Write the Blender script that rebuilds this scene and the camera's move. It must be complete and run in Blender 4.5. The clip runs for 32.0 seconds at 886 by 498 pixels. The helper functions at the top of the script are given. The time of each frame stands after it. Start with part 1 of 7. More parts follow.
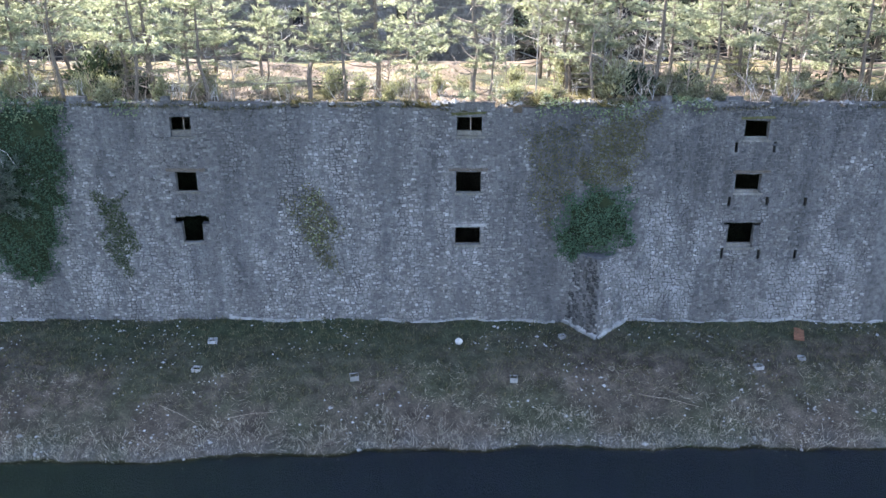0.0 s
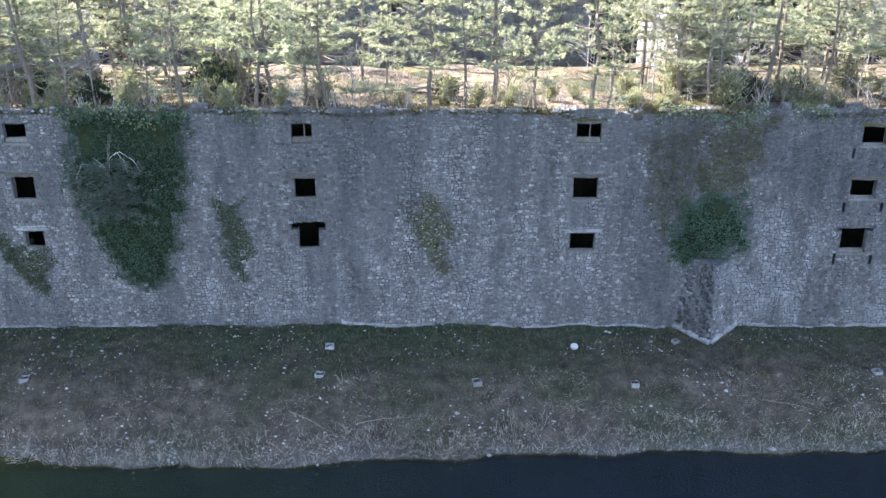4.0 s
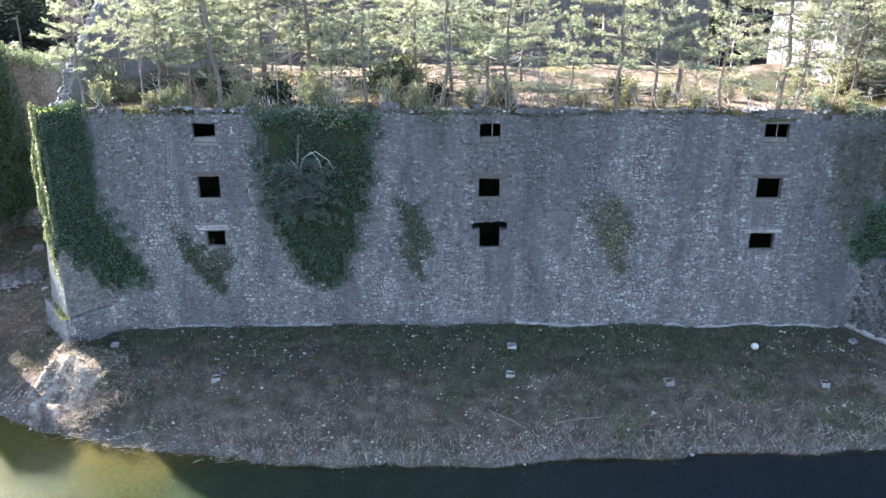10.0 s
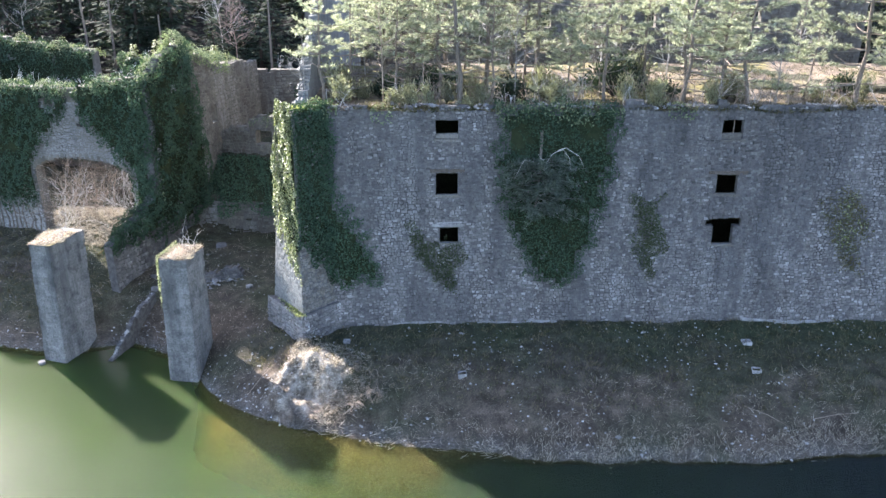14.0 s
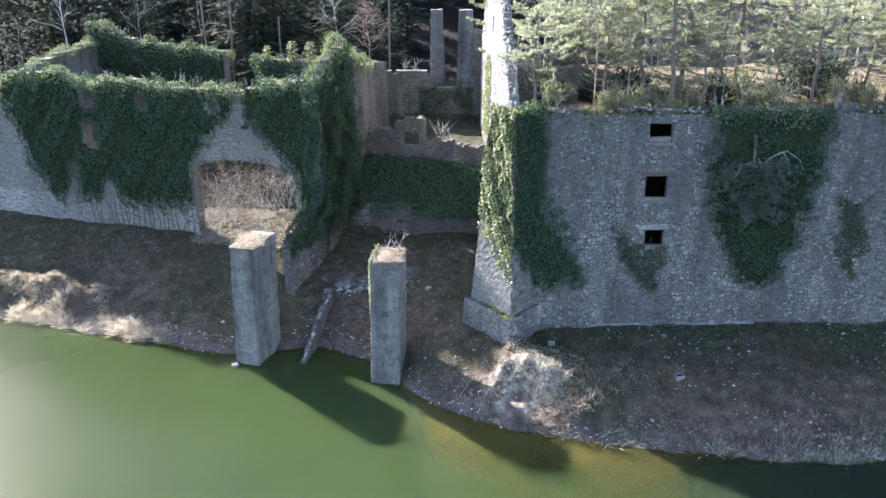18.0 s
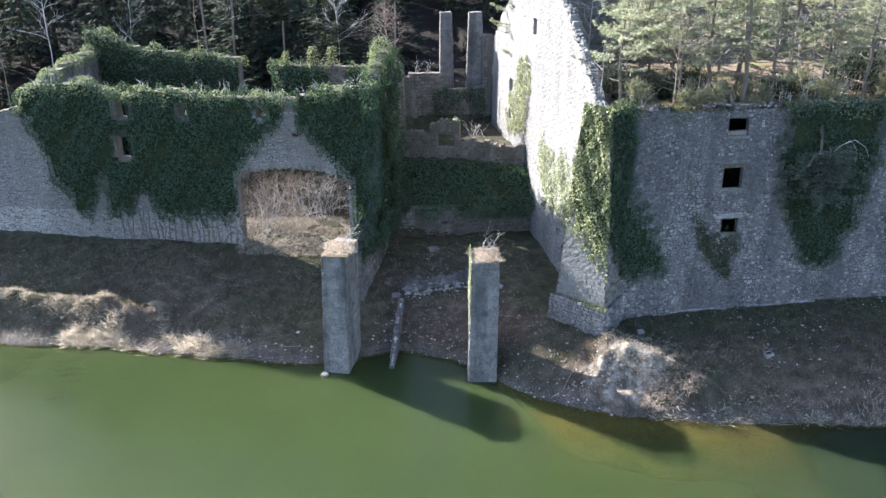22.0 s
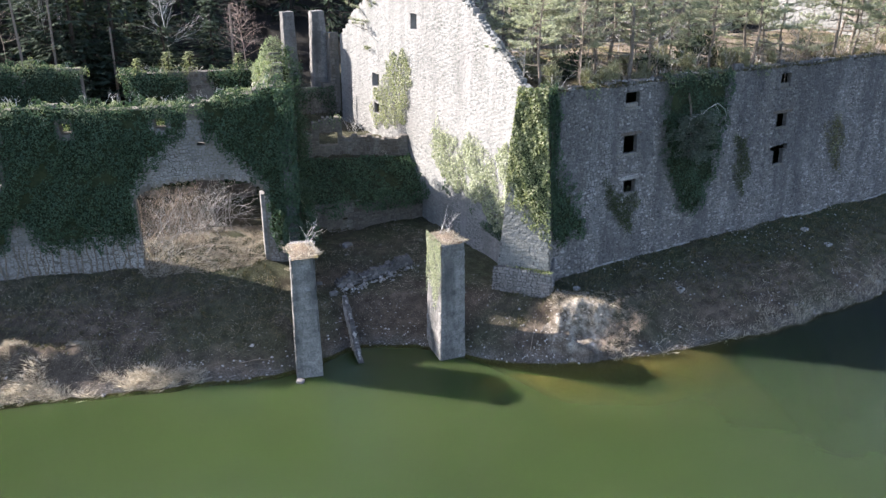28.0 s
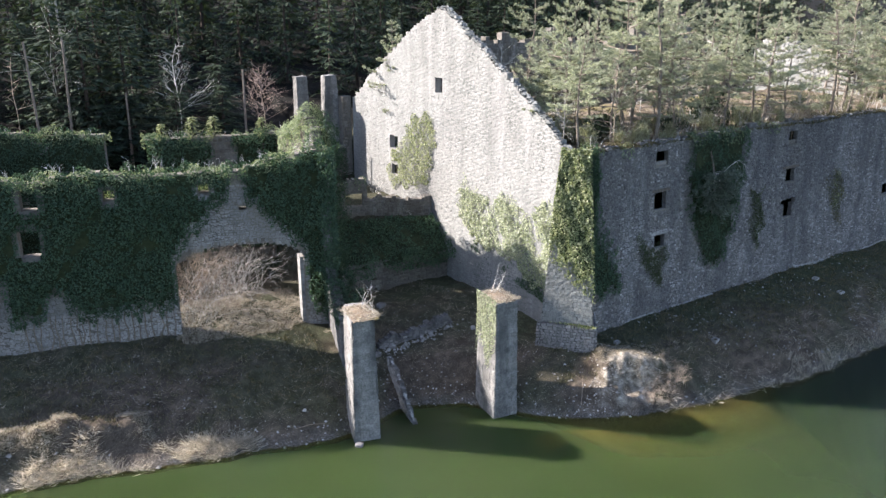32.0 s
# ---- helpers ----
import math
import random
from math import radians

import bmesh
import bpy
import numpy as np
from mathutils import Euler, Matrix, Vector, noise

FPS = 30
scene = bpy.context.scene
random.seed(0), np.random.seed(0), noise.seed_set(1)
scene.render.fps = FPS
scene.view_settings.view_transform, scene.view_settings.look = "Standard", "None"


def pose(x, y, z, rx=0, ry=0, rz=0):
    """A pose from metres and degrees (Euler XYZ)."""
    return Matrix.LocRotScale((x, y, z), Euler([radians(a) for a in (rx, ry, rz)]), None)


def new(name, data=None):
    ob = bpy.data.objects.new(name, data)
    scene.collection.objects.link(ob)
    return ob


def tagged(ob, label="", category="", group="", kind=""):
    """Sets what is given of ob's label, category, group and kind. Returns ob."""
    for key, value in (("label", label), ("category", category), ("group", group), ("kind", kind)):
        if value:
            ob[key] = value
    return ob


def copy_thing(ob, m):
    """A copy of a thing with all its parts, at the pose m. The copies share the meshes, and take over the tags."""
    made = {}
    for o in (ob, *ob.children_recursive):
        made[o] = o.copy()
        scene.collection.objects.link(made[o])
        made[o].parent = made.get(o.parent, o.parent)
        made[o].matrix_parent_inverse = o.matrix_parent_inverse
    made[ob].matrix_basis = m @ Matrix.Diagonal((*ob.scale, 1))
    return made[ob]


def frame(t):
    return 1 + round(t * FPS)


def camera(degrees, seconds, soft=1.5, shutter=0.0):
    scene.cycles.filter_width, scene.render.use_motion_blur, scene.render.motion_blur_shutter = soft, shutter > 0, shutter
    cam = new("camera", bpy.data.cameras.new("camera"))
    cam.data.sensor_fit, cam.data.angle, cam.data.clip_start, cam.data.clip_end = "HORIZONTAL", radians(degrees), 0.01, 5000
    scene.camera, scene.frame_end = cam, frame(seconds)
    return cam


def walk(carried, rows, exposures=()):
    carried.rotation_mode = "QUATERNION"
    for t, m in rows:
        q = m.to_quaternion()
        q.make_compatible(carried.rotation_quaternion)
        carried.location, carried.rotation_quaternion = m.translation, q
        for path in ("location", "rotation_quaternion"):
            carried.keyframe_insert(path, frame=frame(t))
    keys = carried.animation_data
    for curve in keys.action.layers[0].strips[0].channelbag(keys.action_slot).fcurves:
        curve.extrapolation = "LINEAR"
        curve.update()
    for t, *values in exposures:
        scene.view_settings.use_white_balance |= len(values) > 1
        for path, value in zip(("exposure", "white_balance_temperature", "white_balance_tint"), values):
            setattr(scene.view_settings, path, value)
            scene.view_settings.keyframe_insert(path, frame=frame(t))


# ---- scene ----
cam = camera(58.6, 32.0)
METRES, EYE, TILT, LEAN, TURN = 75.0, 24.0, -21.4, 0.0, 0.0
ROWS = [
    (0.0, 0.0, 0.0, 0.0, 0.0, 0.0, -0.0),
    (0.5, -0.0108, -0.0004, 0.0009, -0.02, -0.03, 0.01),
    (1.0, -0.0221, -0.0007, 0.0017, 0.01, -0.0, 0.02),
    (1.5, -0.0339, -0.0011, 0.0027, -0.01, -0.03, 0.01),
    (2.0, -0.0461, -0.0014, 0.0036, -0.05, -0.04, 0.03),
    (2.5, -0.0579, -0.0017, 0.0045, -0.07, -0.08, 0.02),
    (3.0, -0.0686, -0.0021, 0.0045, -0.04, -0.06, 0.04),
    (3.5, -0.0789, -0.0026, 0.0048, -0.05, -0.06, 0.04),
    (5.5, -0.1105, -0.0032, 0.0051, -0.1, -0.07, 0.06),
    (6.0, -0.1157, -0.0033, 0.0051, -0.1, -0.11, 0.05),
    (6.5, -0.1196, -0.0035, 0.0045, -0.05, -0.11, 0.04),
    (7.0, -0.127, -0.0034, 0.0049, -0.11, -0.16, 0.06),
    (7.5, -0.1359, -0.0033, 0.004, -0.08, -0.1, 0.07),
    (8.0, -0.1467, -0.0031, 0.003, -0.09, -0.02, 0.02),
    (8.5, -0.1603, -0.0036, 0.0034, -0.02, -0.03, -0.03),
    (9.0, -0.1814, -0.0033, 0.0047, -0.16, -0.1, 0.01),
    (9.5, -0.2044, -0.0035, 0.0046, -0.24, -0.06, -0.01),
    (10.0, -0.2273, -0.0039, 0.0058, -0.18, -0.15, -0.01),
    (10.5, -0.25, -0.0041, 0.0059, -0.09, -0.15, -0.02),
    (11.0, -0.2736, -0.0041, 0.0059, -0.12, -0.16, 0.03),
    (11.5, -0.2964, -0.004, 0.0054, -0.11, -0.14, 0.04),
    (12.0, -0.3182, -0.0041, 0.0058, -0.06, -0.22, 0.03),
    (12.5, -0.3398, -0.0042, 0.0031, -0.02, -0.02, 0.04),
    (13.0, -0.3609, -0.0043, 0.0035, 0.02, -0.1, 0.03),
    (13.5, -0.382, -0.0045, 0.0035, 0.04, -0.15, 0.04),
    (14.0, -0.4024, -0.0045, 0.0024, 0.09, -0.07, 0.03),
    (14.5, -0.4232, -0.0047, 0.0028, 0.09, -0.11, 0.03),
    (16.5, -0.5052, -0.0058, 0.0047, 0.11, -0.22, -0.04),
    (17.0, -0.525, -0.0063, 0.0054, 0.12, -0.23, -0.04),
    (17.5, -0.5447, -0.0067, 0.0057, 0.03, -0.21, -0.0),
    (18.0, -0.5648, -0.0072, 0.0065, -0.34, -0.24, 0.16),
    (18.5, -0.5849, -0.0077, 0.0074, -0.96, -0.27, 0.39),
    (19.0, -0.6049, -0.0083, 0.0079, -2.16, -0.28, 0.86),
    (19.5, -0.6242, -0.0087, 0.0086, -3.1, -0.32, 1.24),
    (20.0, -0.6434, -0.0089, 0.0088, -3.47, -0.3, 1.37),
    (20.5, -0.6622, -0.0089, 0.0095, -3.82, -0.32, 1.54),
    (21.0, -0.6809, -0.0087, 0.01, -4.91, -0.35, 1.96),
    (21.5, -0.6992, -0.0084, 0.0106, -6.28, -0.41, 2.49),
    (22.0, -0.7168, -0.0077, 0.0114, -7.68, -0.49, 3.07),
    (22.5, -0.7348, -0.007, 0.0116, -9.15, -0.56, 3.62),
    (23.0, -0.752, -0.0058, 0.0116, -10.56, -0.61, 4.12),
    (23.5, -0.7688, -0.0043, 0.0123, -11.99, -0.76, 4.69),
    (24.0, -0.7853, -0.0024, 0.0126, -13.65, -0.91, 5.32),
    (24.5, -0.8018, -0.0001, 0.013, -15.46, -1.08, 5.99),
    (26.5, -0.8639, 0.0138, 0.0152, -22.5, -1.88, 8.52),
    (27.0, -0.8785, 0.0179, 0.0173, -24.34, -2.19, 9.17),
    (27.5, -0.8929, 0.0224, 0.0198, -26.27, -2.52, 9.84),
    (28.0, -0.9073, 0.0273, 0.0229, -28.3, -2.89, 10.5),
    (28.5, -0.9215, 0.0326, 0.026, -30.24, -3.26, 11.14),
    (29.0, -0.9355, 0.0384, 0.0292, -32.01, -3.61, 11.72),
    (29.5, -0.949, 0.0445, 0.0324, -32.37, -3.68, 11.84),
    (30.0, -0.9611, 0.0503, 0.0354, -32.37, -3.68, 11.84),
    (30.5, -0.9718, 0.0558, 0.0383, -32.37, -3.7, 11.85),
    (31.0, -0.9806, 0.0605, 0.0411, -32.32, -3.46, 11.86),
    (31.5, -0.9843, 0.0624, 0.0423, -32.26, -1.55, 11.86),
    (32.0, -0.9844, 0.0626, 0.0423, -32.26, 0.41, 11.82),
]
EXPOSURES = [(0.0, 3.02, 6450, 18), (9.0, 3.0, 6450, 18), (20.0, 2.48, 6250, 17), (27.0, 2.16, 6550, 17), (32.0, 2.0, 6600, 16)]
walk(cam, [(t, pose(0, 0, EYE, TILT, LEAN, TURN) @ pose(METRES * x, METRES * y, METRES * z, 90 + pitch, roll, yaw)) for t, x, y, z, yaw, pitch, roll in ROWS], EXPOSURES)

# ---- light ----
SUN_TO = Vector((0.72, -0.735, -0.65)).normalized()
world = bpy.data.worlds.new("sky")
scene.world = world
world.use_nodes = True
wn = world.node_tree.nodes
sky = wn.new("ShaderNodeTexSky")
sky.sky_type = "NISHITA"
sky.sun_disc = False
sky.sun_elevation = math.asin(-SUN_TO.z)
sky.sun_rotation = math.atan2(-SUN_TO.x, -SUN_TO.y)
sky.altitude = 900
sky.dust_density, sky.ozone_density = 2.2, 0.8
wn["Background"].inputs["Strength"].default_value = 0.103
world.node_tree.links.new(sky.outputs[0], wn["Background"].inputs[0])
sun = new("sun", bpy.data.lights.new("sun", "SUN"))
sun.data.energy, sun.data.angle, sun.data.color = 4.6, radians(0.6), (1.0, 0.95, 0.88)
sun.matrix_world = Matrix.Translation((-60, 80, 60)) @ SUN_TO.to_track_quat("-Z", "Y").to_matrix().to_4x4()

# ---- materials ----


class Mat:
    """A small builder for node materials."""

    def __init__(self, name, rough=0.9, spec=0.2):
        self.m = bpy.data.materials.new(name)
        self.m.use_nodes = True
        self.t = self.m.node_tree
        self.b = self.t.nodes["Principled BSDF"]
        self.b.inputs["Roughness"].default_value = rough
        self.b.inputs["Specular IOR Level"].default_value = spec
        self.geo = self.t.nodes.new("ShaderNodeNewGeometry")

    def link(self, a, b):
        self.t.links.new(a, b)
        return self

    def at(self, sx=1.0, sy=1.0, sz=1.0):
        n = self.t.nodes.new("ShaderNodeMapping")
        n.inputs["Scale"].default_value = (sx, sy, sz)
        self.link(self.geo.outputs["Position"], n.inputs["Vector"])
        return n.outputs[0]

    def noise(self, scale, detail=4.0, vec=None, rough=0.6):
        n = self.t.nodes.new("ShaderNodeTexNoise")
        n.inputs["Scale"].default_value, n.inputs["Detail"].default_value, n.inputs["Roughness"].default_value = scale, detail, rough
        self.link(vec or self.at(), n.inputs["Vector"])
        return n.outputs[0]

    def ramp(self, fac, *stops):
        n = self.t.nodes.new("ShaderNodeValToRGB")
        e = n.color_ramp.elements
        while len(e) < len(stops):
            e.new(0.5)
        for k, (p, c) in enumerate(stops):
            e[k].position, e[k].color = p, (*(c if isinstance(c, tuple) else (c, c, c)), 1)
        self.link(fac, n.inputs[0])
        return n.outputs[0]

    def mix(self, a, b, fac, mode="MIX"):
        n = self.t.nodes.new("ShaderNodeMix")
        n.data_type, n.blend_type = "RGBA", mode
        for sock, v in ((n.inputs[0], fac), (n.inputs[6], a), (n.inputs[7], b)):
            if isinstance(v, (int, float)):
                sock.default_value = v
            elif isinstance(v, tuple):
                sock.default_value = (*v, 1)
            else:
                self.link(v, sock)
        return n.outputs[2]

    def island(self):
        return self.geo.outputs["Random Per Island"]

    def object_random(self):
        return self.t.nodes.new("ShaderNodeObjectInfo").outputs["Random"]

    def bump(self, height, strength=0.5, dist=0.05):
        n = self.t.nodes.new("ShaderNodeBump")
        n.inputs["Strength"].default_value, n.inputs["Distance"].default_value = strength, dist
        self.link(height, n.inputs["Height"])
        self.link(n.outputs[0], self.b.inputs["Normal"])

    def colour(self, c):
        if isinstance(c, tuple):
            self.b.inputs["Base Color"].default_value = (*c, 1)
        else:
            self.link(c, self.b.inputs["Base Color"])
        return self

    def translucent(self, c, share=0.4):
        tr = self.t.nodes.new("ShaderNodeBsdfTranslucent")
        mx = self.t.nodes.new("ShaderNodeMixShader")
        mx.inputs[0].default_value = share
        if isinstance(c, tuple):
            tr.inputs[0].default_value = (*c, 1)
        else:
            self.link(c, tr.inputs[0])
        self.link(self.b.outputs[0], mx.inputs[1]).link(tr.outputs[0], mx.inputs[2])
        self.link(mx.outputs[0], self.t.nodes["Material Output"].inputs[0])
        return self


def along(k, axis, *stops):
    """A grey value that changes along one axis of the place: stops of (metres, value)."""
    sp = k.t.nodes.new("ShaderNodeSeparateXYZ")
    k.link(k.geo.outputs["Position"], sp.inputs[0])
    lo, hi = stops[0][0], stops[-1][0]
    rng = k.t.nodes.new("ShaderNodeMapRange")
    rng.inputs["From Min"].default_value, rng.inputs["From Max"].default_value = lo, hi
    k.link(sp.outputs[axis], rng.inputs[0])
    return k.ramp(rng.outputs[0], *[((m - lo) / (hi - lo), v) for m, v in stops])


def sooty(k):
    """Black weathering in hanging patches, strongest along the eastern stretch of the wall."""
    where = along(k, 0, (-40, 0.25), (-30, 0.4), (-16, 0.35), (2.0, 0.4), (4.5, 0.9), (8.0, 0.8), (9.9, 0.2), (11.3, 1.0), (24.0, 1.0))
    high = along(k, 2, (5.0, 0.25), (8.5, 0.5), (11.5, 1.0), (16.0, 1.0))
    blot = k.ramp(k.noise(0.4, 7, k.at(1.0, 1.0, 0.5), 0.66), (0.35, 0.0), (0.5, 0.92))
    drip = k.ramp(k.noise(1.5, 5, k.at(1.0, 1.0, 0.1), 0.6), (0.35, 0.45), (0.6, 1.0))
    return k.mix(k.mix(blot, drip, 1.0, "MULTIPLY"), k.mix(where, high, 1.0, "MULTIPLY"), 1.0, "MULTIPLY")


def limy(k):
    """Pale lime runs down the lower part of the eastern stretch."""
    where = k.mix(along(k, 0, (-40, 0.35), (9.5, 0.4), (11.5, 1.0), (24.0, 1.0)), along(k, 2, (3.0, 0.7), (7.0, 1.0), (10.0, 0.5), (12.5, 0.2)), 1.0, "MULTIPLY")
    run = k.ramp(k.noise(0.8, 7, k.at(1.0, 1.0, 0.45), 0.68), (0.46, 0.0), (0.7, 0.6))
    return k.mix(run, where, 1.0, "MULTIPLY")


def stone_material(name, tones, stain, stain_amount=0.7, per_object=False, soot=False, coarse=0.75):
    """Weathered limestone: a tone for each block, grain, and dark streaks that run down the wall."""
    k = Mat(name, 0.92, 0.15)
    n = len(tones) - 1
    base = k.ramp(k.object_random() if per_object else k.island(), *[(i / n, c) for i, c in enumerate(tones)])
    grain = k.noise(9, 6)
    base = k.mix(base, k.ramp(grain, (0.3, 0.45), (0.7, 1.15)), coarse, "MULTIPLY")
    streak = k.ramp(k.noise(0.55, 5, k.at(1.3, 1.3, 0.2)), (0.44, 0.0), (0.64, 1.0))
    spot = k.ramp(k.noise(1.7, 6), (0.52, 0.0), (0.72, 0.8))
    patch = k.ramp(k.noise(0.13, 5, k.at(1.0, 1.0, 0.55)), (0.44, 1.0), (0.62, 0.62))
    lime = k.ramp(k.noise(0.5, 5, k.at(1.4, 1.4, 0.16)), (0.55, 0.0), (0.72, 0.4))
    base = k.mix(k.mix(base, patch, 1.0, "MULTIPLY"), (0.46, 0.455, 0.45), lime)
    base = k.mix(base, stain, k.mix(k.mix(streak, spot, 1.0, "ADD"), (stain_amount,) * 3, 1.0, "MULTIPLY"))
    if soot:
        run = k.ramp(k.noise(2.4, 5, k.at(1.0, 1.0, 0.07), 0.62), (0.42, 0.0), (0.62, 0.62))
        base = k.mix(base, (0.10, 0.10, 0.102), k.mix(run, k.ramp(k.noise(0.22, 4), (0.38, 0.15), (0.6, 1.0)), 1.0, "MULTIPLY"))
        base = k.mix(base, (0.06, 0.06, 0.062), sooty(k))
        base = k.mix(base, (0.47, 0.46, 0.45), limy(k))
    k.colour(base)
    k.bump(grain, 0.6, 0.03)
    return k.m


GREYS = [(0.12, 0.114, 0.11), (0.215, 0.203, 0.195), (0.265, 0.25, 0.24), (0.295, 0.278, 0.266), (0.245, 0.226, 0.21), (0.325, 0.308, 0.293), (0.365, 0.348, 0.334), (0.56, 0.545, 0.525)]
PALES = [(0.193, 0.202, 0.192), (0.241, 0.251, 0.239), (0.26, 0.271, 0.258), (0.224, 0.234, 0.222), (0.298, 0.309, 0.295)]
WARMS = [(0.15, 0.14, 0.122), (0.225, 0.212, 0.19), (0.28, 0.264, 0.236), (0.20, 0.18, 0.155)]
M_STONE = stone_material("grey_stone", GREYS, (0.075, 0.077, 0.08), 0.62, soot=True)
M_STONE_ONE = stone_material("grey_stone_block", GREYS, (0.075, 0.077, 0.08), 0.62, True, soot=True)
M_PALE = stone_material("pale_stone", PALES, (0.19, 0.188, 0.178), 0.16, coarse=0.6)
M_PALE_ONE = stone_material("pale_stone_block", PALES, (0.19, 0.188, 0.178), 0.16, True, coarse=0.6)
M_PILLAR = stone_material("pillar_stone", [(0.205, 0.202, 0.195), (0.26, 0.256, 0.247), (0.285, 0.28, 0.27), (0.228, 0.22, 0.207), (0.33, 0.325, 0.315)], (0.075, 0.077, 0.076), 0.85, coarse=0.9)
M_SHAFT = stone_material("pillar_mortar", [(0.21, 0.207, 0.2), (0.25, 0.246, 0.238)], (0.08, 0.081, 0.08), 0.85, coarse=0.9)
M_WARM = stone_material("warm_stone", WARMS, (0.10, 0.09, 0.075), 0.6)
HOUSE = [(0.21, 0.205, 0.20), (0.28, 0.274, 0.267), (0.33, 0.322, 0.312), (0.27, 0.26, 0.247), (0.37, 0.362, 0.355)]
M_HOUSE = stone_material("house_stone", HOUSE, (0.2, 0.195, 0.185), 0.5)
M_BASE = stone_material("limewashed_base", [(0.36, 0.352, 0.34), (0.43, 0.42, 0.405), (0.48, 0.47, 0.455)], (0.24, 0.23, 0.22), 0.5)
M_HOUSE_ONE = stone_material("house_stone_block", HOUSE, (0.2, 0.195, 0.185), 0.5, True)
M_WARM_ONE = stone_material("warm_stone_block", WARMS, (0.10, 0.09, 0.075), 0.6, True)


def mortar_material(name, a, b):
    k = Mat(name, 0.95, 0.1)
    n = k.noise(4, 7)
    streak = k.ramp(k.noise(0.55, 5, k.at(1.6, 1.6, 0.28)), (0.46, 0.0), (0.66, 0.6))
    k.colour(k.mix(k.ramp(n, (0.3, a), (0.7, b)), (a[0] * 0.5, a[1] * 0.5, a[2] * 0.5), streak))
    k.bump(n, 0.8, 0.06)
    return k.m


M_MORTAR = mortar_material("old_mortar", (0.075, 0.073, 0.072), (0.19, 0.184, 0.18))
M_MORTAR_PALE = mortar_material("pale_mortar", (0.225, 0.223, 0.215), (0.285, 0.283, 0.275))
M_MORTAR_WARM = mortar_material("warm_mortar", (0.115, 0.105, 0.092), (0.21, 0.197, 0.175))


def concrete_material():
    k = Mat("weathered_concrete", 0.9, 0.2)
    n = k.noise(3.2, 8)
    lift = k.ramp(k.noise(1.0, 3, k.at(0.2, 0.2, 2.6)), (0.4, 0.75), (0.6, 1.05))
    c = k.mix(k.ramp(n, (0.3, (0.165, 0.162, 0.157)), (0.7, (0.315, 0.31, 0.30))), lift, 1.0, "MULTIPLY")
    c = k.mix(c, (0.085, 0.085, 0.08), k.ramp(k.noise(0.9, 6, k.at(1.2, 1.2, 0.6)), (0.48, 0.0), (0.7, 0.6)))
    k.colour(c)
    k.bump(n, 0.6, 0.05)
    return k.m


M_CONCRETE = concrete_material()


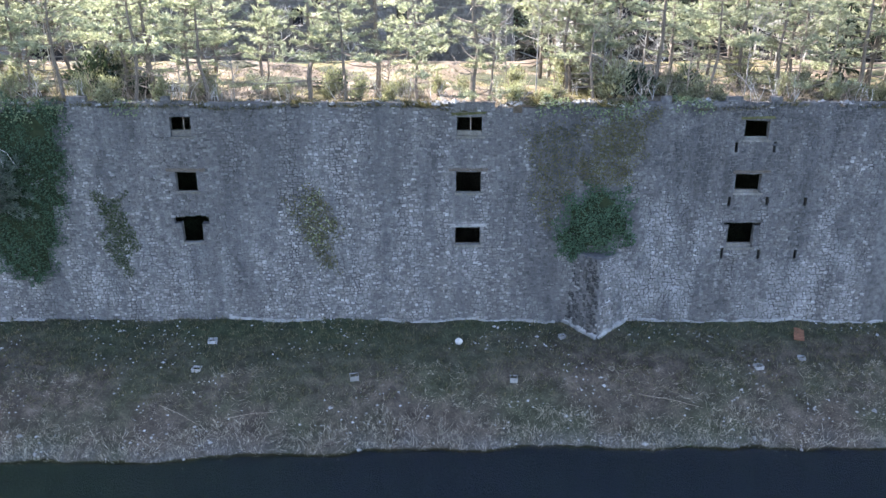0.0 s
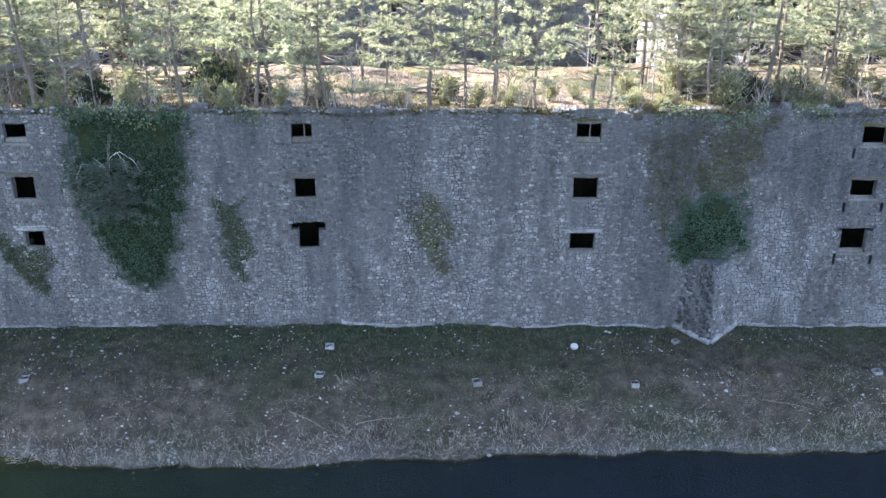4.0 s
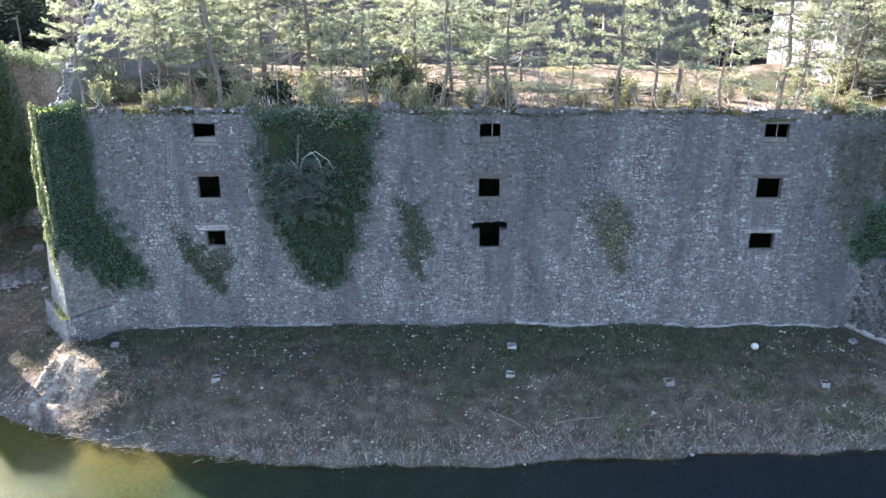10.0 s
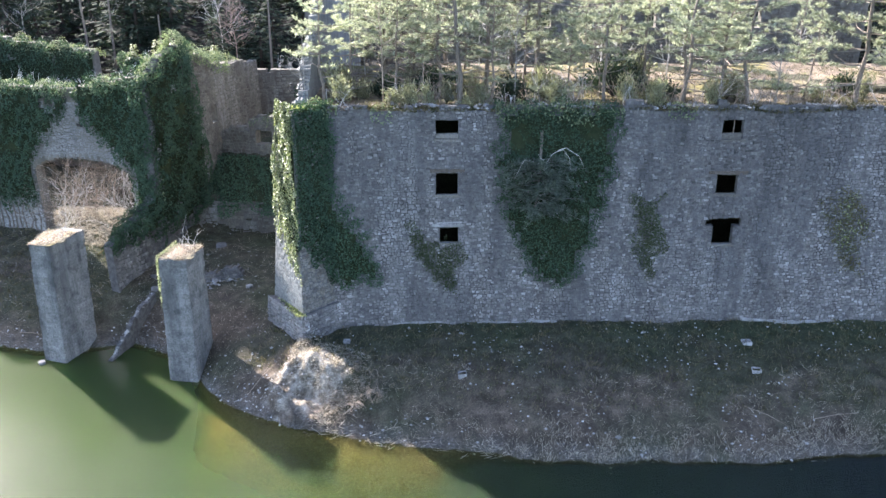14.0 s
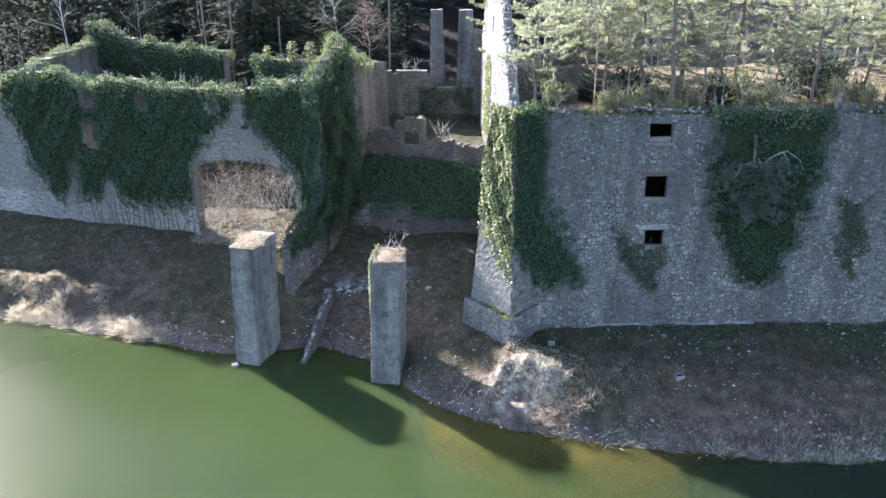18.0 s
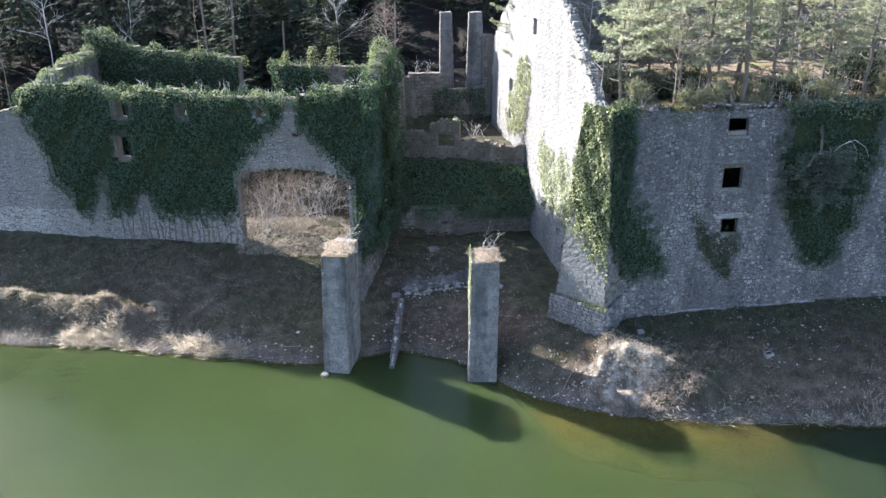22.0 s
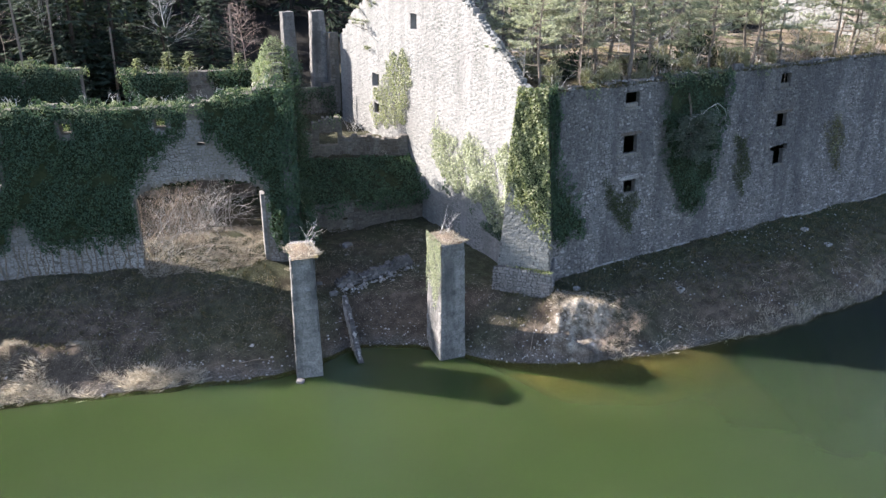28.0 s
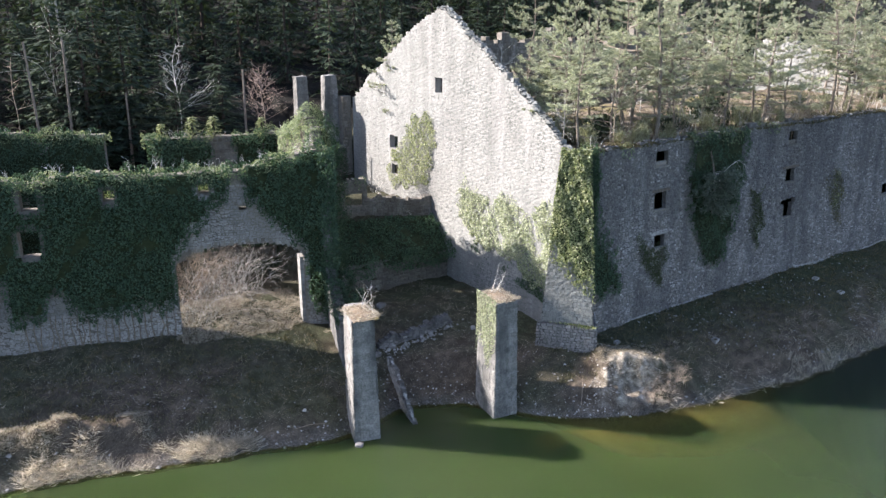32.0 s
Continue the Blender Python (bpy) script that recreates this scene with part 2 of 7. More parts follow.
def ground_material():
    """Earth that turns from shore gravel to grass and leaf litter."""
    k = Mat("ground_earth", 0.95, 0.1)
    z = k.t.nodes.new("ShaderNodeSeparateXYZ")
    k.link(k.geo.outputs["Position"], z.inputs[0])
    big, mid, fine = k.noise(0.16, 5), k.noise(1.3, 7), k.noise(11, 6)
    earth = k.ramp(mid, (0.25, (0.045, 0.036, 0.027)), (0.5, (0.10, 0.08, 0.061)), (0.75, (0.185, 0.15, 0.115)))
    grass = k.ramp(mid, (0.3, (0.038, 0.047, 0.024)), (0.7, (0.09, 0.095, 0.056)))
    gravel = k.ramp(fine, (0.3, (0.07, 0.066, 0.06)), (0.55, (0.17, 0.165, 0.155)), (0.75, (0.34, 0.33, 0.315)))
    c = k.mix(earth, grass, k.ramp(big, (0.45, 0.0), (0.6, 0.75)))
    wet = k.t.nodes.new("ShaderNodeMapRange")
    wet.inputs["From Min"].default_value, wet.inputs["From Max"].default_value = 0.15, 0.6
    wet.inputs["To Min"].default_value, wet.inputs["To Max"].default_value = 0.6, 0.05
    k.link(z.outputs[2], wet.inputs[0])
    turf = k.t.nodes.new("ShaderNodeMapRange")
    turf.inputs["From Min"].default_value, turf.inputs["From Max"].default_value = 2.45, 2.95
    k.link(z.outputs[2], turf.inputs[0])
    east = k.t.nodes.new("ShaderNodeMapRange")
    east.inputs["From Min"].default_value, east.inputs["From Max"].default_value = -38, -32
    east.inputs["To Min"].default_value, east.inputs["To Max"].default_value = 0.5, 0.8
    k.link(z.outputs[0], east.inputs[0])
    turf_share = k.mix(k.mix(turf.outputs[0], east.outputs[0], 1.0, "MULTIPLY"), k.ramp(k.noise(0.35, 5), (0.35, 0.3), (0.55, 1.0)), 1.0, "MULTIPLY")
    c = k.mix(c, k.ramp(mid, (0.3, (0.026, 0.04, 0.018)), (0.7, (0.062, 0.082, 0.04))), turf_share)
    # shade under the trees is put into the forest floor's colour, beyond y 75
    forest_shade = k.t.nodes.new("ShaderNodeMapRange")
    forest_shade.inputs["From Min"].default_value, forest_shade.inputs["From Max"].default_value = 75, 79
    k.link(z.outputs[1], forest_shade.inputs[0])
    c = k.mix(c, (0.010, 0.0095, 0.008), forest_shade.outputs[0])
    c = k.mix(c, gravel, k.mix(wet.outputs[0], k.ramp(k.noise(0.7, 6), (0.38, 0.25), (0.6, 1.0)), 1.0, "MULTIPLY"))
    deep = k.t.nodes.new("ShaderNodeMapRange")
    deep.inputs["From Min"].default_value, deep.inputs["From Max"].default_value = -2.6, -0.1
    k.link(z.outputs[2], deep.inputs[0])
    # bed darkens with depth: the water's absorption is put into its colour
    silt = k.ramp(deep.outputs[0], (0.0, (0.022, 0.055, 0.024)), (0.4, (0.06, 0.085, 0.03)), (0.68, (0.165, 0.15, 0.06)), (1.0, (0.20, 0.178, 0.10)))
    shore = k.t.nodes.new("ShaderNodeMapRange")
    shore.inputs["From Min"].default_value, shore.inputs["From Max"].default_value = -0.15, 0.05
    k.link(z.outputs[2], shore.inputs[0])
    # the fortress's shade is put into the bed colour east of x -36
    bed_shade = along(k, 0, (-36, 0.0), (-24, 0.9), (40, 0.9))
    c = k.mix(k.mix(silt, (0.035, 0.038, 0.04), bed_shade), c, shore.outputs[0])
    spot = k.t.nodes.new("ShaderNodeMapping")
    spot.inputs["Location"].default_value, spot.inputs["Scale"].default_value = (12.8, -18.65, 0), (0.34, 0.5, 0)
    k.link(k.geo.outputs["Position"], spot.inputs["Vector"])
    dist = k.t.nodes.new("ShaderNodeVectorMath")
    dist.operation = "LENGTH"
    k.link(spot.outputs[0], dist.inputs[0])
    edge = k.t.nodes.new("ShaderNodeMath")
    edge.operation = "MULTIPLY_ADD"
    edge.inputs[1].default_value = 0.45
    half = k.t.nodes.new("ShaderNodeMath")
    half.operation = "MULTIPLY"
    half.inputs[1].default_value = 0.5
    k.link(k.noise(0.9, 5), edge.inputs[0]).link(dist.outputs["Value"], half.inputs[0]).link(half.outputs[0], edge.inputs[2])
    bare = k.ramp(k.noise(2.2, 6), (0.34, (0.13, 0.11, 0.085)), (0.5, (0.33, 0.30, 0.25)), (0.66, (0.54, 0.50, 0.44)))
    c = k.mix(c, bare, k.mix(k.ramp(edge.outputs[0], (0.5, 0.95), (0.68, 0.0)), k.ramp(k.noise(1.5, 6), (0.4, 0.35), (0.56, 1.0)), 1.0, "MULTIPLY"))
    c = k.mix(c, k.ramp(fine, (0.35, 0.5), (0.7, 1.25)), 0.8, "MULTIPLY")
    speck = k.noise(34, 3)
    c = k.mix(c, k.ramp(speck, (0.38, 0.45), (0.55, 1.0), (0.7, 1.9)), 0.75, "MULTIPLY")
    k.colour(c)
    k.bump(fine, 0.9, 0.08)
    return k.m


M_GROUND = ground_material()


def litter_material():
    k = Mat("dry_litter", 0.95, 0.1)
    a, b = k.noise(0.5, 6), k.noise(7, 6)
    c = k.ramp(a, (0.3, (0.075, 0.061, 0.046)), (0.48, (0.155, 0.122, 0.09)), (0.6, (0.22, 0.178, 0.135)), (0.7, (0.13, 0.125, 0.055)))
    c = k.mix(c, (0.15, 0.135, 0.05), k.ramp(k.noise(0.28, 5), (0.5, 0.0), (0.62, 0.8)))
    c = k.mix(c, (0.10, 0.092, 0.08), k.ramp(k.noise(1.6, 6), (0.5, 0.0), (0.66, 0.7)))
    k.colour(k.mix(c, k.ramp(b, (0.3, 0.6), (0.7, 1.2)), 0.8, "MULTIPLY"))
    k.bump(b, 0.8, 0.06)
    return k.m


M_LITTER = litter_material()


def water_material():
    """Turbid green lake water over a pale bed."""
    k = Mat("lake_water", 0.2, 0.16)
    k.b.inputs["IOR"].default_value = 1.33
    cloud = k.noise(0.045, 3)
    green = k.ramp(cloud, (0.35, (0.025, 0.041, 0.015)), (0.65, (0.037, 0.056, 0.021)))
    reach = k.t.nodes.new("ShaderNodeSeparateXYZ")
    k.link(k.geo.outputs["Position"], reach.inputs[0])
    # water darkens eastward: shade before the front wall is put into its colour
    east_shade = k.t.nodes.new("ShaderNodeMapRange")
    east_shade.inputs["From Min"].default_value, east_shade.inputs["From Max"].default_value = -42, -4
    k.link(reach.outputs[0], east_shade.inputs[0])
    k.colour(k.mix(green, (0.016, 0.022, 0.027), east_shade.outputs[0]))
    k.b.subsurface_method = "BURLEY"
    k.b.inputs["Subsurface Weight"].default_value = 1.0
    k.b.inputs["Subsurface Radius"].default_value = (1.0, 1.3, 0.8)
    k.b.inputs["Subsurface Scale"].default_value = 0.8
    rip = k.noise(1.1, 3, k.at(1.0, 1.8, 1.0))
    k.bump(rip, 0.10, 0.1)
    tr = k.t.nodes.new("ShaderNodeBsdfTransparent")
    tr.inputs[0].default_value = (0.74, 0.72, 0.50, 1)
    mx = k.t.nodes.new("ShaderNodeMixShader")
    depth = k.t.nodes.new("ShaderNodeAttribute")
    depth.attribute_name = "depth"
    murk = k.ramp(depth.outputs["Fac"], (0.0, 0.88), (0.2, 0.7), (0.5, 0.42), (0.85, 0.27))
    k.link(murk, mx.inputs[0])
    k.link(k.b.outputs[0], mx.inputs[1]).link(tr.outputs[0], mx.inputs[2])
    k.link(mx.outputs[0], k.t.nodes["Material Output"].inputs[0])
    return k.m


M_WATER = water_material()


def leaf_material(name, tones, glow, share=0.35, rough=0.55, spec=0.3, per_object=0.35):
    k = Mat(name, rough, spec)
    n = len(tones) - 1
    c = k.ramp(k.island(), *[(i / n, t) for i, t in enumerate(tones)])
    c = k.mix(c, k.ramp(k.object_random(), (0.0, 0.6), (1.0, 1.3)), per_object, "MULTIPLY")
    k.colour(c)
    k.translucent(k.mix(c, glow, 1.0, "MULTIPLY"), share)
    return k.m


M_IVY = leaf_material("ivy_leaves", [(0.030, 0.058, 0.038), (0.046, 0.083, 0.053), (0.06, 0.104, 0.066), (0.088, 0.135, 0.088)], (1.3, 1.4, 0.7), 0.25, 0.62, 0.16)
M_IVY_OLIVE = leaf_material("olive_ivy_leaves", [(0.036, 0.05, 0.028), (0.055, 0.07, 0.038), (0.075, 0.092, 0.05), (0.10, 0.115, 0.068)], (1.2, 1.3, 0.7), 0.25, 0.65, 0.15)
# lit copies of M_IVY: sunlight is put into the next three leaf colours
M_IVY_TOP = leaf_material("ivy_leaves_sunlit_top", [(0.085, 0.118, 0.07), (0.135, 0.172, 0.102), (0.195, 0.228, 0.142), (0.27, 0.298, 0.20)], (1.15, 1.25, 0.8), 0.36, 0.65, 0.2)
# also the plain yellow-green of creeper, moss and young firs
M_IVY_SUN = leaf_material("ivy_leaves_yellow_sunlit", [(0.035, 0.052, 0.02), (0.12, 0.152, 0.06), (0.25, 0.275, 0.13), (0.40, 0.41, 0.25)], (1.2, 1.3, 0.65), 0.3, 0.4, 0.5)
M_IVY_PALE = leaf_material("ivy_leaves_pale_sunlit", [(0.10, 0.128, 0.07), (0.19, 0.22, 0.132), (0.29, 0.312, 0.212), (0.42, 0.43, 0.335)], (1.2, 1.3, 0.8), 0.3, 0.42, 0.4)
M_CREEPER = leaf_material("brown_creeper", [(0.06, 0.062, 0.034), (0.095, 0.095, 0.05), (0.14, 0.135, 0.07), (0.125, 0.10, 0.06)], (1.2, 1.2, 0.7), 0.25, 0.6, 0.2)
M_PINE_YOUNG = leaf_material("young_pine_needles", [(0.13, 0.135, 0.085), (0.21, 0.21, 0.145), (0.30, 0.295, 0.215)], (1.4, 1.5, 1.0), 0.35, 0.5, 0.3)
M_PINE_BLUE = leaf_material("shaded_pine_needles", [(0.055, 0.078, 0.062), (0.10, 0.13, 0.105), (0.17, 0.2, 0.165)], (1.2, 1.3, 0.9), 0.3, 0.5, 0.3)
M_PINE = leaf_material("pine_needles", [(0.14, 0.158, 0.105), (0.24, 0.262, 0.185), (0.345, 0.366, 0.275), (0.46, 0.476, 0.37)], (1.12, 1.16, 0.92), 0.46, 0.5, 0.4, 0.5)
M_SPRUCE = leaf_material("spruce_needles", [(0.024, 0.038, 0.027), (0.042, 0.06, 0.042), (0.068, 0.09, 0.062)], (1.2, 1.3, 0.7), 0.2, 0.75, 0.08)
M_DRY = leaf_material("dry_grass", [(0.26, 0.23, 0.185), (0.44, 0.40, 0.33), (0.60, 0.55, 0.47), (0.34, 0.305, 0.25)], (1.0, 0.95, 0.8), 0.3, 0.8, 0.1)
M_STRAW = leaf_material("bleached_straw", [(0.22, 0.19, 0.15), (0.44, 0.40, 0.34), (0.64, 0.60, 0.535), (0.34, 0.295, 0.24)], (1.0, 0.97, 0.85), 0.5, 0.8, 0.1)
M_GRASS = leaf_material("winter_grass", [(0.04, 0.048, 0.026), (0.075, 0.08, 0.042), (0.13, 0.115, 0.07), (0.20, 0.165, 0.115)], (1.1, 1.1, 0.7), 0.25, 0.8, 0.1)


def plain(name, a, b, scale=6.0, rough=0.9, stretch=(1, 1, 1)):
    k = Mat(name, rough, 0.2)
    n = k.noise(scale, 6, k.at(*stretch))
    k.colour(k.ramp(n, (0.3, a), (0.7, b)))
    k.bump(n, 0.5, 0.03)
    return k.m


M_BARK = plain("pine_bark", (0.095, 0.078, 0.064), (0.25, 0.215, 0.18), 8, 0.95, (3, 3, 0.6))
M_BARK_DARK = plain("spruce_bark", (0.025, 0.02, 0.017), (0.075, 0.062, 0.053), 8, 0.95, (3, 3, 0.6))
M_BARK_GREY = plain("grey_bark", (0.16, 0.15, 0.135), (0.36, 0.345, 0.32), 8, 0.95, (3, 3, 0.6))
M_TWIG = plain("brown_twigs", (0.20, 0.155, 0.12), (0.42, 0.35, 0.28), 5)
M_TWIG_PALE = plain("bleached_branches", (0.42, 0.40, 0.37), (0.62, 0.60, 0.56), 5)
M_TIMBER = plain("weathered_timber", (0.06, 0.05, 0.042), (0.17, 0.145, 0.12), 9, 0.9, (0.5, 3, 3))
# near-black green that stands for the shade between ivy leaves
M_MAT = plain("ivy_gap_shade", (0.012, 0.02, 0.008), (0.035, 0.045, 0.02), 3)
M_EARTH = plain("pale_earth", (0.26, 0.235, 0.20), (0.52, 0.485, 0.43), 2.6)
M_MOSS = plain("moss", (0.05, 0.06, 0.022), (0.15, 0.135, 0.06), 3)
M_FOOTING = plain("lime_footing", (0.16, 0.157, 0.15), (0.42, 0.41, 0.395), 1.6)
M_LIMED = stone_material("limed_stone", [(0.05, 0.05, 0.052), (0.08, 0.08, 0.08), (0.065, 0.064, 0.064), (0.11, 0.108, 0.105), (0.48, 0.47, 0.455)], (0.05, 0.05, 0.05), 0.6)
M_BLEACHED = stone_material("bleached_stone", [(0.3, 0.295, 0.285), (0.42, 0.41, 0.4), (0.5, 0.49, 0.475)], (0.09, 0.09, 0.09), 0.75)
M_RUBBLE = stone_material("rubble", [(0.25, 0.245, 0.235), (0.4, 0.39, 0.375), (0.58, 0.57, 0.55)], (0.2, 0.19, 0.17), 0.3)
M_WHITE = plain("white_plastic", (0.42, 0.41, 0.39), (0.62, 0.61, 0.59), 4, 0.8)
M_RUST = plain("rusty_iron", (0.14, 0.06, 0.035), (0.30, 0.14, 0.08), 5)

# ---- mesh helpers ----
rnd = random.Random(7)


def mesh_ob(name, verts, faces, material, parent=None, label="", smooth=False):
    me = bpy.data.meshes.new(name)
    me.from_pydata([tuple(v) for v in verts], [], faces)
    me.materials.append(material)
    if smooth:
        me.polygons.foreach_set("use_smooth", [True] * len(me.polygons))
    me.update()
    ob = new(name, me)
    ob.parent = parent
    if label:
        ob["label"] = label
    return ob


def part(name, bm, material, parent, label=""):
    me = bpy.data.meshes.new(name)
    bm.to_mesh(me)
    bm.free()
    me.materials.append(material)
    ob = new(name, me)
    ob.parent = parent
    if label:
        ob["label"] = label
    return ob


def thing(name, at, label, category, group="", kind=""):
    ob = new(name)
    ob.location = at
    return tagged(ob, label, category, group, kind)


def fbm(x, y, s=1.0, seed=0.0):
    """Smooth noise of about -1 to 1 on arrays."""
    v = np.zeros_like(np.asarray(x, dtype=float) + np.asarray(y, dtype=float))
    for k, (f, a) in enumerate(((1.0, 0.5), (2.1, 0.28), (4.3, 0.16), (8.7, 0.09))):
        p = seed * 1.7 + k * 3.1
        v = v + a * (np.sin(f * s * (0.83 * x + 0.56 * y) + p) + np.sin(f * s * (-0.47 * x + 0.91 * y) * 1.13 + p * 2.3) * np.cos(f * s * (0.36 * x - 0.2 * y) * 1.31 + p))
    return v


def jag(u, amount, seed=0.0):
    """A ragged profile along a wall's top."""
    return amount * float(fbm(np.array(u * 1.0), np.array(seed * 5.0), 1.1, seed))


def profile(points):
    xs, ys = [p[0] for p in points], [p[1] for p in points]
    return lambda u: float(np.interp(u, xs, ys))


class Wall:
    """A masonry wall along p0 to p1, seen from the side to which its blocks look. open_at(u, v) is true where it has a hole."""

    def __init__(self, name, p0, p1, base, top, thick=1.0, batter=0.0, batter_top=None, open_at=None, us=(), vs=(), du=0.45, dv=0.3, flip=False, kind="structure", label="", category="wall", mortar=None):
        self.p0 = np.array(p0, float)
        d = np.array(p1, float) - self.p0
        self.length = float(np.hypot(*d))
        self.d = d / self.length
        self.n = np.array((self.d[1], -self.d[0])) * (-1 if flip else 1)
        self.base, self.top, self.thick, self.batter = base, top, thick, batter
        self.open_at = open_at or (lambda u, v: False)
        self.hi = max(top(u) for u in np.linspace(0, self.length, 200))
        self.bt = self.hi if batter_top is None else batter_top
        lo = min(base(u) for u in np.linspace(0, self.length, 60))
        gu = self.grid(0, self.length, du, us)
        gv = self.grid(lo, self.hi + dv, dv, vs)
        cu, cv = (gu[1:] + gu[:-1]) / 2, (gv[1:] + gv[:-1]) / 2
        solid = np.zeros((len(cu) + 2, len(cv) + 2), bool)
        for i, u in enumerate(cu):
            t, b = top(u), base(u)
            for j, v in enumerate(cv):
                solid[i + 1, j + 1] = b - dv <= v <= t and not self.open_at(u, v)
        self.solid, self.gu, self.gv = solid, gu, gv
        verts, index, faces = [], {}, []

        def vert(i, j, back):
            key = (i, j, back)
            if key not in index:
                h = (i * 73 + j * 151 + back * 37) % 97 / 97 - 0.5
                index[key] = len(verts)
                verts.append(self.at(gu[i], gv[j] + 0.05 * h, (thick if back else 0.0) + 0.04 * h))
            return index[key]

        for i in range(len(cu)):
            for j in range(len(cv)):
                if not solid[i + 1, j + 1]:
                    continue
                a, b, c, d4 = (i, j), (i + 1, j), (i + 1, j + 1), (i, j + 1)
                faces.append([vert(*k, 0) for k in (a, b, c, d4)])
                faces.append([vert(*k, 1) for k in (d4, c, b, a)])
                for off, e0, e1 in (((0, 1), a, d4), ((2, 1), c, b), ((1, 0), b, a), ((1, 2), d4, c)):
                    if not solid[i + off[0], j + off[1]]:
                        faces.append([vert(*e0, 0), vert(*e1, 0), vert(*e1, 1), vert(*e0, 1)])
        self.ob = mesh_ob(name, verts, faces, mortar or M_MORTAR)
        tagged(self.ob, label, category, "", kind)

    @staticmethod
    def grid(a, b, step, extra):
        g = np.linspace(a, b, max(2, int((b - a) / step) + 1))
        for e in extra:
            g = g[np.abs(g - e) > step * 0.4]
        return np.sort(np.concatenate([g, [e for e in extra if a < e < b]]))

    def at(self, u, v, w=0.0):
        out = self.batter * max(0.0, self.bt - v)
        x, y = self.p0 + self.d * u + self.n * (out - w)
        return (x, y, v)

    def frame_at(self, u, v, w=0.0):
        m = Matrix.Identity(4)
        for k, col in enumerate(((*self.d, 0), (*self.n, 0), (0, 0, 1))):
            for r in range(3):
                m[r][k] = col[r]
        m.translation = self.at(u, v, w)
        return m

    def is_solid(self, u, v):
        return 0 <= u <= self.length and self.base(u) - 0.3 <= v <= self.top(u) and not self.open_at(u, v)

    def blocks(self, h=(0.2, 0.34), w=(0.22, 0.62), proud=(0.02, 0.075), area=None, seed=1):
        """Courses of uneven blocks: (u, v, width, height, proud)."""
        r = random.Random(seed)
        out, v = [], min(self.base(u) for u in (0, self.length / 2, self.length)) - 0.1
        while v < self.hi:
            hh = r.uniform(*h)
            u = -r.random() * 0.4
            while u < self.length:
                ww = r.uniform(*w) * (1.25 if r.random() < 0.12 else 1)
                uc, vc = u + ww / 2, v + hh / 2 + 0.07 * math.sin(u * 0.9 + seed) + 0.05 * math.sin(u * 2.3 + v) + r.uniform(-0.035, 0.035)
                if (area is None or area(uc, vc)) and all(self.is_solid(uc + a * ww * 0.42, vc + b * hh * 0.42) for a in (-1, 1) for b in (-1, 1)):
                    out.append((uc, vc, ww - r.uniform(0.02, 0.05), hh * r.uniform(0.78, 0.94), r.uniform(*proud)))
                u += ww
            v += hh
        return out

    def lay(self, blocks, name, material, single_material, first=0, near=None, seed=2, rough=1.0):
        """Builds the blocks: those in the stretch near, up to first of them, as parts, the rest as one part."""
        r = random.Random(seed)
        single, rest = [], []
        for b in blocks:
            (single if near and near(b[0], b[1]) and len(single) < first else rest).append(b)
        verts, faces = [], []
        for u, v, ww, hh, pr in rest:
            k = len(verts)
            for s, w in ((1.0, 0.03), (0.8, -pr)):
                for a, c in ((-1, -1), (1, -1), (1, 1), (-1, 1)):
                    verts.append(self.at(u + a * ww / 2 * s + r.uniform(-0.03, 0.03) * rough, v + c * hh / 2 * s + r.uniform(-0.03, 0.03) * rough, w + r.uniform(-0.015, 0.015) * rough))
            faces += [[k + 4, k + 5, k + 6, k + 7], [k, k + 1, k + 5, k + 4], [k + 1, k + 2, k + 6, k + 5], [k + 2, k + 3, k + 7, k + 6], [k + 3, k, k + 4, k + 7]]
        ob = mesh_ob("stonework", verts, faces, material, self.ob)
        ob["kind"] = "stuff"
        if single:
            shapes = []
            for _ in range(10):
                vv = []
                for s, w in ((1.0, -0.03), (0.8, 0.05)):
                    for a, c in ((-1, -1), (1, -1), (1, 1), (-1, 1)):
                        vv.append((a * 0.5 * s + r.uniform(-0.05, 0.05), w + r.uniform(-0.012, 0.012), c * 0.5 * s + r.uniform(-0.06, 0.06)))
                me = bpy.data.meshes.new(name)
                me.from_pydata(vv, [], [[4, 5, 6, 7], [0, 1, 5, 4], [1, 2, 6, 5], [2, 3, 7, 6], [3, 0, 4, 7]])
                me.materials.append(single_material)
                shapes.append(me)
            for u, v, ww, hh, pr in single:
                o = new(name, r.choice(shapes))
                o.parent = self.ob
                o.matrix_local = self.frame_at(u, v) @ Matrix.Diagonal((ww, pr / 0.05, hh, 1))


def tube(path, r0, r1, sides=5):
    """Vertices and faces of a tapering tube along a path."""
    verts, faces = [], []
    n = len(path)
    for k, p in enumerate(path):
        p = Vector(p)
        d = (Vector(path[min(k + 1, n - 1)]) - Vector(path[max(k - 1, 0)])).normalized()
        a = d.cross(Vector((0.3, 0.1, 1)) if abs(d.z) < 0.9 else Vector((1, 0.2, 0))).normalized()
        b = d.cross(a)
        rr = r0 + (r1 - r0) * k / (n - 1)
        for s in range(sides):
            q = 2 * math.pi * s / sides
            verts.append(p + rr * (math.cos(q) * a + math.sin(q) * b))
        if k:
            o = (k - 1) * sides
            faces += [[o + s, o + (s + 1) % sides, o + sides + (s + 1) % sides, o + sides + s] for s in range(sides)]
    faces.append(list(range((n - 1) * sides, n * sides)))
    return verts, faces


def join(pieces):
    verts, faces = [], []
    for v, f in pieces:
        k = len(verts)
        verts += list(v)
        faces += [[i + k for i in q] for q in f]
    return verts, faces


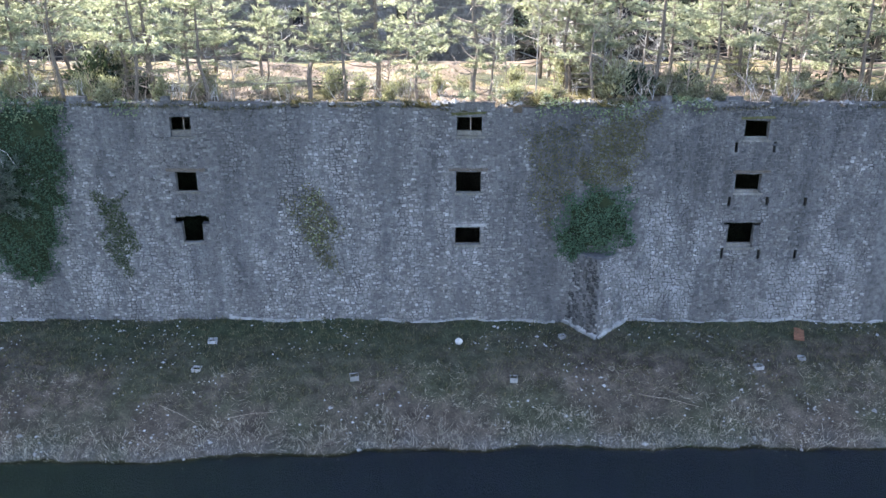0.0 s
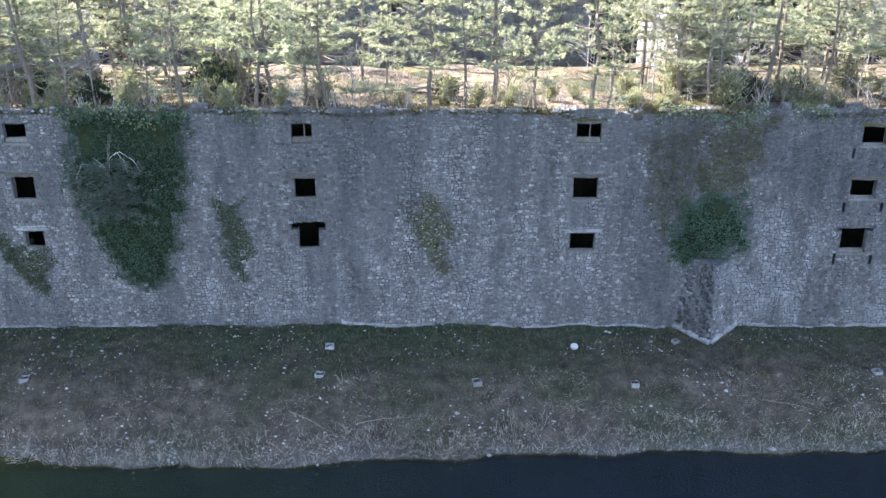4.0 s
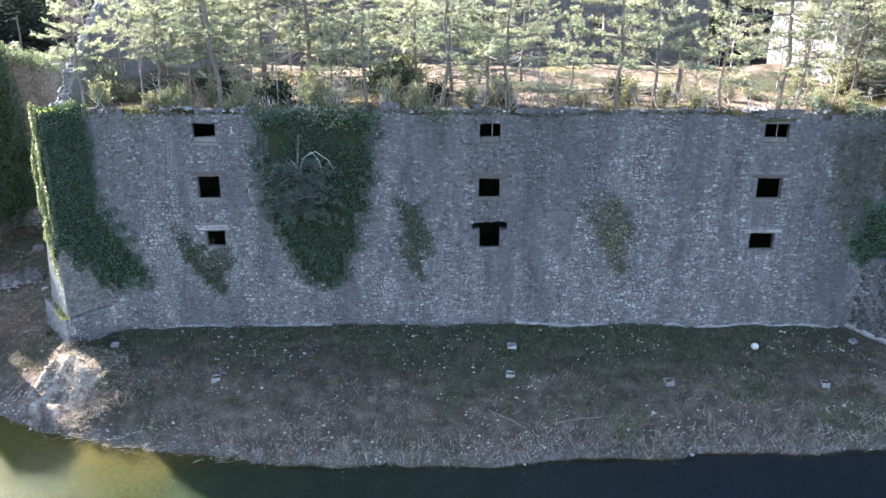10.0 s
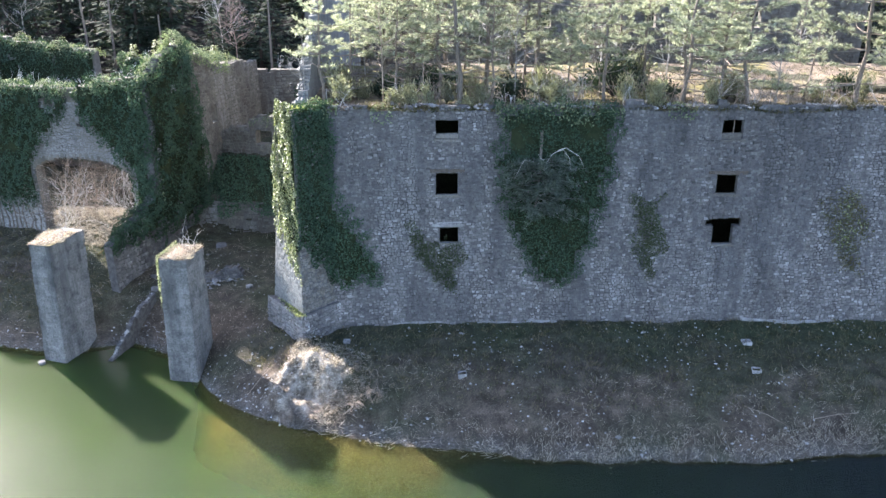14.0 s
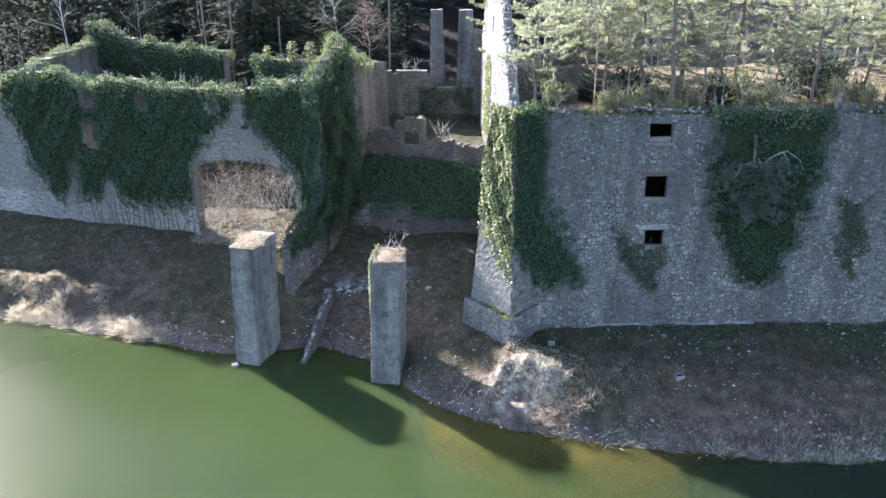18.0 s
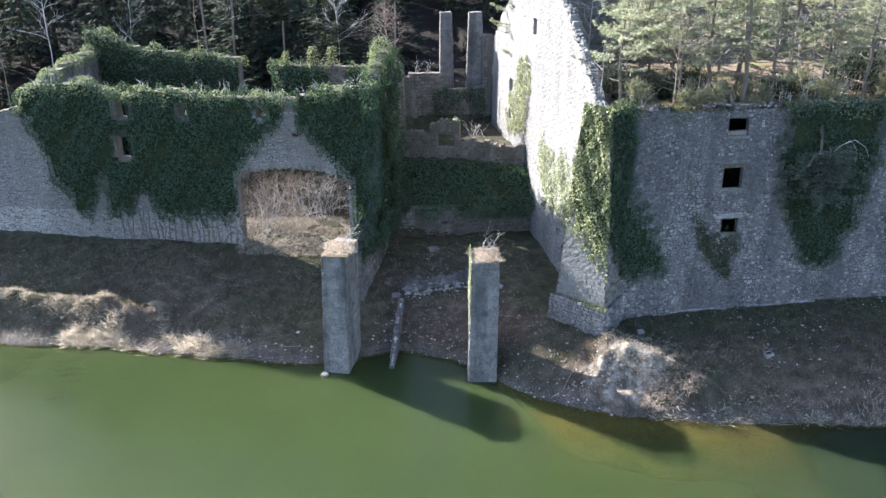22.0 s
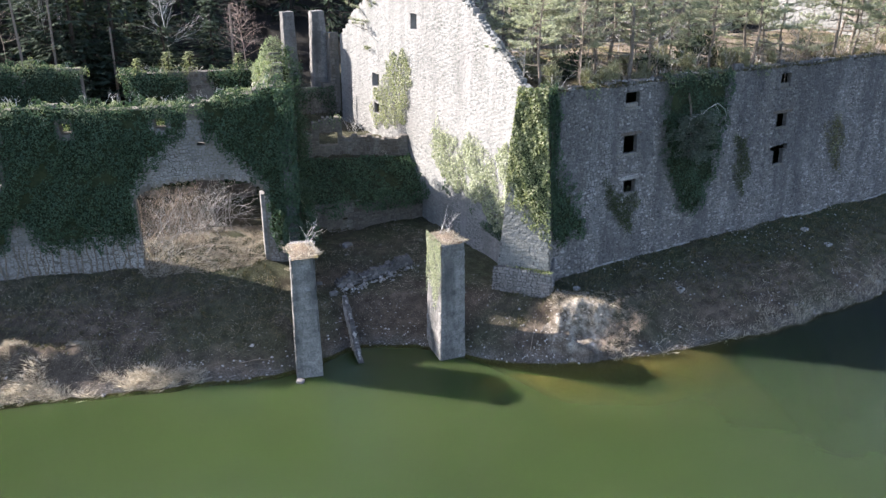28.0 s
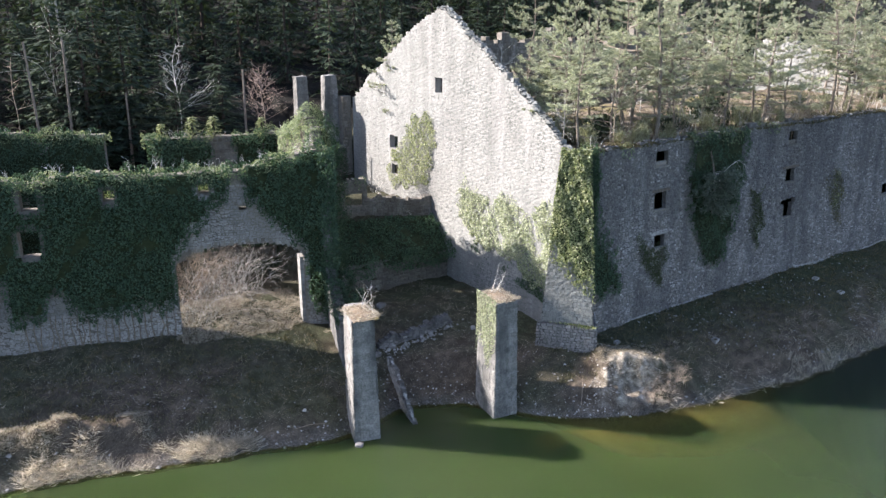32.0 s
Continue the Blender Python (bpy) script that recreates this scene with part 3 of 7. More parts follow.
def blade_quad(c, along, side, l, w):
    return [c, c + along * l * 0.5 + side * w * 0.5, c + along * l, c + along * l * 0.5 - side * w * 0.5]


# ---- ground and water ----
SHORE_X = [-400, -120, -95, -85, -76, -68.6, -62.7, -56, -53, -50, -46.8, -45.4, -43.8, -40.7, -37, -31, -25, -16.5, -6, 3, 18.6, 60, 400]
SHORE_Y = [75, 57, 53, 51, 49.5, 47.9, 45.8, 43.9, 43.9, 44.9, 43.1, 41.4, 38.9, 36.9, 35.0, 33.9, 32.5, 32.3, 33.1, 33.5, 33.6, 34, 40]


def shore_y(x):
    return np.interp(x, SHORE_X, SHORE_Y) + 0.25 * fbm(x, x * 0.0 + 3.0, 0.9, 1.0)


def house_line(x):
    return 54.3 - 0.285 * (x + 52.4)


def smooth(a, b, v):
    t = np.clip((v - a) / (b - a), 0, 1)
    return t * t * (3 - 2 * t)


def height(x, y):
    """The ground's height over the whole place."""
    x, y = np.asarray(x, float), np.asarray(y, float)
    s = y - shore_y(x)
    steep = np.maximum(smooth(-31, -22, x), 0.75 * (1 - smooth(-48.0, -42.5, x)))
    bed = np.maximum(-7.0, np.where(s > -5, 0.125 * s, -0.625 + 0.4 * (s + 5)) * (1 - steep) + 2.2 * s * steep)
    front = np.interp(s, [0, 1.2, 3.8, 9, 12], [0, 0.75, 2.35, 3.05, 3.15])
    court = np.interp(s, [0, 1.2, 3, 5, 8, 12], [0, 0.7, 1.65, 2.3, 2.8, 3.15])
    house = np.interp(s, [0, 1.0, 3.2, 8, 11.5, 14], [0, 0.45, 1.6, 2.9, 3.5, 3.7])
    dip = 1 - smooth(40.2, 42.5, y)
    a, b = smooth(0, 1, (x + 44 - 3.2 * dip) / (3.0 - 0.6 * dip)), smooth(-54, -51.5, x)
    z = front * a + (1 - a) * (court * b + house * (1 - b))
    z = z + (0.15 + 0.12 * fbm(x, y, 1.6, 11.0)) * smooth(35.9, 37.2, y + 0.35 * fbm(x, y, 1.3, 21.0)) * smooth(-41.2, -39.6, x + 0.4 * fbm(x, y, 1.4, 22.0)) * (1 - smooth(-36.2, -34.4, x)) * (1 - smooth(38.4, 40.2, y))
    z = z - (0.16 * smooth(0.05, 0.5, fbm(x, y, 2.3, 31.0)) + 0.05 * fbm(x, y, 6.0, 32.0)) * np.exp(-(((x + 37.2) / 2.4) ** 2 + ((y - 36.6) / 1.5) ** 2)) * smooth(0.3, 1.0, s)
    sa, sd = (x + 38.6) * 0.884 - (y - 38.6) * 0.467, -(x + 38.6) * 0.467 - (y - 38.6) * 0.884 + 0.3 * fbm(x, y, 1.7, 51.0)
    shelf = 2.9 - 0.1 * np.clip(sa, 0, 4.5) - 1.7 * smooth(0.0, 1.1, sd) - 1.2 * smooth(1.1, 3.4, sd) + 0.22 * fbm(x, y, 2.6, 52.0) + 0.1 * fbm(x, y, 7.0, 53.0)
    mask = smooth(-0.9, 0.1, sa) * (1 - smooth(3.7, 4.9, sa)) * smooth(-3.0, -1.2, sd)
    z = z + mask * np.maximum(0, shelf - z)
    z = z + (0.9 + 0.5 * fbm(x, y, 1.3, 12.0)) * np.exp(-((np.abs(y - 49.5 + 0.28 * (x + 65.8)) / 0.85) ** 2)) * smooth(-64.5, -66.5, x)
    land = smooth(0.0, 1.5, s)
    z = z + land * (0.12 * fbm(x, y, 0.9, 2.0) + 0.05 * fbm(x, y, 3.1, 4.0))
    z = np.where(s < 0, bed + 0.1 * fbm(x, y, 0.6, 3.0) * smooth(0, 2, -s), z)
    far = np.maximum(0, y - 76)
    hill = 0.14 * far + 0.0006 * far ** 2 * (far < 300) + (far >= 300) * 54
    hill = np.minimum(hill, 90) + smooth(0, 12, far) * 0.6 * fbm(x, y, 0.12, 5.0)
    fort = smooth(-38.3, -38.0, x)
    z = z + fort * (np.clip((y - 47.5) / 0.6, 0, 1) * (15.55 - 3.1) - 3.2 * smooth(58.6, 60.5, y) + smooth(48, 50, y) * 0.2 * fbm(x, y, 0.5, 6.0))
    yard = smooth(-49.2, -48.9, x) * (1 - fort)
    yy = y + 0.366 * (x + 45.4) * smooth(58.0, 60.5, y) * (1 - smooth(63.5, 65.5, y))
    z = z + yard * (np.interp(yy, [57.2, 57.7, 61.2, 62.0, 73.4, 74.0], [0, 2.2, 4.3, 5.0, 5.2, 8.2]))
    left = 1 - smooth(-49.2, -48.9, x)
    back = 70.3 - 0.285 * (x + 58.4)
    z = z + left * (smooth(0, 3, y - house_line(x)) * 0.5 + np.interp(y - back, [0.2, 0.8, 8], [0, 3.0, 6.5]))
    return z + hill


def grid_lines(lo, hi, a, b, fine, grow=1.35):
    g = list(np.arange(a, b + fine / 2, fine))
    s = fine
    while g[-1] < hi:
        s *= grow
        g.append(min(hi, g[-1] + s))
    s = fine
    while g[0] > lo:
        s *= grow
        g.insert(0, max(lo, g[0] - s))
    return np.array(g)


gx = grid_lines(-1500, 1500, -84, 26, 0.4)
gy = grid_lines(-700, 2200, 30, 76, 0.4)
gx = np.unique(np.round(np.concatenate([gx, np.arange(-42, -33.4, 0.13)]), 2))
gy = np.unique(np.round(np.concatenate([gy, np.arange(34.8, 40, 0.13)]), 2))
XX, YY = np.meshgrid(gx, gy)
ZZ = height(XX, YY)
nx, ny = len(gx), len(gy)
verts = np.stack([XX.ravel(), YY.ravel(), ZZ.ravel()], 1)
faces = [[j * nx + i, j * nx + i + 1, (j + 1) * nx + i + 1, (j + 1) * nx + i] for j in range(ny - 1) for i in range(nx - 1)]
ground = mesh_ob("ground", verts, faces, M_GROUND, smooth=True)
tagged(ground, "grassy lake bank with gravel shore and wooded slope", "ground", "", "structure")

wx, wy = grid_lines(-1500, 1500, -84, 26, 0.5), grid_lines(-700, 60, 26, 54, 0.5)
WX, WY = np.meshgrid(wx, wy)
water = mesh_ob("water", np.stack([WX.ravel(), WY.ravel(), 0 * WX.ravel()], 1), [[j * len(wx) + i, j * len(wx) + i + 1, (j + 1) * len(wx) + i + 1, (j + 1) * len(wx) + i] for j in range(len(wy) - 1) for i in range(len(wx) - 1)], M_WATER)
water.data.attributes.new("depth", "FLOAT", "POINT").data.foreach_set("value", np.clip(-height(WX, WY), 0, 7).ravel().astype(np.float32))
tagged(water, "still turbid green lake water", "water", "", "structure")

# terrace of earth over the casemates
tx, ty = np.arange(-38.2, 46.1, 0.6), np.arange(42.8, 59.0, 0.6)
TX, TY = np.meshgrid(tx, ty)


def terrace_z(x, y):
    return 15.62 + 0.16 * fbm(np.asarray(x, float), np.asarray(y, float), 0.55, 6.0) + 0.05 * smooth(44, 60, np.asarray(y, float)) - 0.12 * (1 - smooth(42.8, 44, np.asarray(y, float)))


TZ = terrace_z(TX, TY)
n1, n2 = len(tx), len(ty)
tv = [tuple(p) for p in np.stack([TX.ravel(), TY.ravel(), TZ.ravel()], 1)] + [(x, y, 15.2) for y in ty for x in tx]
tf = []
for j in range(n2 - 1):
    for i in range(n1 - 1):
        q = [j * n1 + i, j * n1 + i + 1, (j + 1) * n1 + i + 1, (j + 1) * n1 + i]
        tf += [q, [k + n1 * n2 for k in reversed(q)]]
for i in range(n1 - 1):
    tf.append([i + n1 * n2, i + 1 + n1 * n2, i + 1, i])
terrace = mesh_ob("terrace_roof", tv, tf, M_LITTER, smooth=False)
tagged(terrace, "earth-covered roof terrace with dry grass and pine litter", "terrace", "", "structure")

# ---- the fortress: front wall ----
WINDOWS = [  # x0, x1, z0, z1
    (-30.66, -29.4, 13.95, 15.05), (-30.65, -29.42, 10.78, 12.08), (-30.44, -29.38, 7.94, 8.9),
    (-14.9, -13.75, 13.95, 15.05), (-14.9, -13.72, 10.84, 11.98), (-14.82, -13.66, 7.87, 9.05),
    (0.76, 2.13, 13.95, 15.05), (0.73, 2.11, 10.77, 12.0), (0.7, 2.1, 7.72, 8.77),
    (16.48, 17.82, 13.78, 14.83), (16.3, 17.73, 10.76, 11.87), (16.22, 17.7, 7.54, 9.0),
]
FX0 = -38.4
SLOTS = [(16.14, 13.36), (18.23, 13.36), (16.09, 10.31), (18.23, 10.31), (20.37, 10.31), (16.02, 7.2), (18.13, 7.1), (20.23, 7.1)]  # drain slots: x, z


def front_open(u, v):
    x = u + FX0
    for x0, x1, z0, z1 in WINDOWS:
        if x0 < x < x1 and z0 < v < z1:
            return True
    if any(abs(x - a) < 0.085 and abs(v - b) < 0.3 for a, b in SLOTS):
        return True
    return (-15.25 < x < -13.25 and 8.98 < v < 9.34) or (15.95 < x < 17.95 and 8.9 < v < 9.12)


front = Wall("wall_front", (FX0, 42.55), (46, 42.55), lambda u: 2.2, lambda u: 15.7 + jag(u * 1.3, 0.26, 1) + (0.25 if 50 < u < 60 else 0), 0.36, 0.045, 15.8, front_open,
             [w[k] - FX0 for w in WINDOWS for k in (0, 1)] + [-15.25 - FX0, -13.25 - FX0] + [a - FX0 + e for a, b in SLOTS for e in (-0.085, 0.085)], [w[k] for w in WINDOWS for k in (2, 3)] + [13.06, 13.66, 10.01, 10.61, 6.85, 7.45], 0.5, 0.3,
             label="tall grey rubble-stone fortress wall with three rows of embrasures")
front_blocks = front.blocks((0.10, 0.19), (0.12, 0.33), (0.015, 0.06), lambda u, v: u < 63, seed=3)
LATE = []  # single blocks are laid last
LATE.append(lambda: front.lay(front_blocks, "stone", M_STONE, M_STONE_ONE, 300, lambda u, v: 14 < u < 20 and 4.5 < v < 9))


def box_bm(sx, sy, sz, bevel=0.0, rough=0.0, seed=0):
    bm = bmesh.new()
    bmesh.ops.create_cube(bm, size=1)
    bmesh.ops.scale(bm, vec=(sx, sy, sz), verts=bm.verts)
    if bevel:
        bmesh.ops.bevel(bm, geom=bm.edges[:], offset=bevel, segments=2, affect="EDGES")
    if rough:
        r = random.Random(seed)
        for v in bm.verts:
            v.co += Vector([r.uniform(-rough, rough) for _ in range(3)])
    return bm


def embrasure(number, box, lintel=None, ledge="", post=None, infill=0.0):
    """The fittings of one opening: lintel beam, stone sill, and what stands in it."""
    x0, x1, z0, z1 = box
    root = thing("window_%d" % number, front.at((x0 + x1) / 2 - FX0, z0, 0.1), "square unglazed embrasure in the rubble wall", "window", "", "structure")
    inv = Matrix.Translation(-root.location)

    def piece(name, size, x, z, depth, material, label="", rough=0.02, tilt=0.0):
        o = part(name, box_bm(*size, 0.03, rough, number * 7 + int(z * 10)), material, root, label)
        o.matrix_local = inv @ Matrix.Translation((*front.at(x - FX0, z, depth)[:2], z)) @ pose(0, 0, 0, 0, tilt, 0)

    piece("sill", (x1 - x0 + 0.25, 0.34, 0.14), (x0 + x1) / 2 + 0.05, z0 - 0.04, 0.12, M_WARM, "broken stone sill", 0.035)
    if lintel:
        a, b, m = lintel
        piece("lintel", (b - a, 0.42, 0.2), (a + b) / 2, z1 + 0.13, 0.15, m, "weathered timber lintel" if m is M_TIMBER else "rough stone lintel", 0.02, rnd.uniform(-1.2, 1.2))
        piece("lintel_stone", (b - a - 0.3, 0.3, 0.1), (a + b) / 2 + 0.1, z1 + 0.3, 0.1, M_STONE_ONE, "thin stone slab", 0.03, rnd.uniform(-1.5, 1.5))
    if ledge:
        piece("ledge", (x1 - x0 + 0.5, 0.42, 0.12), (x0 + x1) / 2 - 0.05, z1 + 0.2, 0.12, M_MOSS, ledge, 0.06, rnd.uniform(-2, 2))
    if post:
        piece("post", (0.05, 0.05, z1 - z0 - 0.02), post, (z0 + z1) / 2, 0.25, M_TWIG, "thin upright bar", 0.004)
    if infill:
        piece("infill", (x1 - x0 - 0.02, 0.2, infill), (x0 + x1) / 2, z0 + infill / 2 + 0.02, 0.22, M_WARM, "low brick infill", 0.02)


for k, (w, extra) in enumerate(zip(WINDOWS, (
        dict(infill=0.3), dict(lintel=(-31.0, -29.05, M_TIMBER)), dict(lintel=(-30.9, -29.1, M_FOOTING)),
        dict(post=-14.2, infill=0.32), dict(lintel=(-15.4, -13.2, M_TIMBER)), dict(),
        dict(post=1.52, infill=0.3, ledge="mossy stone ledge over the opening"), dict(lintel=(0.3, 2.5, M_TIMBER)), dict(lintel=(0.3, 2.5, M_FOOTING)),
        dict(ledge="mossy broken ledge over the opening", infill=0.12), dict(lintel=(16.1, 18.2, M_TIMBER), infill=0.16), dict(infill=0.22)))):
    embrasure(k + 1, w, **extra)


def prow(name, base, top, z0, z1, label, rows=10):
    """A pointed buttress: three plan points at the foot and at the top."""
    vs, fs = [], []
    for k in range(rows + 1):
        t = k / rows
        for (bx, by), (ex, ey) in zip(base, top):
            vs.append((bx + (ex - bx) * t, by + (ey - by) * t, z0 + (z1 - z0) * t))
        if k:
            o = (k - 1) * 3
            fs += [[o, o + 1, o + 4, o + 3], [o + 1, o + 2, o + 5, o + 4], [o + 2, o, o + 3, o + 5]]
    fs.append([rows * 3, rows * 3 + 1, rows * 3 + 2])
    return tagged(mesh_ob(name, vs, fs, M_MORTAR), label, "buttress", "", "structure")


def face_blocks(owner, a0, b0, a1, b1, z0, z1, material, seed, keep=lambda s, t: True, h=(0.2, 0.34), w=(0.25, 0.6), rough=1.0, gap=0.03, inset_by=0.12):
    """Blocks over a leaning face between a foot edge a0-b0 and a top edge a1-b1."""
    r = random.Random(seed)
    a0, b0, a1, b1 = [np.array(p, float) for p in (a0, b0, a1, b1)]
    vs, fs, z = [], [], z0
    while z < z1 - 0.1:
        hh = r.uniform(*h)
        t0, t1 = (z - z0) / (z1 - z0), min(1, (z + hh - gap - z0) / (z1 - z0))
        L = np.hypot(*(b0 - a0))
        u = -0.1
        while u < L:
            ww = r.uniform(*w)
            s0, s1 = max(0, u / L), min(1, (u + ww - gap) / L)
            u += ww
            if s1 - s0 < 0.03 or not keep((s0 + s1) / 2, (t0 + t1) / 2):
                continue
            d = (b0 - a0) / L
            n = np.array((d[1], -d[0]))
            pr = r.uniform(0.02, 0.08) * rough
            k = len(vs)
            for inset, o in ((0.0, -0.03), (inset_by, pr)):
                for s, t in ((s0, t0), (s1, t0), (s1, t1), (s0, t1)):
                    ss = s + (0.5 * (s0 + s1) - s) * inset * 2
                    tt = t + (0.5 * (t0 + t1) - t) * inset * 2
                    lo, hi = a0 + (b0 - a0) * ss, a1 + (b1 - a1) * ss
                    p = lo + (hi - lo) * tt + n * o
                    vs.append((p[0] + r.uniform(-0.035, 0.035) * rough, p[1] + r.uniform(-0.035, 0.035) * rough, z0 + (z1 - z0) * tt + r.uniform(-0.04, 0.04) * rough))
            fs += [[k + 4, k + 5, k + 6, k + 7], [k, k + 1, k + 5, k + 4], [k + 1, k + 2, k + 6, k + 5], [k + 2, k + 3, k + 7, k + 6], [k + 3, k, k + 4, k + 7]]
        z += hh
    o = mesh_ob("stonework", vs, fs, material, owner)
    o["kind"] = "stuff"
    return o


CB = [(-40.55, 43.05), (-38.2, 40.1), (-36.4, 42.25)]
CT = [(-39.3, 42.8), (-38.25, 41.3), (-36.5, 42.7)]
corner = prow("corner_buttress", CB, CT, 2.6, 15.75, "pointed stone corner buttress half covered with ivy")
# sun and shade put into the stone: pale on the lit face, browner beside it
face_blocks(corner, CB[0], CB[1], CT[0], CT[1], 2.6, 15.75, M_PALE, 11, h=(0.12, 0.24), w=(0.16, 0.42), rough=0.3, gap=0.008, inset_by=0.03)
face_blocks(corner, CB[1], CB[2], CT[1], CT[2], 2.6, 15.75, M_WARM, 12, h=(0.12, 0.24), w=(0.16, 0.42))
SB = [(6.9, 42.3), (8.82, 40.25), (11.15, 42.3)]
ST = [(7.35, 42.5), (8.75, 40.85), (10.75, 42.5)]
stump = prow("broken_buttress", SB, ST, 2.6, 7.3, "broken stump of a pointed stone buttress")
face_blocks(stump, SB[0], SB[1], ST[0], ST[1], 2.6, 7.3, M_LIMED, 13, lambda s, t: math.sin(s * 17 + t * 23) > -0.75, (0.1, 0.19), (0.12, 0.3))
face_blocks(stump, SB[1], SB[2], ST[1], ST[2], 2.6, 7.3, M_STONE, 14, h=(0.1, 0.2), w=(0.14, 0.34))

for a, b in ((SB[0], SB[1]), (SB[1], SB[2])):
    d = (Vector(b) - Vector(a)).normalized()
    nrm = Vector((d.y, -d.x))
    sv, sf = [], []
    for k in range(9):
        p = Vector(a) + (Vector(b) - Vector(a)) * k / 8
        g = float(height(p.x, p.y))
        hh = 0.06 + 0.14 * abs(math.sin(k * 2.1))
        for off, z in ((0.14, g - 0.2), (0.12, g + hh), (-0.1, g + hh + 0.1), (-0.1, g - 0.2)):
            sv.append((p.x + nrm.x * off, p.y + nrm.y * off, z))
        if k:
            o = 4 * (k - 1)
            sf += [[o + j, o + j + 4, o + (j + 1) % 4 + 4, o + (j + 1) % 4] for j in range(4)]
    tagged(mesh_ob("footing", sv, sf, M_FOOTING), "pale mortared footing round the broken buttress", "footing", "", "structure")

# ---- the gable wall ----
GY0 = 73.2
gable_top = profile([(GY0 - y, z) for y, z in ((73.2, 16.2), (72.7, 16.5), (70.2, 18.3), (66.0, 20.8), (61.9, 23.2), (58.6, 24.5), (57.7, 24.6), (56.6, 24.0), (53.0, 21.9), (49.7, 19.9), (47.4, 18.6), (45.0, 17.0), (43.8, 15.9), (42.8, 15.75))])
GWIN = [(57.95, 59.0, 18.1, 19.3), (64.9, 66.3, 12.6, 13.75), (64.9, 65.9, 10.3, 11.2)]
gable = Wall("wall_gable", (-38.35, GY0), (-38.35, 42.85), lambda u: 7.5 if u < 12 else 1.4, lambda u: gable_top(u) + jag(u * 2, 0.14, 3) + jag(u * 9, 0.16, 4), 0.55, 0.012, 15.7,
             lambda u, v: any(a < GY0 - u < b and c < v < d for a, b, c, d in GWIN), [GY0 - w[k] for w in GWIN for k in (0, 1)], [w[k] for w in GWIN for k in (2, 3)], 0.24, 0.17,
             label="sunlit pale stone gable wall with a ragged stepped edge", mortar=M_MORTAR_PALE)
gable_blocks = gable.blocks((0.12, 0.24), (0.13, 0.42), (0.003, 0.02), seed=5)
LATE.append(lambda: gable.lay(gable_blocks, "stone", M_PALE, M_PALE_ONE, 200, lambda u, v: 20 < u < 29 and 8 < v < 13, rough=0.55))

# ---- inner walls on the terrace ----
dark = Wall("wall_inner", (-33, 70), (6, 70), lambda u: 11.5, lambda u: 21.8 + jag(u, 0.9, 5) - (3.0 if 22 < u < 25 else 0), 0.8, 0, None,
            lambda u, v: (20 < u < 21.2 and 17.0 < v < 18.4) or (11 < u < 12.2 and 17 < v < 18.4) or (29 < u < 30.2 and 17 < v < 18.4), (), (), 0.5, 0.35, label="shaded inner ruin wall with square openings", mortar=M_MORTAR_WARM)
dark.lay(dark.blocks((0.25, 0.4), (0.3, 0.7), seed=6), "stone", M_WARM, M_WARM_ONE)
cross = Wall("wall_cross", (8.6, 63), (8.6, 49.6), lambda u: 12.0, lambda u: 20.4 + jag(u * 2.6, 0.7, 6) - 0.16 * max(0, u - 4) - 0.9 * max(0, u - 10.2), 0.7, 0, None, None, (), (), 0.3, 0.22, label="sunlit broken cross wall among the pines", mortar=M_MORTAR_PALE)
cross.lay(cross.blocks((0.25, 0.4), (0.3, 0.7), seed=7), "stone", M_PALE, M_PALE_ONE)

# ---- the roofless house ----
HX = (-50.8, 53.85)
HL = 45.5
HEND = (HX[0] - 0.9616 * HL, HX[1] + 0.2741 * HL)


def hu(x):
    """Distance along the house front of a point with that x."""
    return (HX[0] - x) / 0.9616


house_top = profile([(-1, 15.6), (0, 15.6), (hu(-51.5), 15.3), (hu(-53.2), 15.1), (hu(-56.3), 14.6), (hu(-57.6), 14.2), (hu(-61.2), 14.6), (hu(-68.3), 14.6), (hu(-72.6), 15.0), (hu(-75.4), 14.6), (hu(-76.0), 13.4), (hu(-78.9), 12.2), (HL, 10.5)])
HWIN = [(hu(-68.05), hu(-68.95), 12.75, 14.2), (hu(-68.2), hu(-69.35), 9.75, 11.45), (hu(-86), hu(-87), 9.5, 11), (hu(-63.75), hu(-64.4), 13.0, 13.7), (hu(-58.2), hu(-58.85), 13.1, 13.8), (hu(-55.95), hu(-56.45), 11.8, 12.05)]
A0, A1 = hu(-52.5), hu(-60.65)


def house_open(u, v):
    if A0 < u < A1:
        c, half = (A0 + A1) / 2, (A1 - A0) / 2
        if v < 8.3 + 1.15 * math.sqrt(max(0, 1 - ((u - c) / half) ** 2)):
            return True
    return any(a < u < b and c < v < d for a, b, c, d in HWIN)


house = Wall("wall_house_front", HX, HEND, lambda u: 2.5, lambda u: house_top(u) + jag(u, 0.2, 8), 0.9, 0.0, None, house_open, [A0, A1] + [w[k] for w in HWIN for k in (0, 1)], [w[k] for w in HWIN for k in (2, 3)], 0.4, 0.22, True,
             label="roofless ivy-clad stone house front with a wide segmental arch", mortar=M_MORTAR_WARM)
house_blocks = house.blocks((0.10, 0.19), (0.14, 0.36), (0.012, 0.04), lambda u, v: v < 7 or (A0 - 1 < u < A1 + 1 and v < 13.5) or u > 24, seed=9)
base_blocks = [b for b in house_blocks if b[0] > A1 and b[1] < 5.6]
house_blocks = [(u, v, w * 1.06, h * 1.06, pr) for u, v, w, h, pr in house_blocks if not (u > A1 and v < 5.6)]
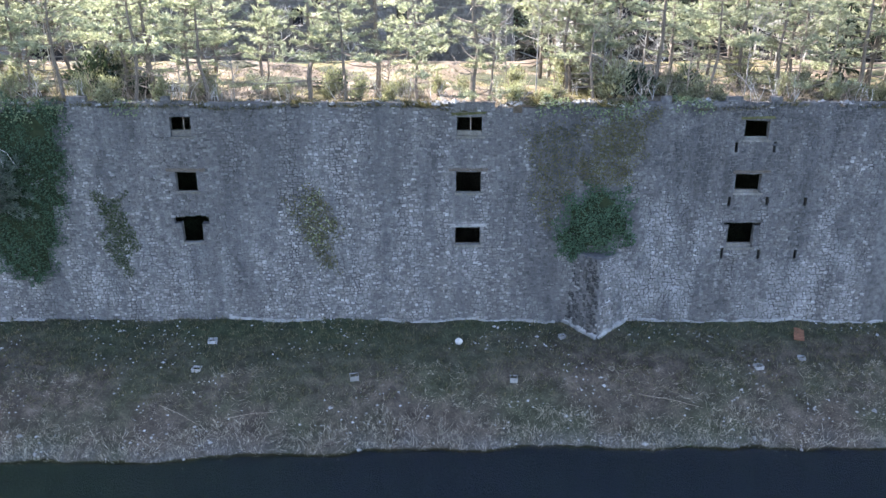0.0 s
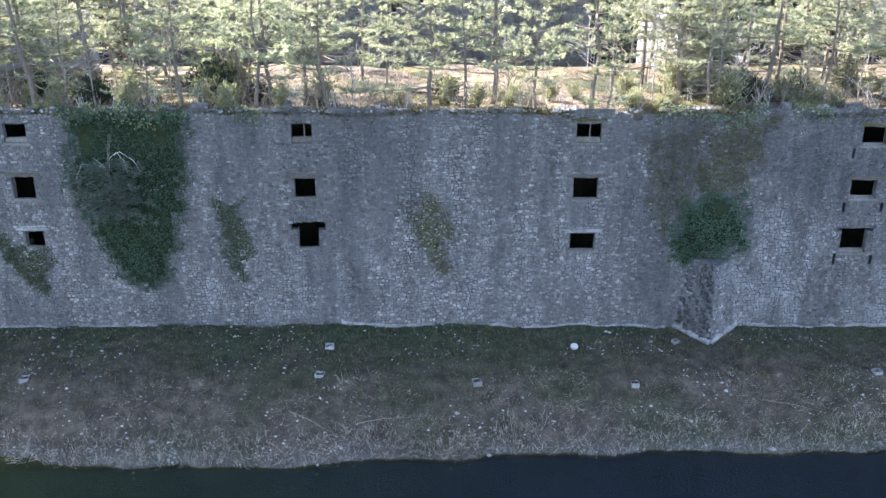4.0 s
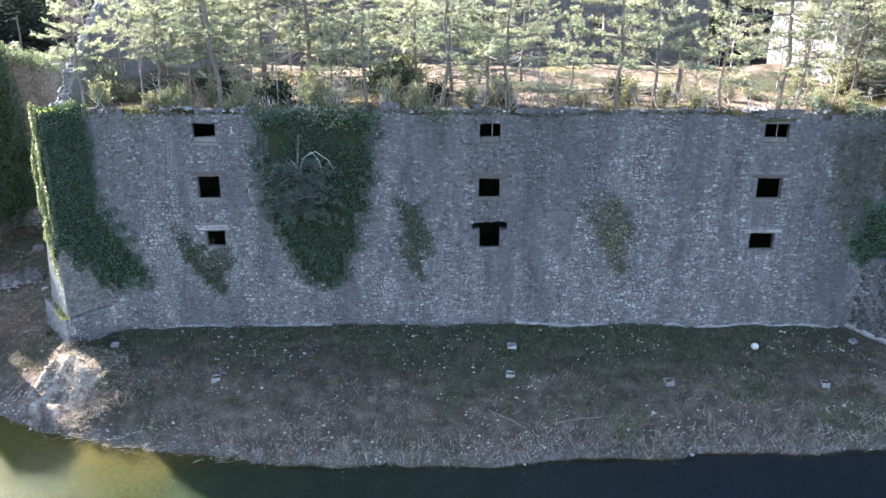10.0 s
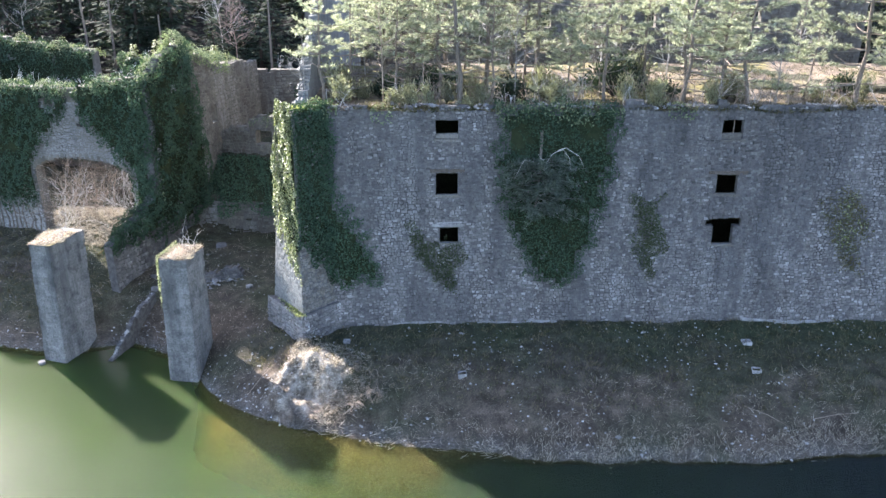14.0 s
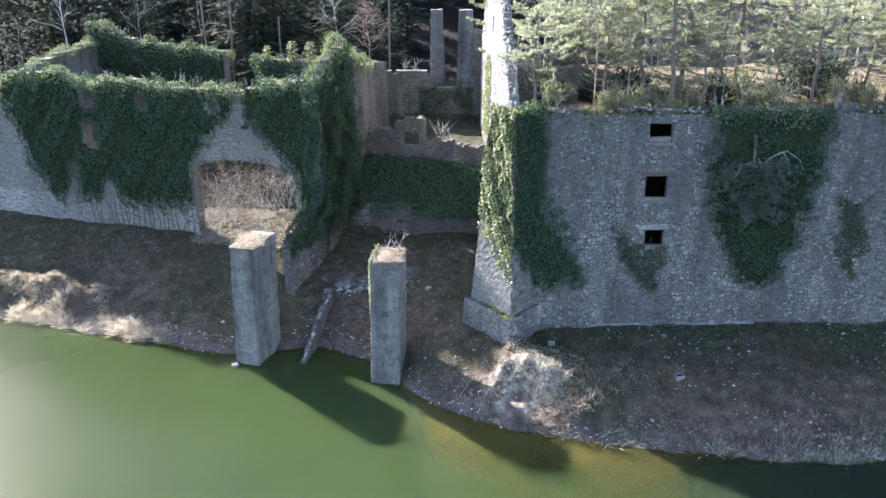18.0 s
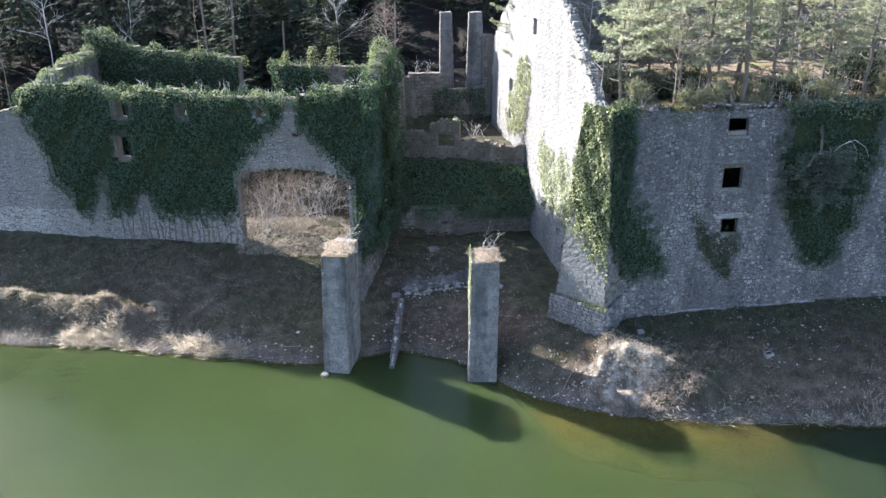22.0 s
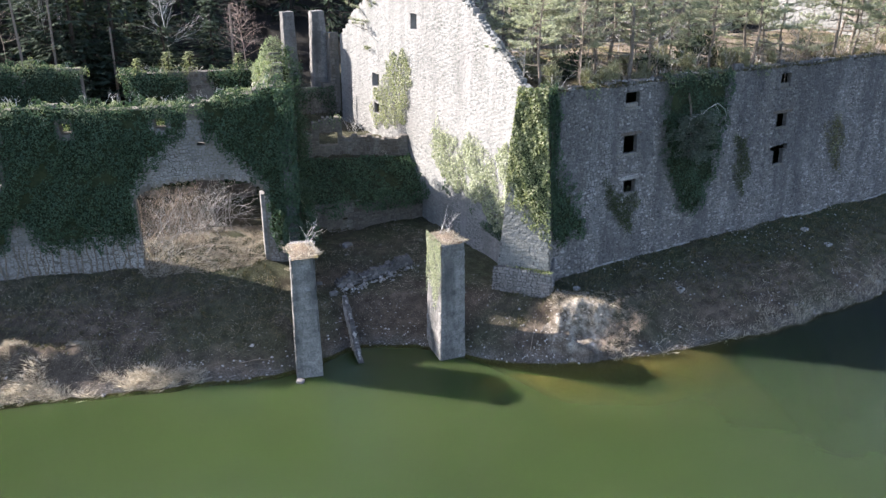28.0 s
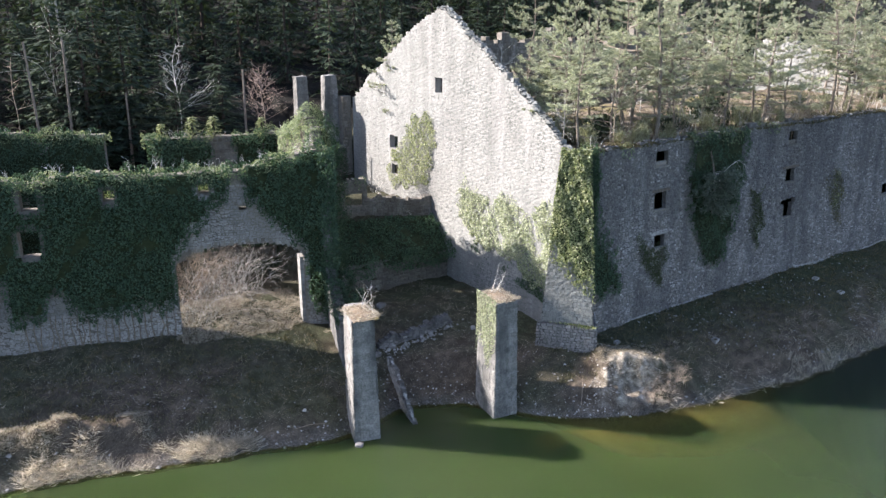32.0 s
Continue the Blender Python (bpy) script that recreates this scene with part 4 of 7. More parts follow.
base_blocks = [(u, v, w * 1.16, h * 1.2, pr * 0.5) for u, v, w, h, pr in base_blocks]
house.lay(base_blocks, "stone", M_BASE, M_BASE)
LATE.append(lambda: house.lay(house_blocks, "stone", M_HOUSE, M_HOUSE_ONE, 150, lambda u, v: A0 < u < A1 and v > 9.4))
for k in range(25):
    q = math.pi * (k + 0.5) / 25
    c, half = (A0 + A1) / 2, (A1 - A0) / 2
    u, v = c - math.cos(q) * half, 8.42 + 1.15 * math.sin(q)
    o = part("arch_stone", box_bm(0.3, 0.5, 0.42, 0.03, 0.015, k), M_WARM, house.ob)
    o.matrix_local = house.frame_at(u, v + 0.05, 0.2) @ pose(0, 0, 0, 0, -math.degrees(math.cos(q) * 0.45) * -1, 0)

side_top = profile([(0, 14.0), (5.7, 14.8), (8.6, 15.2), (11.2, 16.2), (13.7, 17.2)])
side = Wall("wall_house_side", (-47.0, 71.5), (-49.4, 58), lambda u: 3.0, lambda u: side_top(u) + jag(u, 0.2, 9), 0.8, 0.02, None, lambda u, v: 8.8 < u < 9.8 and 10.6 < v < 12.0, (8.8, 9.8), (10.6, 12.0), 0.3, 0.22, True,
            label="warm stone side wall of the ruined house", mortar=M_MORTAR_WARM)
side.lay(side.blocks((0.2, 0.32), (0.25, 0.6), seed=10), "stone", M_WARM, M_WARM_ONE)
spur_top = profile([(0, 17.2), (2, 16.7), (3.6, 15.6), (4.4, 15.2), (4.65, 7.4), (6.3, 6.7), (8.7, 5.9), (10.1, 5.3)])
spur = Wall("wall_house_spur", (-49.4, 58), (-52.4, 48.4), lambda u: 1.5, lambda u: spur_top(u) + jag(u, 0.06, 10), 0.62, 0.02, None, None, (), (), 0.2, 0.1, True, label="slanting corner wall of the house that drops to a low spur", mortar=M_MORTAR)
spur.lay(spur.blocks((0.18, 0.3), (0.2, 0.5), seed=11), "stone", M_STONE, M_STONE_ONE)
jamb = mesh_ob("arch_pier", *join([([(x, y, z) for z in (2.8, 8.05) for x, y in ((-52.7, 54.55), (-52.1, 54.4), (-51.95, 55.3), (-52.5, 55.45))], [[0, 1, 5, 4], [1, 2, 6, 5], [2, 3, 7, 6], [3, 0, 4, 7], [4, 5, 6, 7]])]), M_CONCRETE)
tagged(jamb, "narrow rendered pier inside the arch", "pier", "", "structure")

rear = []
for a, b, tp, s in (((-74.5, 74.9), (-61.3, 71.1), [(0, 17.2), (2, 16.6), (5, 15.6), (13.8, 15.0)], 12), ((-58.4, 70.3), (-48.3, 67.45), [(0, 14.6), (4, 14.4), (10.6, 14.6)], 13)):
    w = Wall("wall_house_rear", a, b, lambda u: 3.5, (lambda p: lambda u: p(u))(profile(tp)), 0.8, 0, None, None, (), (), 0.5, 0.4, label="rear house wall thickly grown with ivy", mortar=M_MORTAR_WARM)
    w.lay(w.blocks((0.25, 0.4), (0.3, 0.7), seed=s), "stone", M_WARM, M_WARM_ONE)
    rear.append(w)
end_wall = Wall("wall_house_end", (-76.0, 61.2), (-74.5, 74.9), lambda u: 3.0, profile([(0, 14.4), (7, 15.3), (13.8, 15.6)]), 0.8, 0, None, None, (), (), 0.3, 0.2, True, label="end wall of the ruined house", mortar=M_MORTAR_WARM)

# ---- courtyard walls ----
low = Wall("wall_court_low", (-49.2, 57.5), (-38.45, 57.1), lambda u: 2.3, lambda u: 5.4 + jag(u, 0.2, 14), 0.6, 0.05, None, lambda u, v: 3.7 < u < 4.15 and 4.0 < v < 4.5, (3.7, 4.15), (4.0, 4.5), 0.4, 0.25, label="low retaining wall at the back of the courtyard", mortar=M_MORTAR_WARM)
low.lay(low.blocks(seed=15), "stone", M_WARM, M_WARM_ONE)
upper = Wall("wall_court_upper", (-49.0, 63.3), (-38.45, 59.45), lambda u: 6.3, lambda u: (11.0 if 3.4 < u < 5.9 else 10.0 if u < 3.4 else 9.6 - 0.06 * (u - 6)) + jag(u * 2.5, 0.3, 15), 0.7, 0.0, None, lambda u, v: 3.95 < u < 5.45 and 8.95 < v < 10.05, (3.95, 5.45), (8.95, 10.05), 0.2, 0.13, label="ruined courtyard wall with one square window", mortar=M_MORTAR_WARM)
upper.lay(upper.blocks((0.2, 0.32), (0.25, 0.55), seed=16), "stone", M_WARM, M_WARM_ONE)
back = Wall("wall_court_back", (-48.7, 73.5), (-38.4, 73.5), lambda u: 7.5, lambda u: (13.0 if u < 5.6 else 11.35 if u < 8.6 else 12.0 if u < 9.4 else 16.4) + jag(u * 2, 0.15, 16), 0.8, 0, None, None, (5.6, 8.6, 9.4), (), 0.4, 0.3, label="dark rear courtyard wall with a wide notch", mortar=M_MORTAR_WARM)
back.lay(back.blocks((0.22, 0.36), (0.25, 0.6), seed=17), "stone", M_WARM, M_WARM_ONE)


def pillar(name, plan, z0, z1, label, tops=None, category="pillar", seed=0, cap=True):
    """A four-cornered masonry pillar with casting courses and worn edges."""
    r = random.Random(seed)
    root = thing(name, (sum(p[0] for p in plan) / 4, sum(p[1] for p in plan) / 4, z0), label, category)
    c = np.mean(plan, axis=0)
    tops = tops or plan
    bm = bmesh.new()
    rows = int((z1 - z0) / 0.32)
    rings = []
    for k in range(rows + 1):
        t = k / rows
        ring = []
        for e in range(4):
            for s in (0.06, 0.36, 0.64, 0.94):
                p = np.array(plan[e]) * (1 - s) + np.array(plan[(e + 1) % 4]) * s
                q = np.array(tops[e]) * (1 - s) + np.array(tops[(e + 1) % 4]) * s
                g = p * (1 - t) + q * t - c
                g = g * (1 + r.uniform(-0.012, 0.012)) + c
                ring.append(bm.verts.new((g[0] - root.location.x, g[1] - root.location.y, t * (z1 - z0) + (r.uniform(-0.05, 0.05) if k == rows else 0))))
        rings.append(ring)
    for k in range(rows):
        for i in range(16):
            bm.faces.new((rings[k][i], rings[k][(i + 1) % 16], rings[k + 1][(i + 1) % 16], rings[k + 1][i]))
    bm.faces.new(rings[-1])
    part("shaft", bm, M_SHAFT, root)
    if cap:
        for e in range(4):
            o = face_blocks(root, plan[e], plan[(e + 1) % 4], tops[e], tops[(e + 1) % 4], z0, z1, M_PILLAR, seed * 10 + e, h=(0.22, 0.46), w=(0.35, 1.1), rough=0.34, gap=0.01, inset_by=0.04, keep=lambda s, t, e=e: math.sin(s * 31 + t * 57 + e * 5 + seed) > -0.93)
            o.location = -root.location
    return root


PR = [(-46.4, 40.3), (-44.7, 40.05), (-44.35, 42.55), (-46.0, 42.85)]
PL = [(-54.97, 42.75), (-53.45, 42.25), (-52.6, 44.9), (-54.1, 45.4)]
pil_r = pillar("stone_pillar", PR, -1.0, 7.6, "tall square weathered stone pillar standing at the shore", [(-46.17, 40.55), (-44.6, 40.5), (-44.25, 42.6), (-45.75, 42.85)], seed=1)
pil_l = pillar("stone_pillar", PL, -1.2, 7.6, "tall square weathered stone pillar standing in the water", [(-54.68, 43.1), (-53.35, 42.85), (-52.45, 45.5), (-53.85, 45.75)], seed=2)
tagged(pil_r, group="shore pillars"), tagged(pil_l, group="shore pillars")
chim_a = pillar("slender_pillar", [(-43.1, 75.3), (-41.7, 75.3), (-41.6, 76.5), (-43.0, 76.5)], 10.5, 18.3, "slender pale pillar on the rear wall", [(-43.0, 75.4), (-41.95, 75.4), (-41.9, 76.4), (-42.95, 76.4)], seed=3)
chim_b = pillar("slender_pillar", [(-40.6, 74.7), (-38.8, 74.7), (-38.7, 76.0), (-40.5, 76.0)], 10.5, 18.3, "slender pale pillar on the rear wall", [(-40.4, 74.75), (-39.2, 74.75), (-39.1, 75.8), (-40.3, 75.8)], seed=4)
tagged(chim_a, group="rear pillars"), tagged(chim_b, group="rear pillars")

frag_top = profile([(0, 2.3), (2.0, 1.8), (3.4, 0.95), (5.2, 0.02)])
frag = Wall("broken_wall_remnant", (-49.75, 47.75), (-50.95, 42.6), lambda u: -1.2 if u > 3 else 0.0, lambda u: frag_top(u) + jag(u * 5, 0.2, 20), 0.3, 0, None, None, (), (), 0.11, 0.08, kind="", label="low broken remnant of a thin masonry wall running into the water", category="wall remnant", mortar=M_MORTAR)
frag.lay(frag.blocks((0.14, 0.24), (0.2, 0.4), seed=21), "stone", M_HOUSE, M_HOUSE_ONE)
REMNANT_TOP = [(frag.at(u, frag_top(u), 0.15)[0], frag.at(u, frag_top(u), 0.15)[1], frag_top(u) + 0.03) for u in np.linspace(0.1, 5.0, 90)]

# ---- ivy ----


def ivy(name, wall, inside, label, per=60, size=(0.09, 0.19), bulge=0.35, material=None, box=None, seed=1, mat=True, back=False, kind="stuff"):
    """A coat of ivy on a wall where inside(u, v) > 0; the value is the thickness of growth."""
    r = random.Random(seed)
    u0, u1, v0, v1 = box or (0, wall.length, 2, wall.hi + 0.6)
    side_w = wall.thick if back else 0.0
    sgn = -1 if back else 1
    vs, fs = [], []
    n = Vector((*wall.n, 0)) * sgn
    d = Vector((*wall.d, 0))
    for _ in range(int((u1 - u0) * (v1 - v0) * per)):
        u, v = r.uniform(u0, u1), r.uniform(v0, v1)
        k = inside(u, v)
        if k <= 0 or r.random() > k * 1.5:
            continue
        lump = min(1.0, max(0.0, 0.5 + 0.7 * float(fbm(np.array(u), np.array(v), 1.9, seed))))
        w = -sgn * (0.05 + bulge * min(1, k) * (0.15 + 0.95 * lump) * r.uniform(0.7, 1.1)) + side_w
        c = Vector(wall.at(u, v, w))
        nn = (n * 1.0 + Vector((r.gauss(0, 0.5), r.gauss(0, 0.5), r.gauss(0.5, 0.45)))).normalized()
        a = nn.cross(Vector((r.gauss(0, 1), r.gauss(0, 1), r.gauss(0, 1)))).normalized()
        b = nn.cross(a)
        s = r.uniform(*size)
        i = len(vs)
        vs += [c - a * s * 0.5, c - b * s * 0.42 + nn * 0.02, c + a * s * 0.55, c + b * s * 0.42 + nn * 0.02]
        fs.append([i, i + 1, i + 2, i + 3])
    if not vs:
        return None
    root = thing(name, wall.at((u0 + u1) / 2, v0), label, "ivy", "", kind)
    o = mesh_ob("leaves", vs, fs, material or M_IVY, root)
    o.matrix_parent_inverse = root.matrix_world.inverted()
    o.location = -root.location
    o["kind"] = "stuff"
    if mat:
        # added dark sheet behind the leaves, painted as the shade in their gaps
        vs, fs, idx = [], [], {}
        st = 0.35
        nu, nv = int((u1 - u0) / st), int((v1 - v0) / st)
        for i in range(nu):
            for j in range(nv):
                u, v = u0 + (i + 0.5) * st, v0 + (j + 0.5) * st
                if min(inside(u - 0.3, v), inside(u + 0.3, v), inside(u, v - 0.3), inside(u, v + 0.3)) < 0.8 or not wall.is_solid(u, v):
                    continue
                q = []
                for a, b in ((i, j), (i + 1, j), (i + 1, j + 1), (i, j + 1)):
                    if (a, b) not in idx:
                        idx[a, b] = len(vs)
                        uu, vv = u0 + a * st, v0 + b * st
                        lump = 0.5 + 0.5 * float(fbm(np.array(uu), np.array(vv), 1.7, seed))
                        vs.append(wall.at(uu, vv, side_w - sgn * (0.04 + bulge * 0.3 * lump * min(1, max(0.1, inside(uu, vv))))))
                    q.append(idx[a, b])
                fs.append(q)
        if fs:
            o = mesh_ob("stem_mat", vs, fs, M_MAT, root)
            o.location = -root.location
    return root


def ivy_cushion(wall, u0, u1, label, top=None, wide=0.5, high=0.6, per=380, material=None, seed=1, size=(0.07, 0.15)):
    """Ivy heaped along the top of a wall and hanging a little down both sides."""
    r = random.Random(seed)
    top = top or wall.top
    vs, fs = [], []
    for _ in range(int((u1 - u0) * per)):
        u = r.uniform(u0, u1)
        lump = min(1.0, max(0.1, 0.55 + 0.6 * float(fbm(np.array(u), np.array(1.0), 1.7, seed))))
        q = r.uniform(-0.35, math.pi + 0.35)
        k = r.uniform(0.75, 1.05) * (0.6 + 0.4 * lump)
        w = wall.thick / 2 - math.cos(q) * (wall.thick / 2 + wide) * k
        c = Vector(wall.at(u, top(u) - 0.25 + math.sin(q) * high * k * (0.5 + lump) - (0.3 * r.random() if q < 0 or q > math.pi else 0), w))
        side = Vector((*wall.n, 0)) * math.cos(q) + Vector((0, 0, 1)) * (0.35 + math.sin(q))
        nn = (side + Vector((r.gauss(0, 0.45), r.gauss(0, 0.45), r.gauss(0.1, 0.4)))).normalized()
        a = nn.cross(Vector((r.gauss(0, 1), r.gauss(0, 1), r.gauss(0, 1)))).normalized()
        b = nn.cross(a)
        s = r.uniform(*size)
        i = len(vs)
        vs += [c - a * s * 0.5, c - b * s * 0.42 + nn * 0.02, c + a * s * 0.55, c + b * s * 0.42 + nn * 0.02]
        fs.append([i, i + 1, i + 2, i + 3])
    root = thing("ivy", wall.at((u0 + u1) / 2, top((u0 + u1) / 2), wall.thick / 2), label, "ivy", "", "stuff")
    o = mesh_ob("leaves", vs, fs, material or M_IVY_TOP, root)
    o.location = -root.location
    o["kind"] = "stuff"


def in_poly(pts, soft=0.5):
    """A soft test: how far (up to 1) inside the polygon of (u, v)."""
    P = np.array(pts, float)

    def test(u, v):
        inside, dist = False, 9.0
        for k in range(len(P)):
            (x1, y1), (x2, y2) = P[k], P[(k + 1) % len(P)]
            if (y1 > v) != (y2 > v) and u < (x2 - x1) * (v - y1) / (y2 - y1) + x1:
                inside = not inside
            t = max(0, min(1, ((u - x1) * (x2 - x1) + (v - y1) * (y2 - y1)) / ((x2 - x1) ** 2 + (y2 - y1) ** 2)))
            dist = min(dist, math.hypot(u - x1 - t * (x2 - x1), v - y1 - t * (y2 - y1)))
        wob = 0.22 * math.sin(u * 3.1 + v * 2.3) + 0.15 * math.sin(v * 5.7 - u * 4.1)
        dd = (dist if inside else -dist) + wob
        return max(0.0, min(1.0, 0.1 * (soft < 1) + 0.1 + dd / soft)) if dd > 0 else 0.0
    return test


def ivy_on_front(points, label, soft=0.5, **kw):
    pts = [(x - FX0, z) for x, z in points]
    us, vs = [p[0] for p in pts], [p[1] for p in pts]
    return ivy("ivy", front, in_poly(pts, soft), label, box=(max(0, min(us) - 0.5), max(us) + 0.5, min(vs) - 0.5, max(vs) + 0.5), **kw)


ivy_on_front([(-27.3, 16.1), (-20.3, 16.1), (-20.7, 11.4), (-21.4, 8.4), (-22.7, 5.3), (-25.4, 5.6), (-26.6, 9.0), (-27.4, 11.4)], "dense dark green ivy hanging down the fortress wall", bulge=0.6, seed=31, per=190, size=(0.06, 0.13))
ivy_on_front([(-38.4, 15.9), (-36.2, 15.8), (-36.2, 11.0), (-34.4, 8.4), (-33.6, 6.3), (-34.0, 5.2), (-36.2, 5.2), (-37.4, 6.7), (-38.2, 8.4)], "dark green ivy beside the corner buttress", bulge=0.45, seed=32, per=190, size=(0.06, 0.13))
ivy_on_front([(-19.7, 10.9), (-17.9, 10.8), (-17.4, 7.7), (-18.3, 5.5), (-19.3, 7.5)], "thin patch of dark green ivy on the wall", bulge=0.16, seed=33, soft=1.3, mat=False, per=420, size=(0.05, 0.11), material=M_IVY_OLIVE)
ivy_on_front([(-9.0, 10.6), (-6.8, 11.5), (-5.7, 9.0), (-6.1, 6.0), (-7.4, 6.2)], "thin patch of yellow-brown creeper on the wall", bulge=0.1, seed=34, soft=1.3, mat=False, per=230, size=(0.05, 0.12), material=M_CREEPER)
ivy_on_front([(-8.2, 10.4), (-6.9, 11.2), (-6.2, 9.0), (-6.6, 7.2), (-7.6, 7.6)], "yellow-green leaves within the creeper patch", bulge=0.14, seed=38, soft=1.3, mat=False, per=70, size=(0.05, 0.12), material=M_IVY_SUN)
ivy_on_front([(-32.2, 9.9), (-31.0, 8.4), (-28.9, 7.7), (-29.3, 5.8), (-29.6, 4.8), (-30.8, 5.4), (-32.1, 7.0)], "thin ivy below the lowest embrasure", bulge=0.14, seed=35, soft=1.3, mat=False, per=420, size=(0.05, 0.11), material=M_IVY_OLIVE)
ivy_on_front([(4.3, 14.6), (8.2, 15.3), (8.1, 11.3), (6.6, 9.0), (5.8, 8.0), (4.8, 10.5)], "dry brown creepers above the broken buttress", bulge=0.2, seed=36, soft=1.3, per=130, size=(0.05, 0.12), mat=False, material=M_CREEPER)
ivy_on_front([(8.6, 15.6), (12.0, 15.5), (11.1, 13.2), (10.6, 10.9), (8.0, 10.7), (7.4, 12.2), (8.0, 14.0)], "yellow-green creeper hanging from the crest", bulge=0.25, seed=39, soft=1.3, per=260, size=(0.05, 0.12), mat=False, material=M_CREEPER)
ivy_on_front([(6.6, 10.4), (8, 11.4), (10.2, 11.2), (10.9, 10.0), (10.8, 7.7), (9.3, 7.2), (7.3, 6.8), (6.3, 6.9), (6.3, 8.5)], "thick ivy crown on the broken buttress", bulge=0.55, seed=37, per=240, size=(0.06, 0.13))
IVY_LOW = profile([(0, 2.5), (hu(-52.3), 5.0), (hu(-52.5), 8.6), (hu(-56.0), 12.4), (hu(-56.35), 14.7), (hu(-56.6), 14.7), (hu(-57.0), 12.9), (hu(-60.6), 8.9), (hu(-60.7), 5.2), (hu(-66.6), 5.1), (hu(-67.7), 7.3), (hu(-68.9), 5.2), (hu(-70.4), 5.3), (hu(-70.8), 8.0), (hu(-71.9), 4.6), (hu(-72.8), 5.2), (hu(-74.4), 7.8), (hu(-75.2), 10.9), (hu(-76.3), 12.6), (hu(-77.5), 14), (HL, 16)])


def house_ivy(u, v):
    lo = IVY_LOW(u) + 0.25 * math.sin(u * 4.3) + 0.2 * math.sin(u * 9.1 + 1)
    if v < lo or v > house_top(u) + 0.55 + 0.3 * math.sin(u * 2.2) + 0.2 * math.sin(u * 5.1) or u > hu(-76.6):
        return 0
    for a, b, c, d in HWIN:
        if a - 0.02 < u < b + 0.05 and c - 0.06 < v < d + 0.03:
            return 0
    return min(1, 0.5 + (v - lo) / 1.0)


ivy("ivy", house, house_ivy, "thick dark ivy covering the roofless house front", per=150, size=(0.08, 0.16), bulge=0.75, seed=41, box=(-0.7, hu(-76.8), 2.5, 16.4))
for a, b, c, d in HWIN[3:5]:
    ivy("ivy", house, lambda u, v: 0.6, "sunlit ivy sprig in a small opening of the house wall", per=220, size=(0.07, 0.14), bulge=0.1, seed=61, box=(a, b, c, d), mat=False, material=M_IVY_TOP, back=True)
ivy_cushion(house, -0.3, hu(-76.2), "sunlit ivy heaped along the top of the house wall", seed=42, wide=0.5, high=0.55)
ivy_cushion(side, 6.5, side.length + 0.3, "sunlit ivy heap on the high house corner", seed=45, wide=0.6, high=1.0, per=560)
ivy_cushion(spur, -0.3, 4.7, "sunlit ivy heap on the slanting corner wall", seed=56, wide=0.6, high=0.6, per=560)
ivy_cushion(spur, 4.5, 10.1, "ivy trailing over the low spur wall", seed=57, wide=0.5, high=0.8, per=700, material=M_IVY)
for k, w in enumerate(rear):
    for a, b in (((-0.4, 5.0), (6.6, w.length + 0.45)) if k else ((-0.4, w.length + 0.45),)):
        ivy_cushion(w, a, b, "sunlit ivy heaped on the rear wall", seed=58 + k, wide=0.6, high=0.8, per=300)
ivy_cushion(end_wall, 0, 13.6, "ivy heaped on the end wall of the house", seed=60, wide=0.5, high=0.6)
ivy("ivy", house, in_poly([(hu(-80.5), 5), (hu(-79.0), 9.5), (hu(-83), 11.5), (hu(-83), 5)]), "dark ivy on the lower wall", per=76, bulge=0.4, seed=43, box=(hu(-78.8), hu(-83.2), 4.5, 12))
ivy("ivy", side, lambda u, v: min(1, max(0, (u - 11.0 - 0.12 * (v - 8)) / 1.0)) if v < side_top(u) + 0.4 else 0, "ivy on the side of the house", per=150, size=(0.08, 0.16), bulge=0.6, seed=44, box=(9.6, side.length + 0.3, 3.6, 18))
ivy("ivy", spur, lambda u, v: min(1.0, max(0.0, (v - (4.1 + 0.08 * u + 0.3 * math.sin(u * 3))) / 0.8 + 0.2)) if u < 10.2 and v < max(spur_top(u), 6.4) + 0.3 else 0, "thick ivy wrapped round the corner of the house", per=190, size=(0.08, 0.16), bulge=1.2, seed=49, box=(-0.3, 10.3, 3.8, 18))
for k, w in enumerate(rear):
    ivy("ivy", w, lambda u, v, w=w, k=k: 1 if not (k == 1 and 4.9 + 0.25 * math.sin(v * 2) < u < 6.6 + 0.2 * math.sin(v * 3)) and 5 < v < w.top(u) + 0.5 + 0.3 * math.sin(u * 3) else 0, "dense ivy over the rear house wall", per=120, size=(0.08, 0.16), bulge=0.6, seed=46 + k)


GABLE_FOOT = in_poly([(GY0 - y, z) for y, z in ((56.2, 12.6), (53.0, 13.2), (50.3, 12.2), (47.4, 11.2), (44.6, 12.6), (43.0, 12.2), (43.2, 5.8), (45.6, 5.4), (48.6, 6.8), (52.6, 6.8), (55.2, 8.6))])


def gable_ivy(u, v):
    k = GABLE_FOOT(u, v)
    thin = 0.5 + 0.75 * float(fbm(np.array(u), np.array(v * 0.7), 1.6, 8.0)) + 0.18 * (10.0 - v) - (0.5 if v > 11 else 0)
    return k * max(0.0, min(1.0, thin))


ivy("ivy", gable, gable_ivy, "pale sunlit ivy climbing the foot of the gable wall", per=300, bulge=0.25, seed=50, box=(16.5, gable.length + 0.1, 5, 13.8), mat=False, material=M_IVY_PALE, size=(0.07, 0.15))
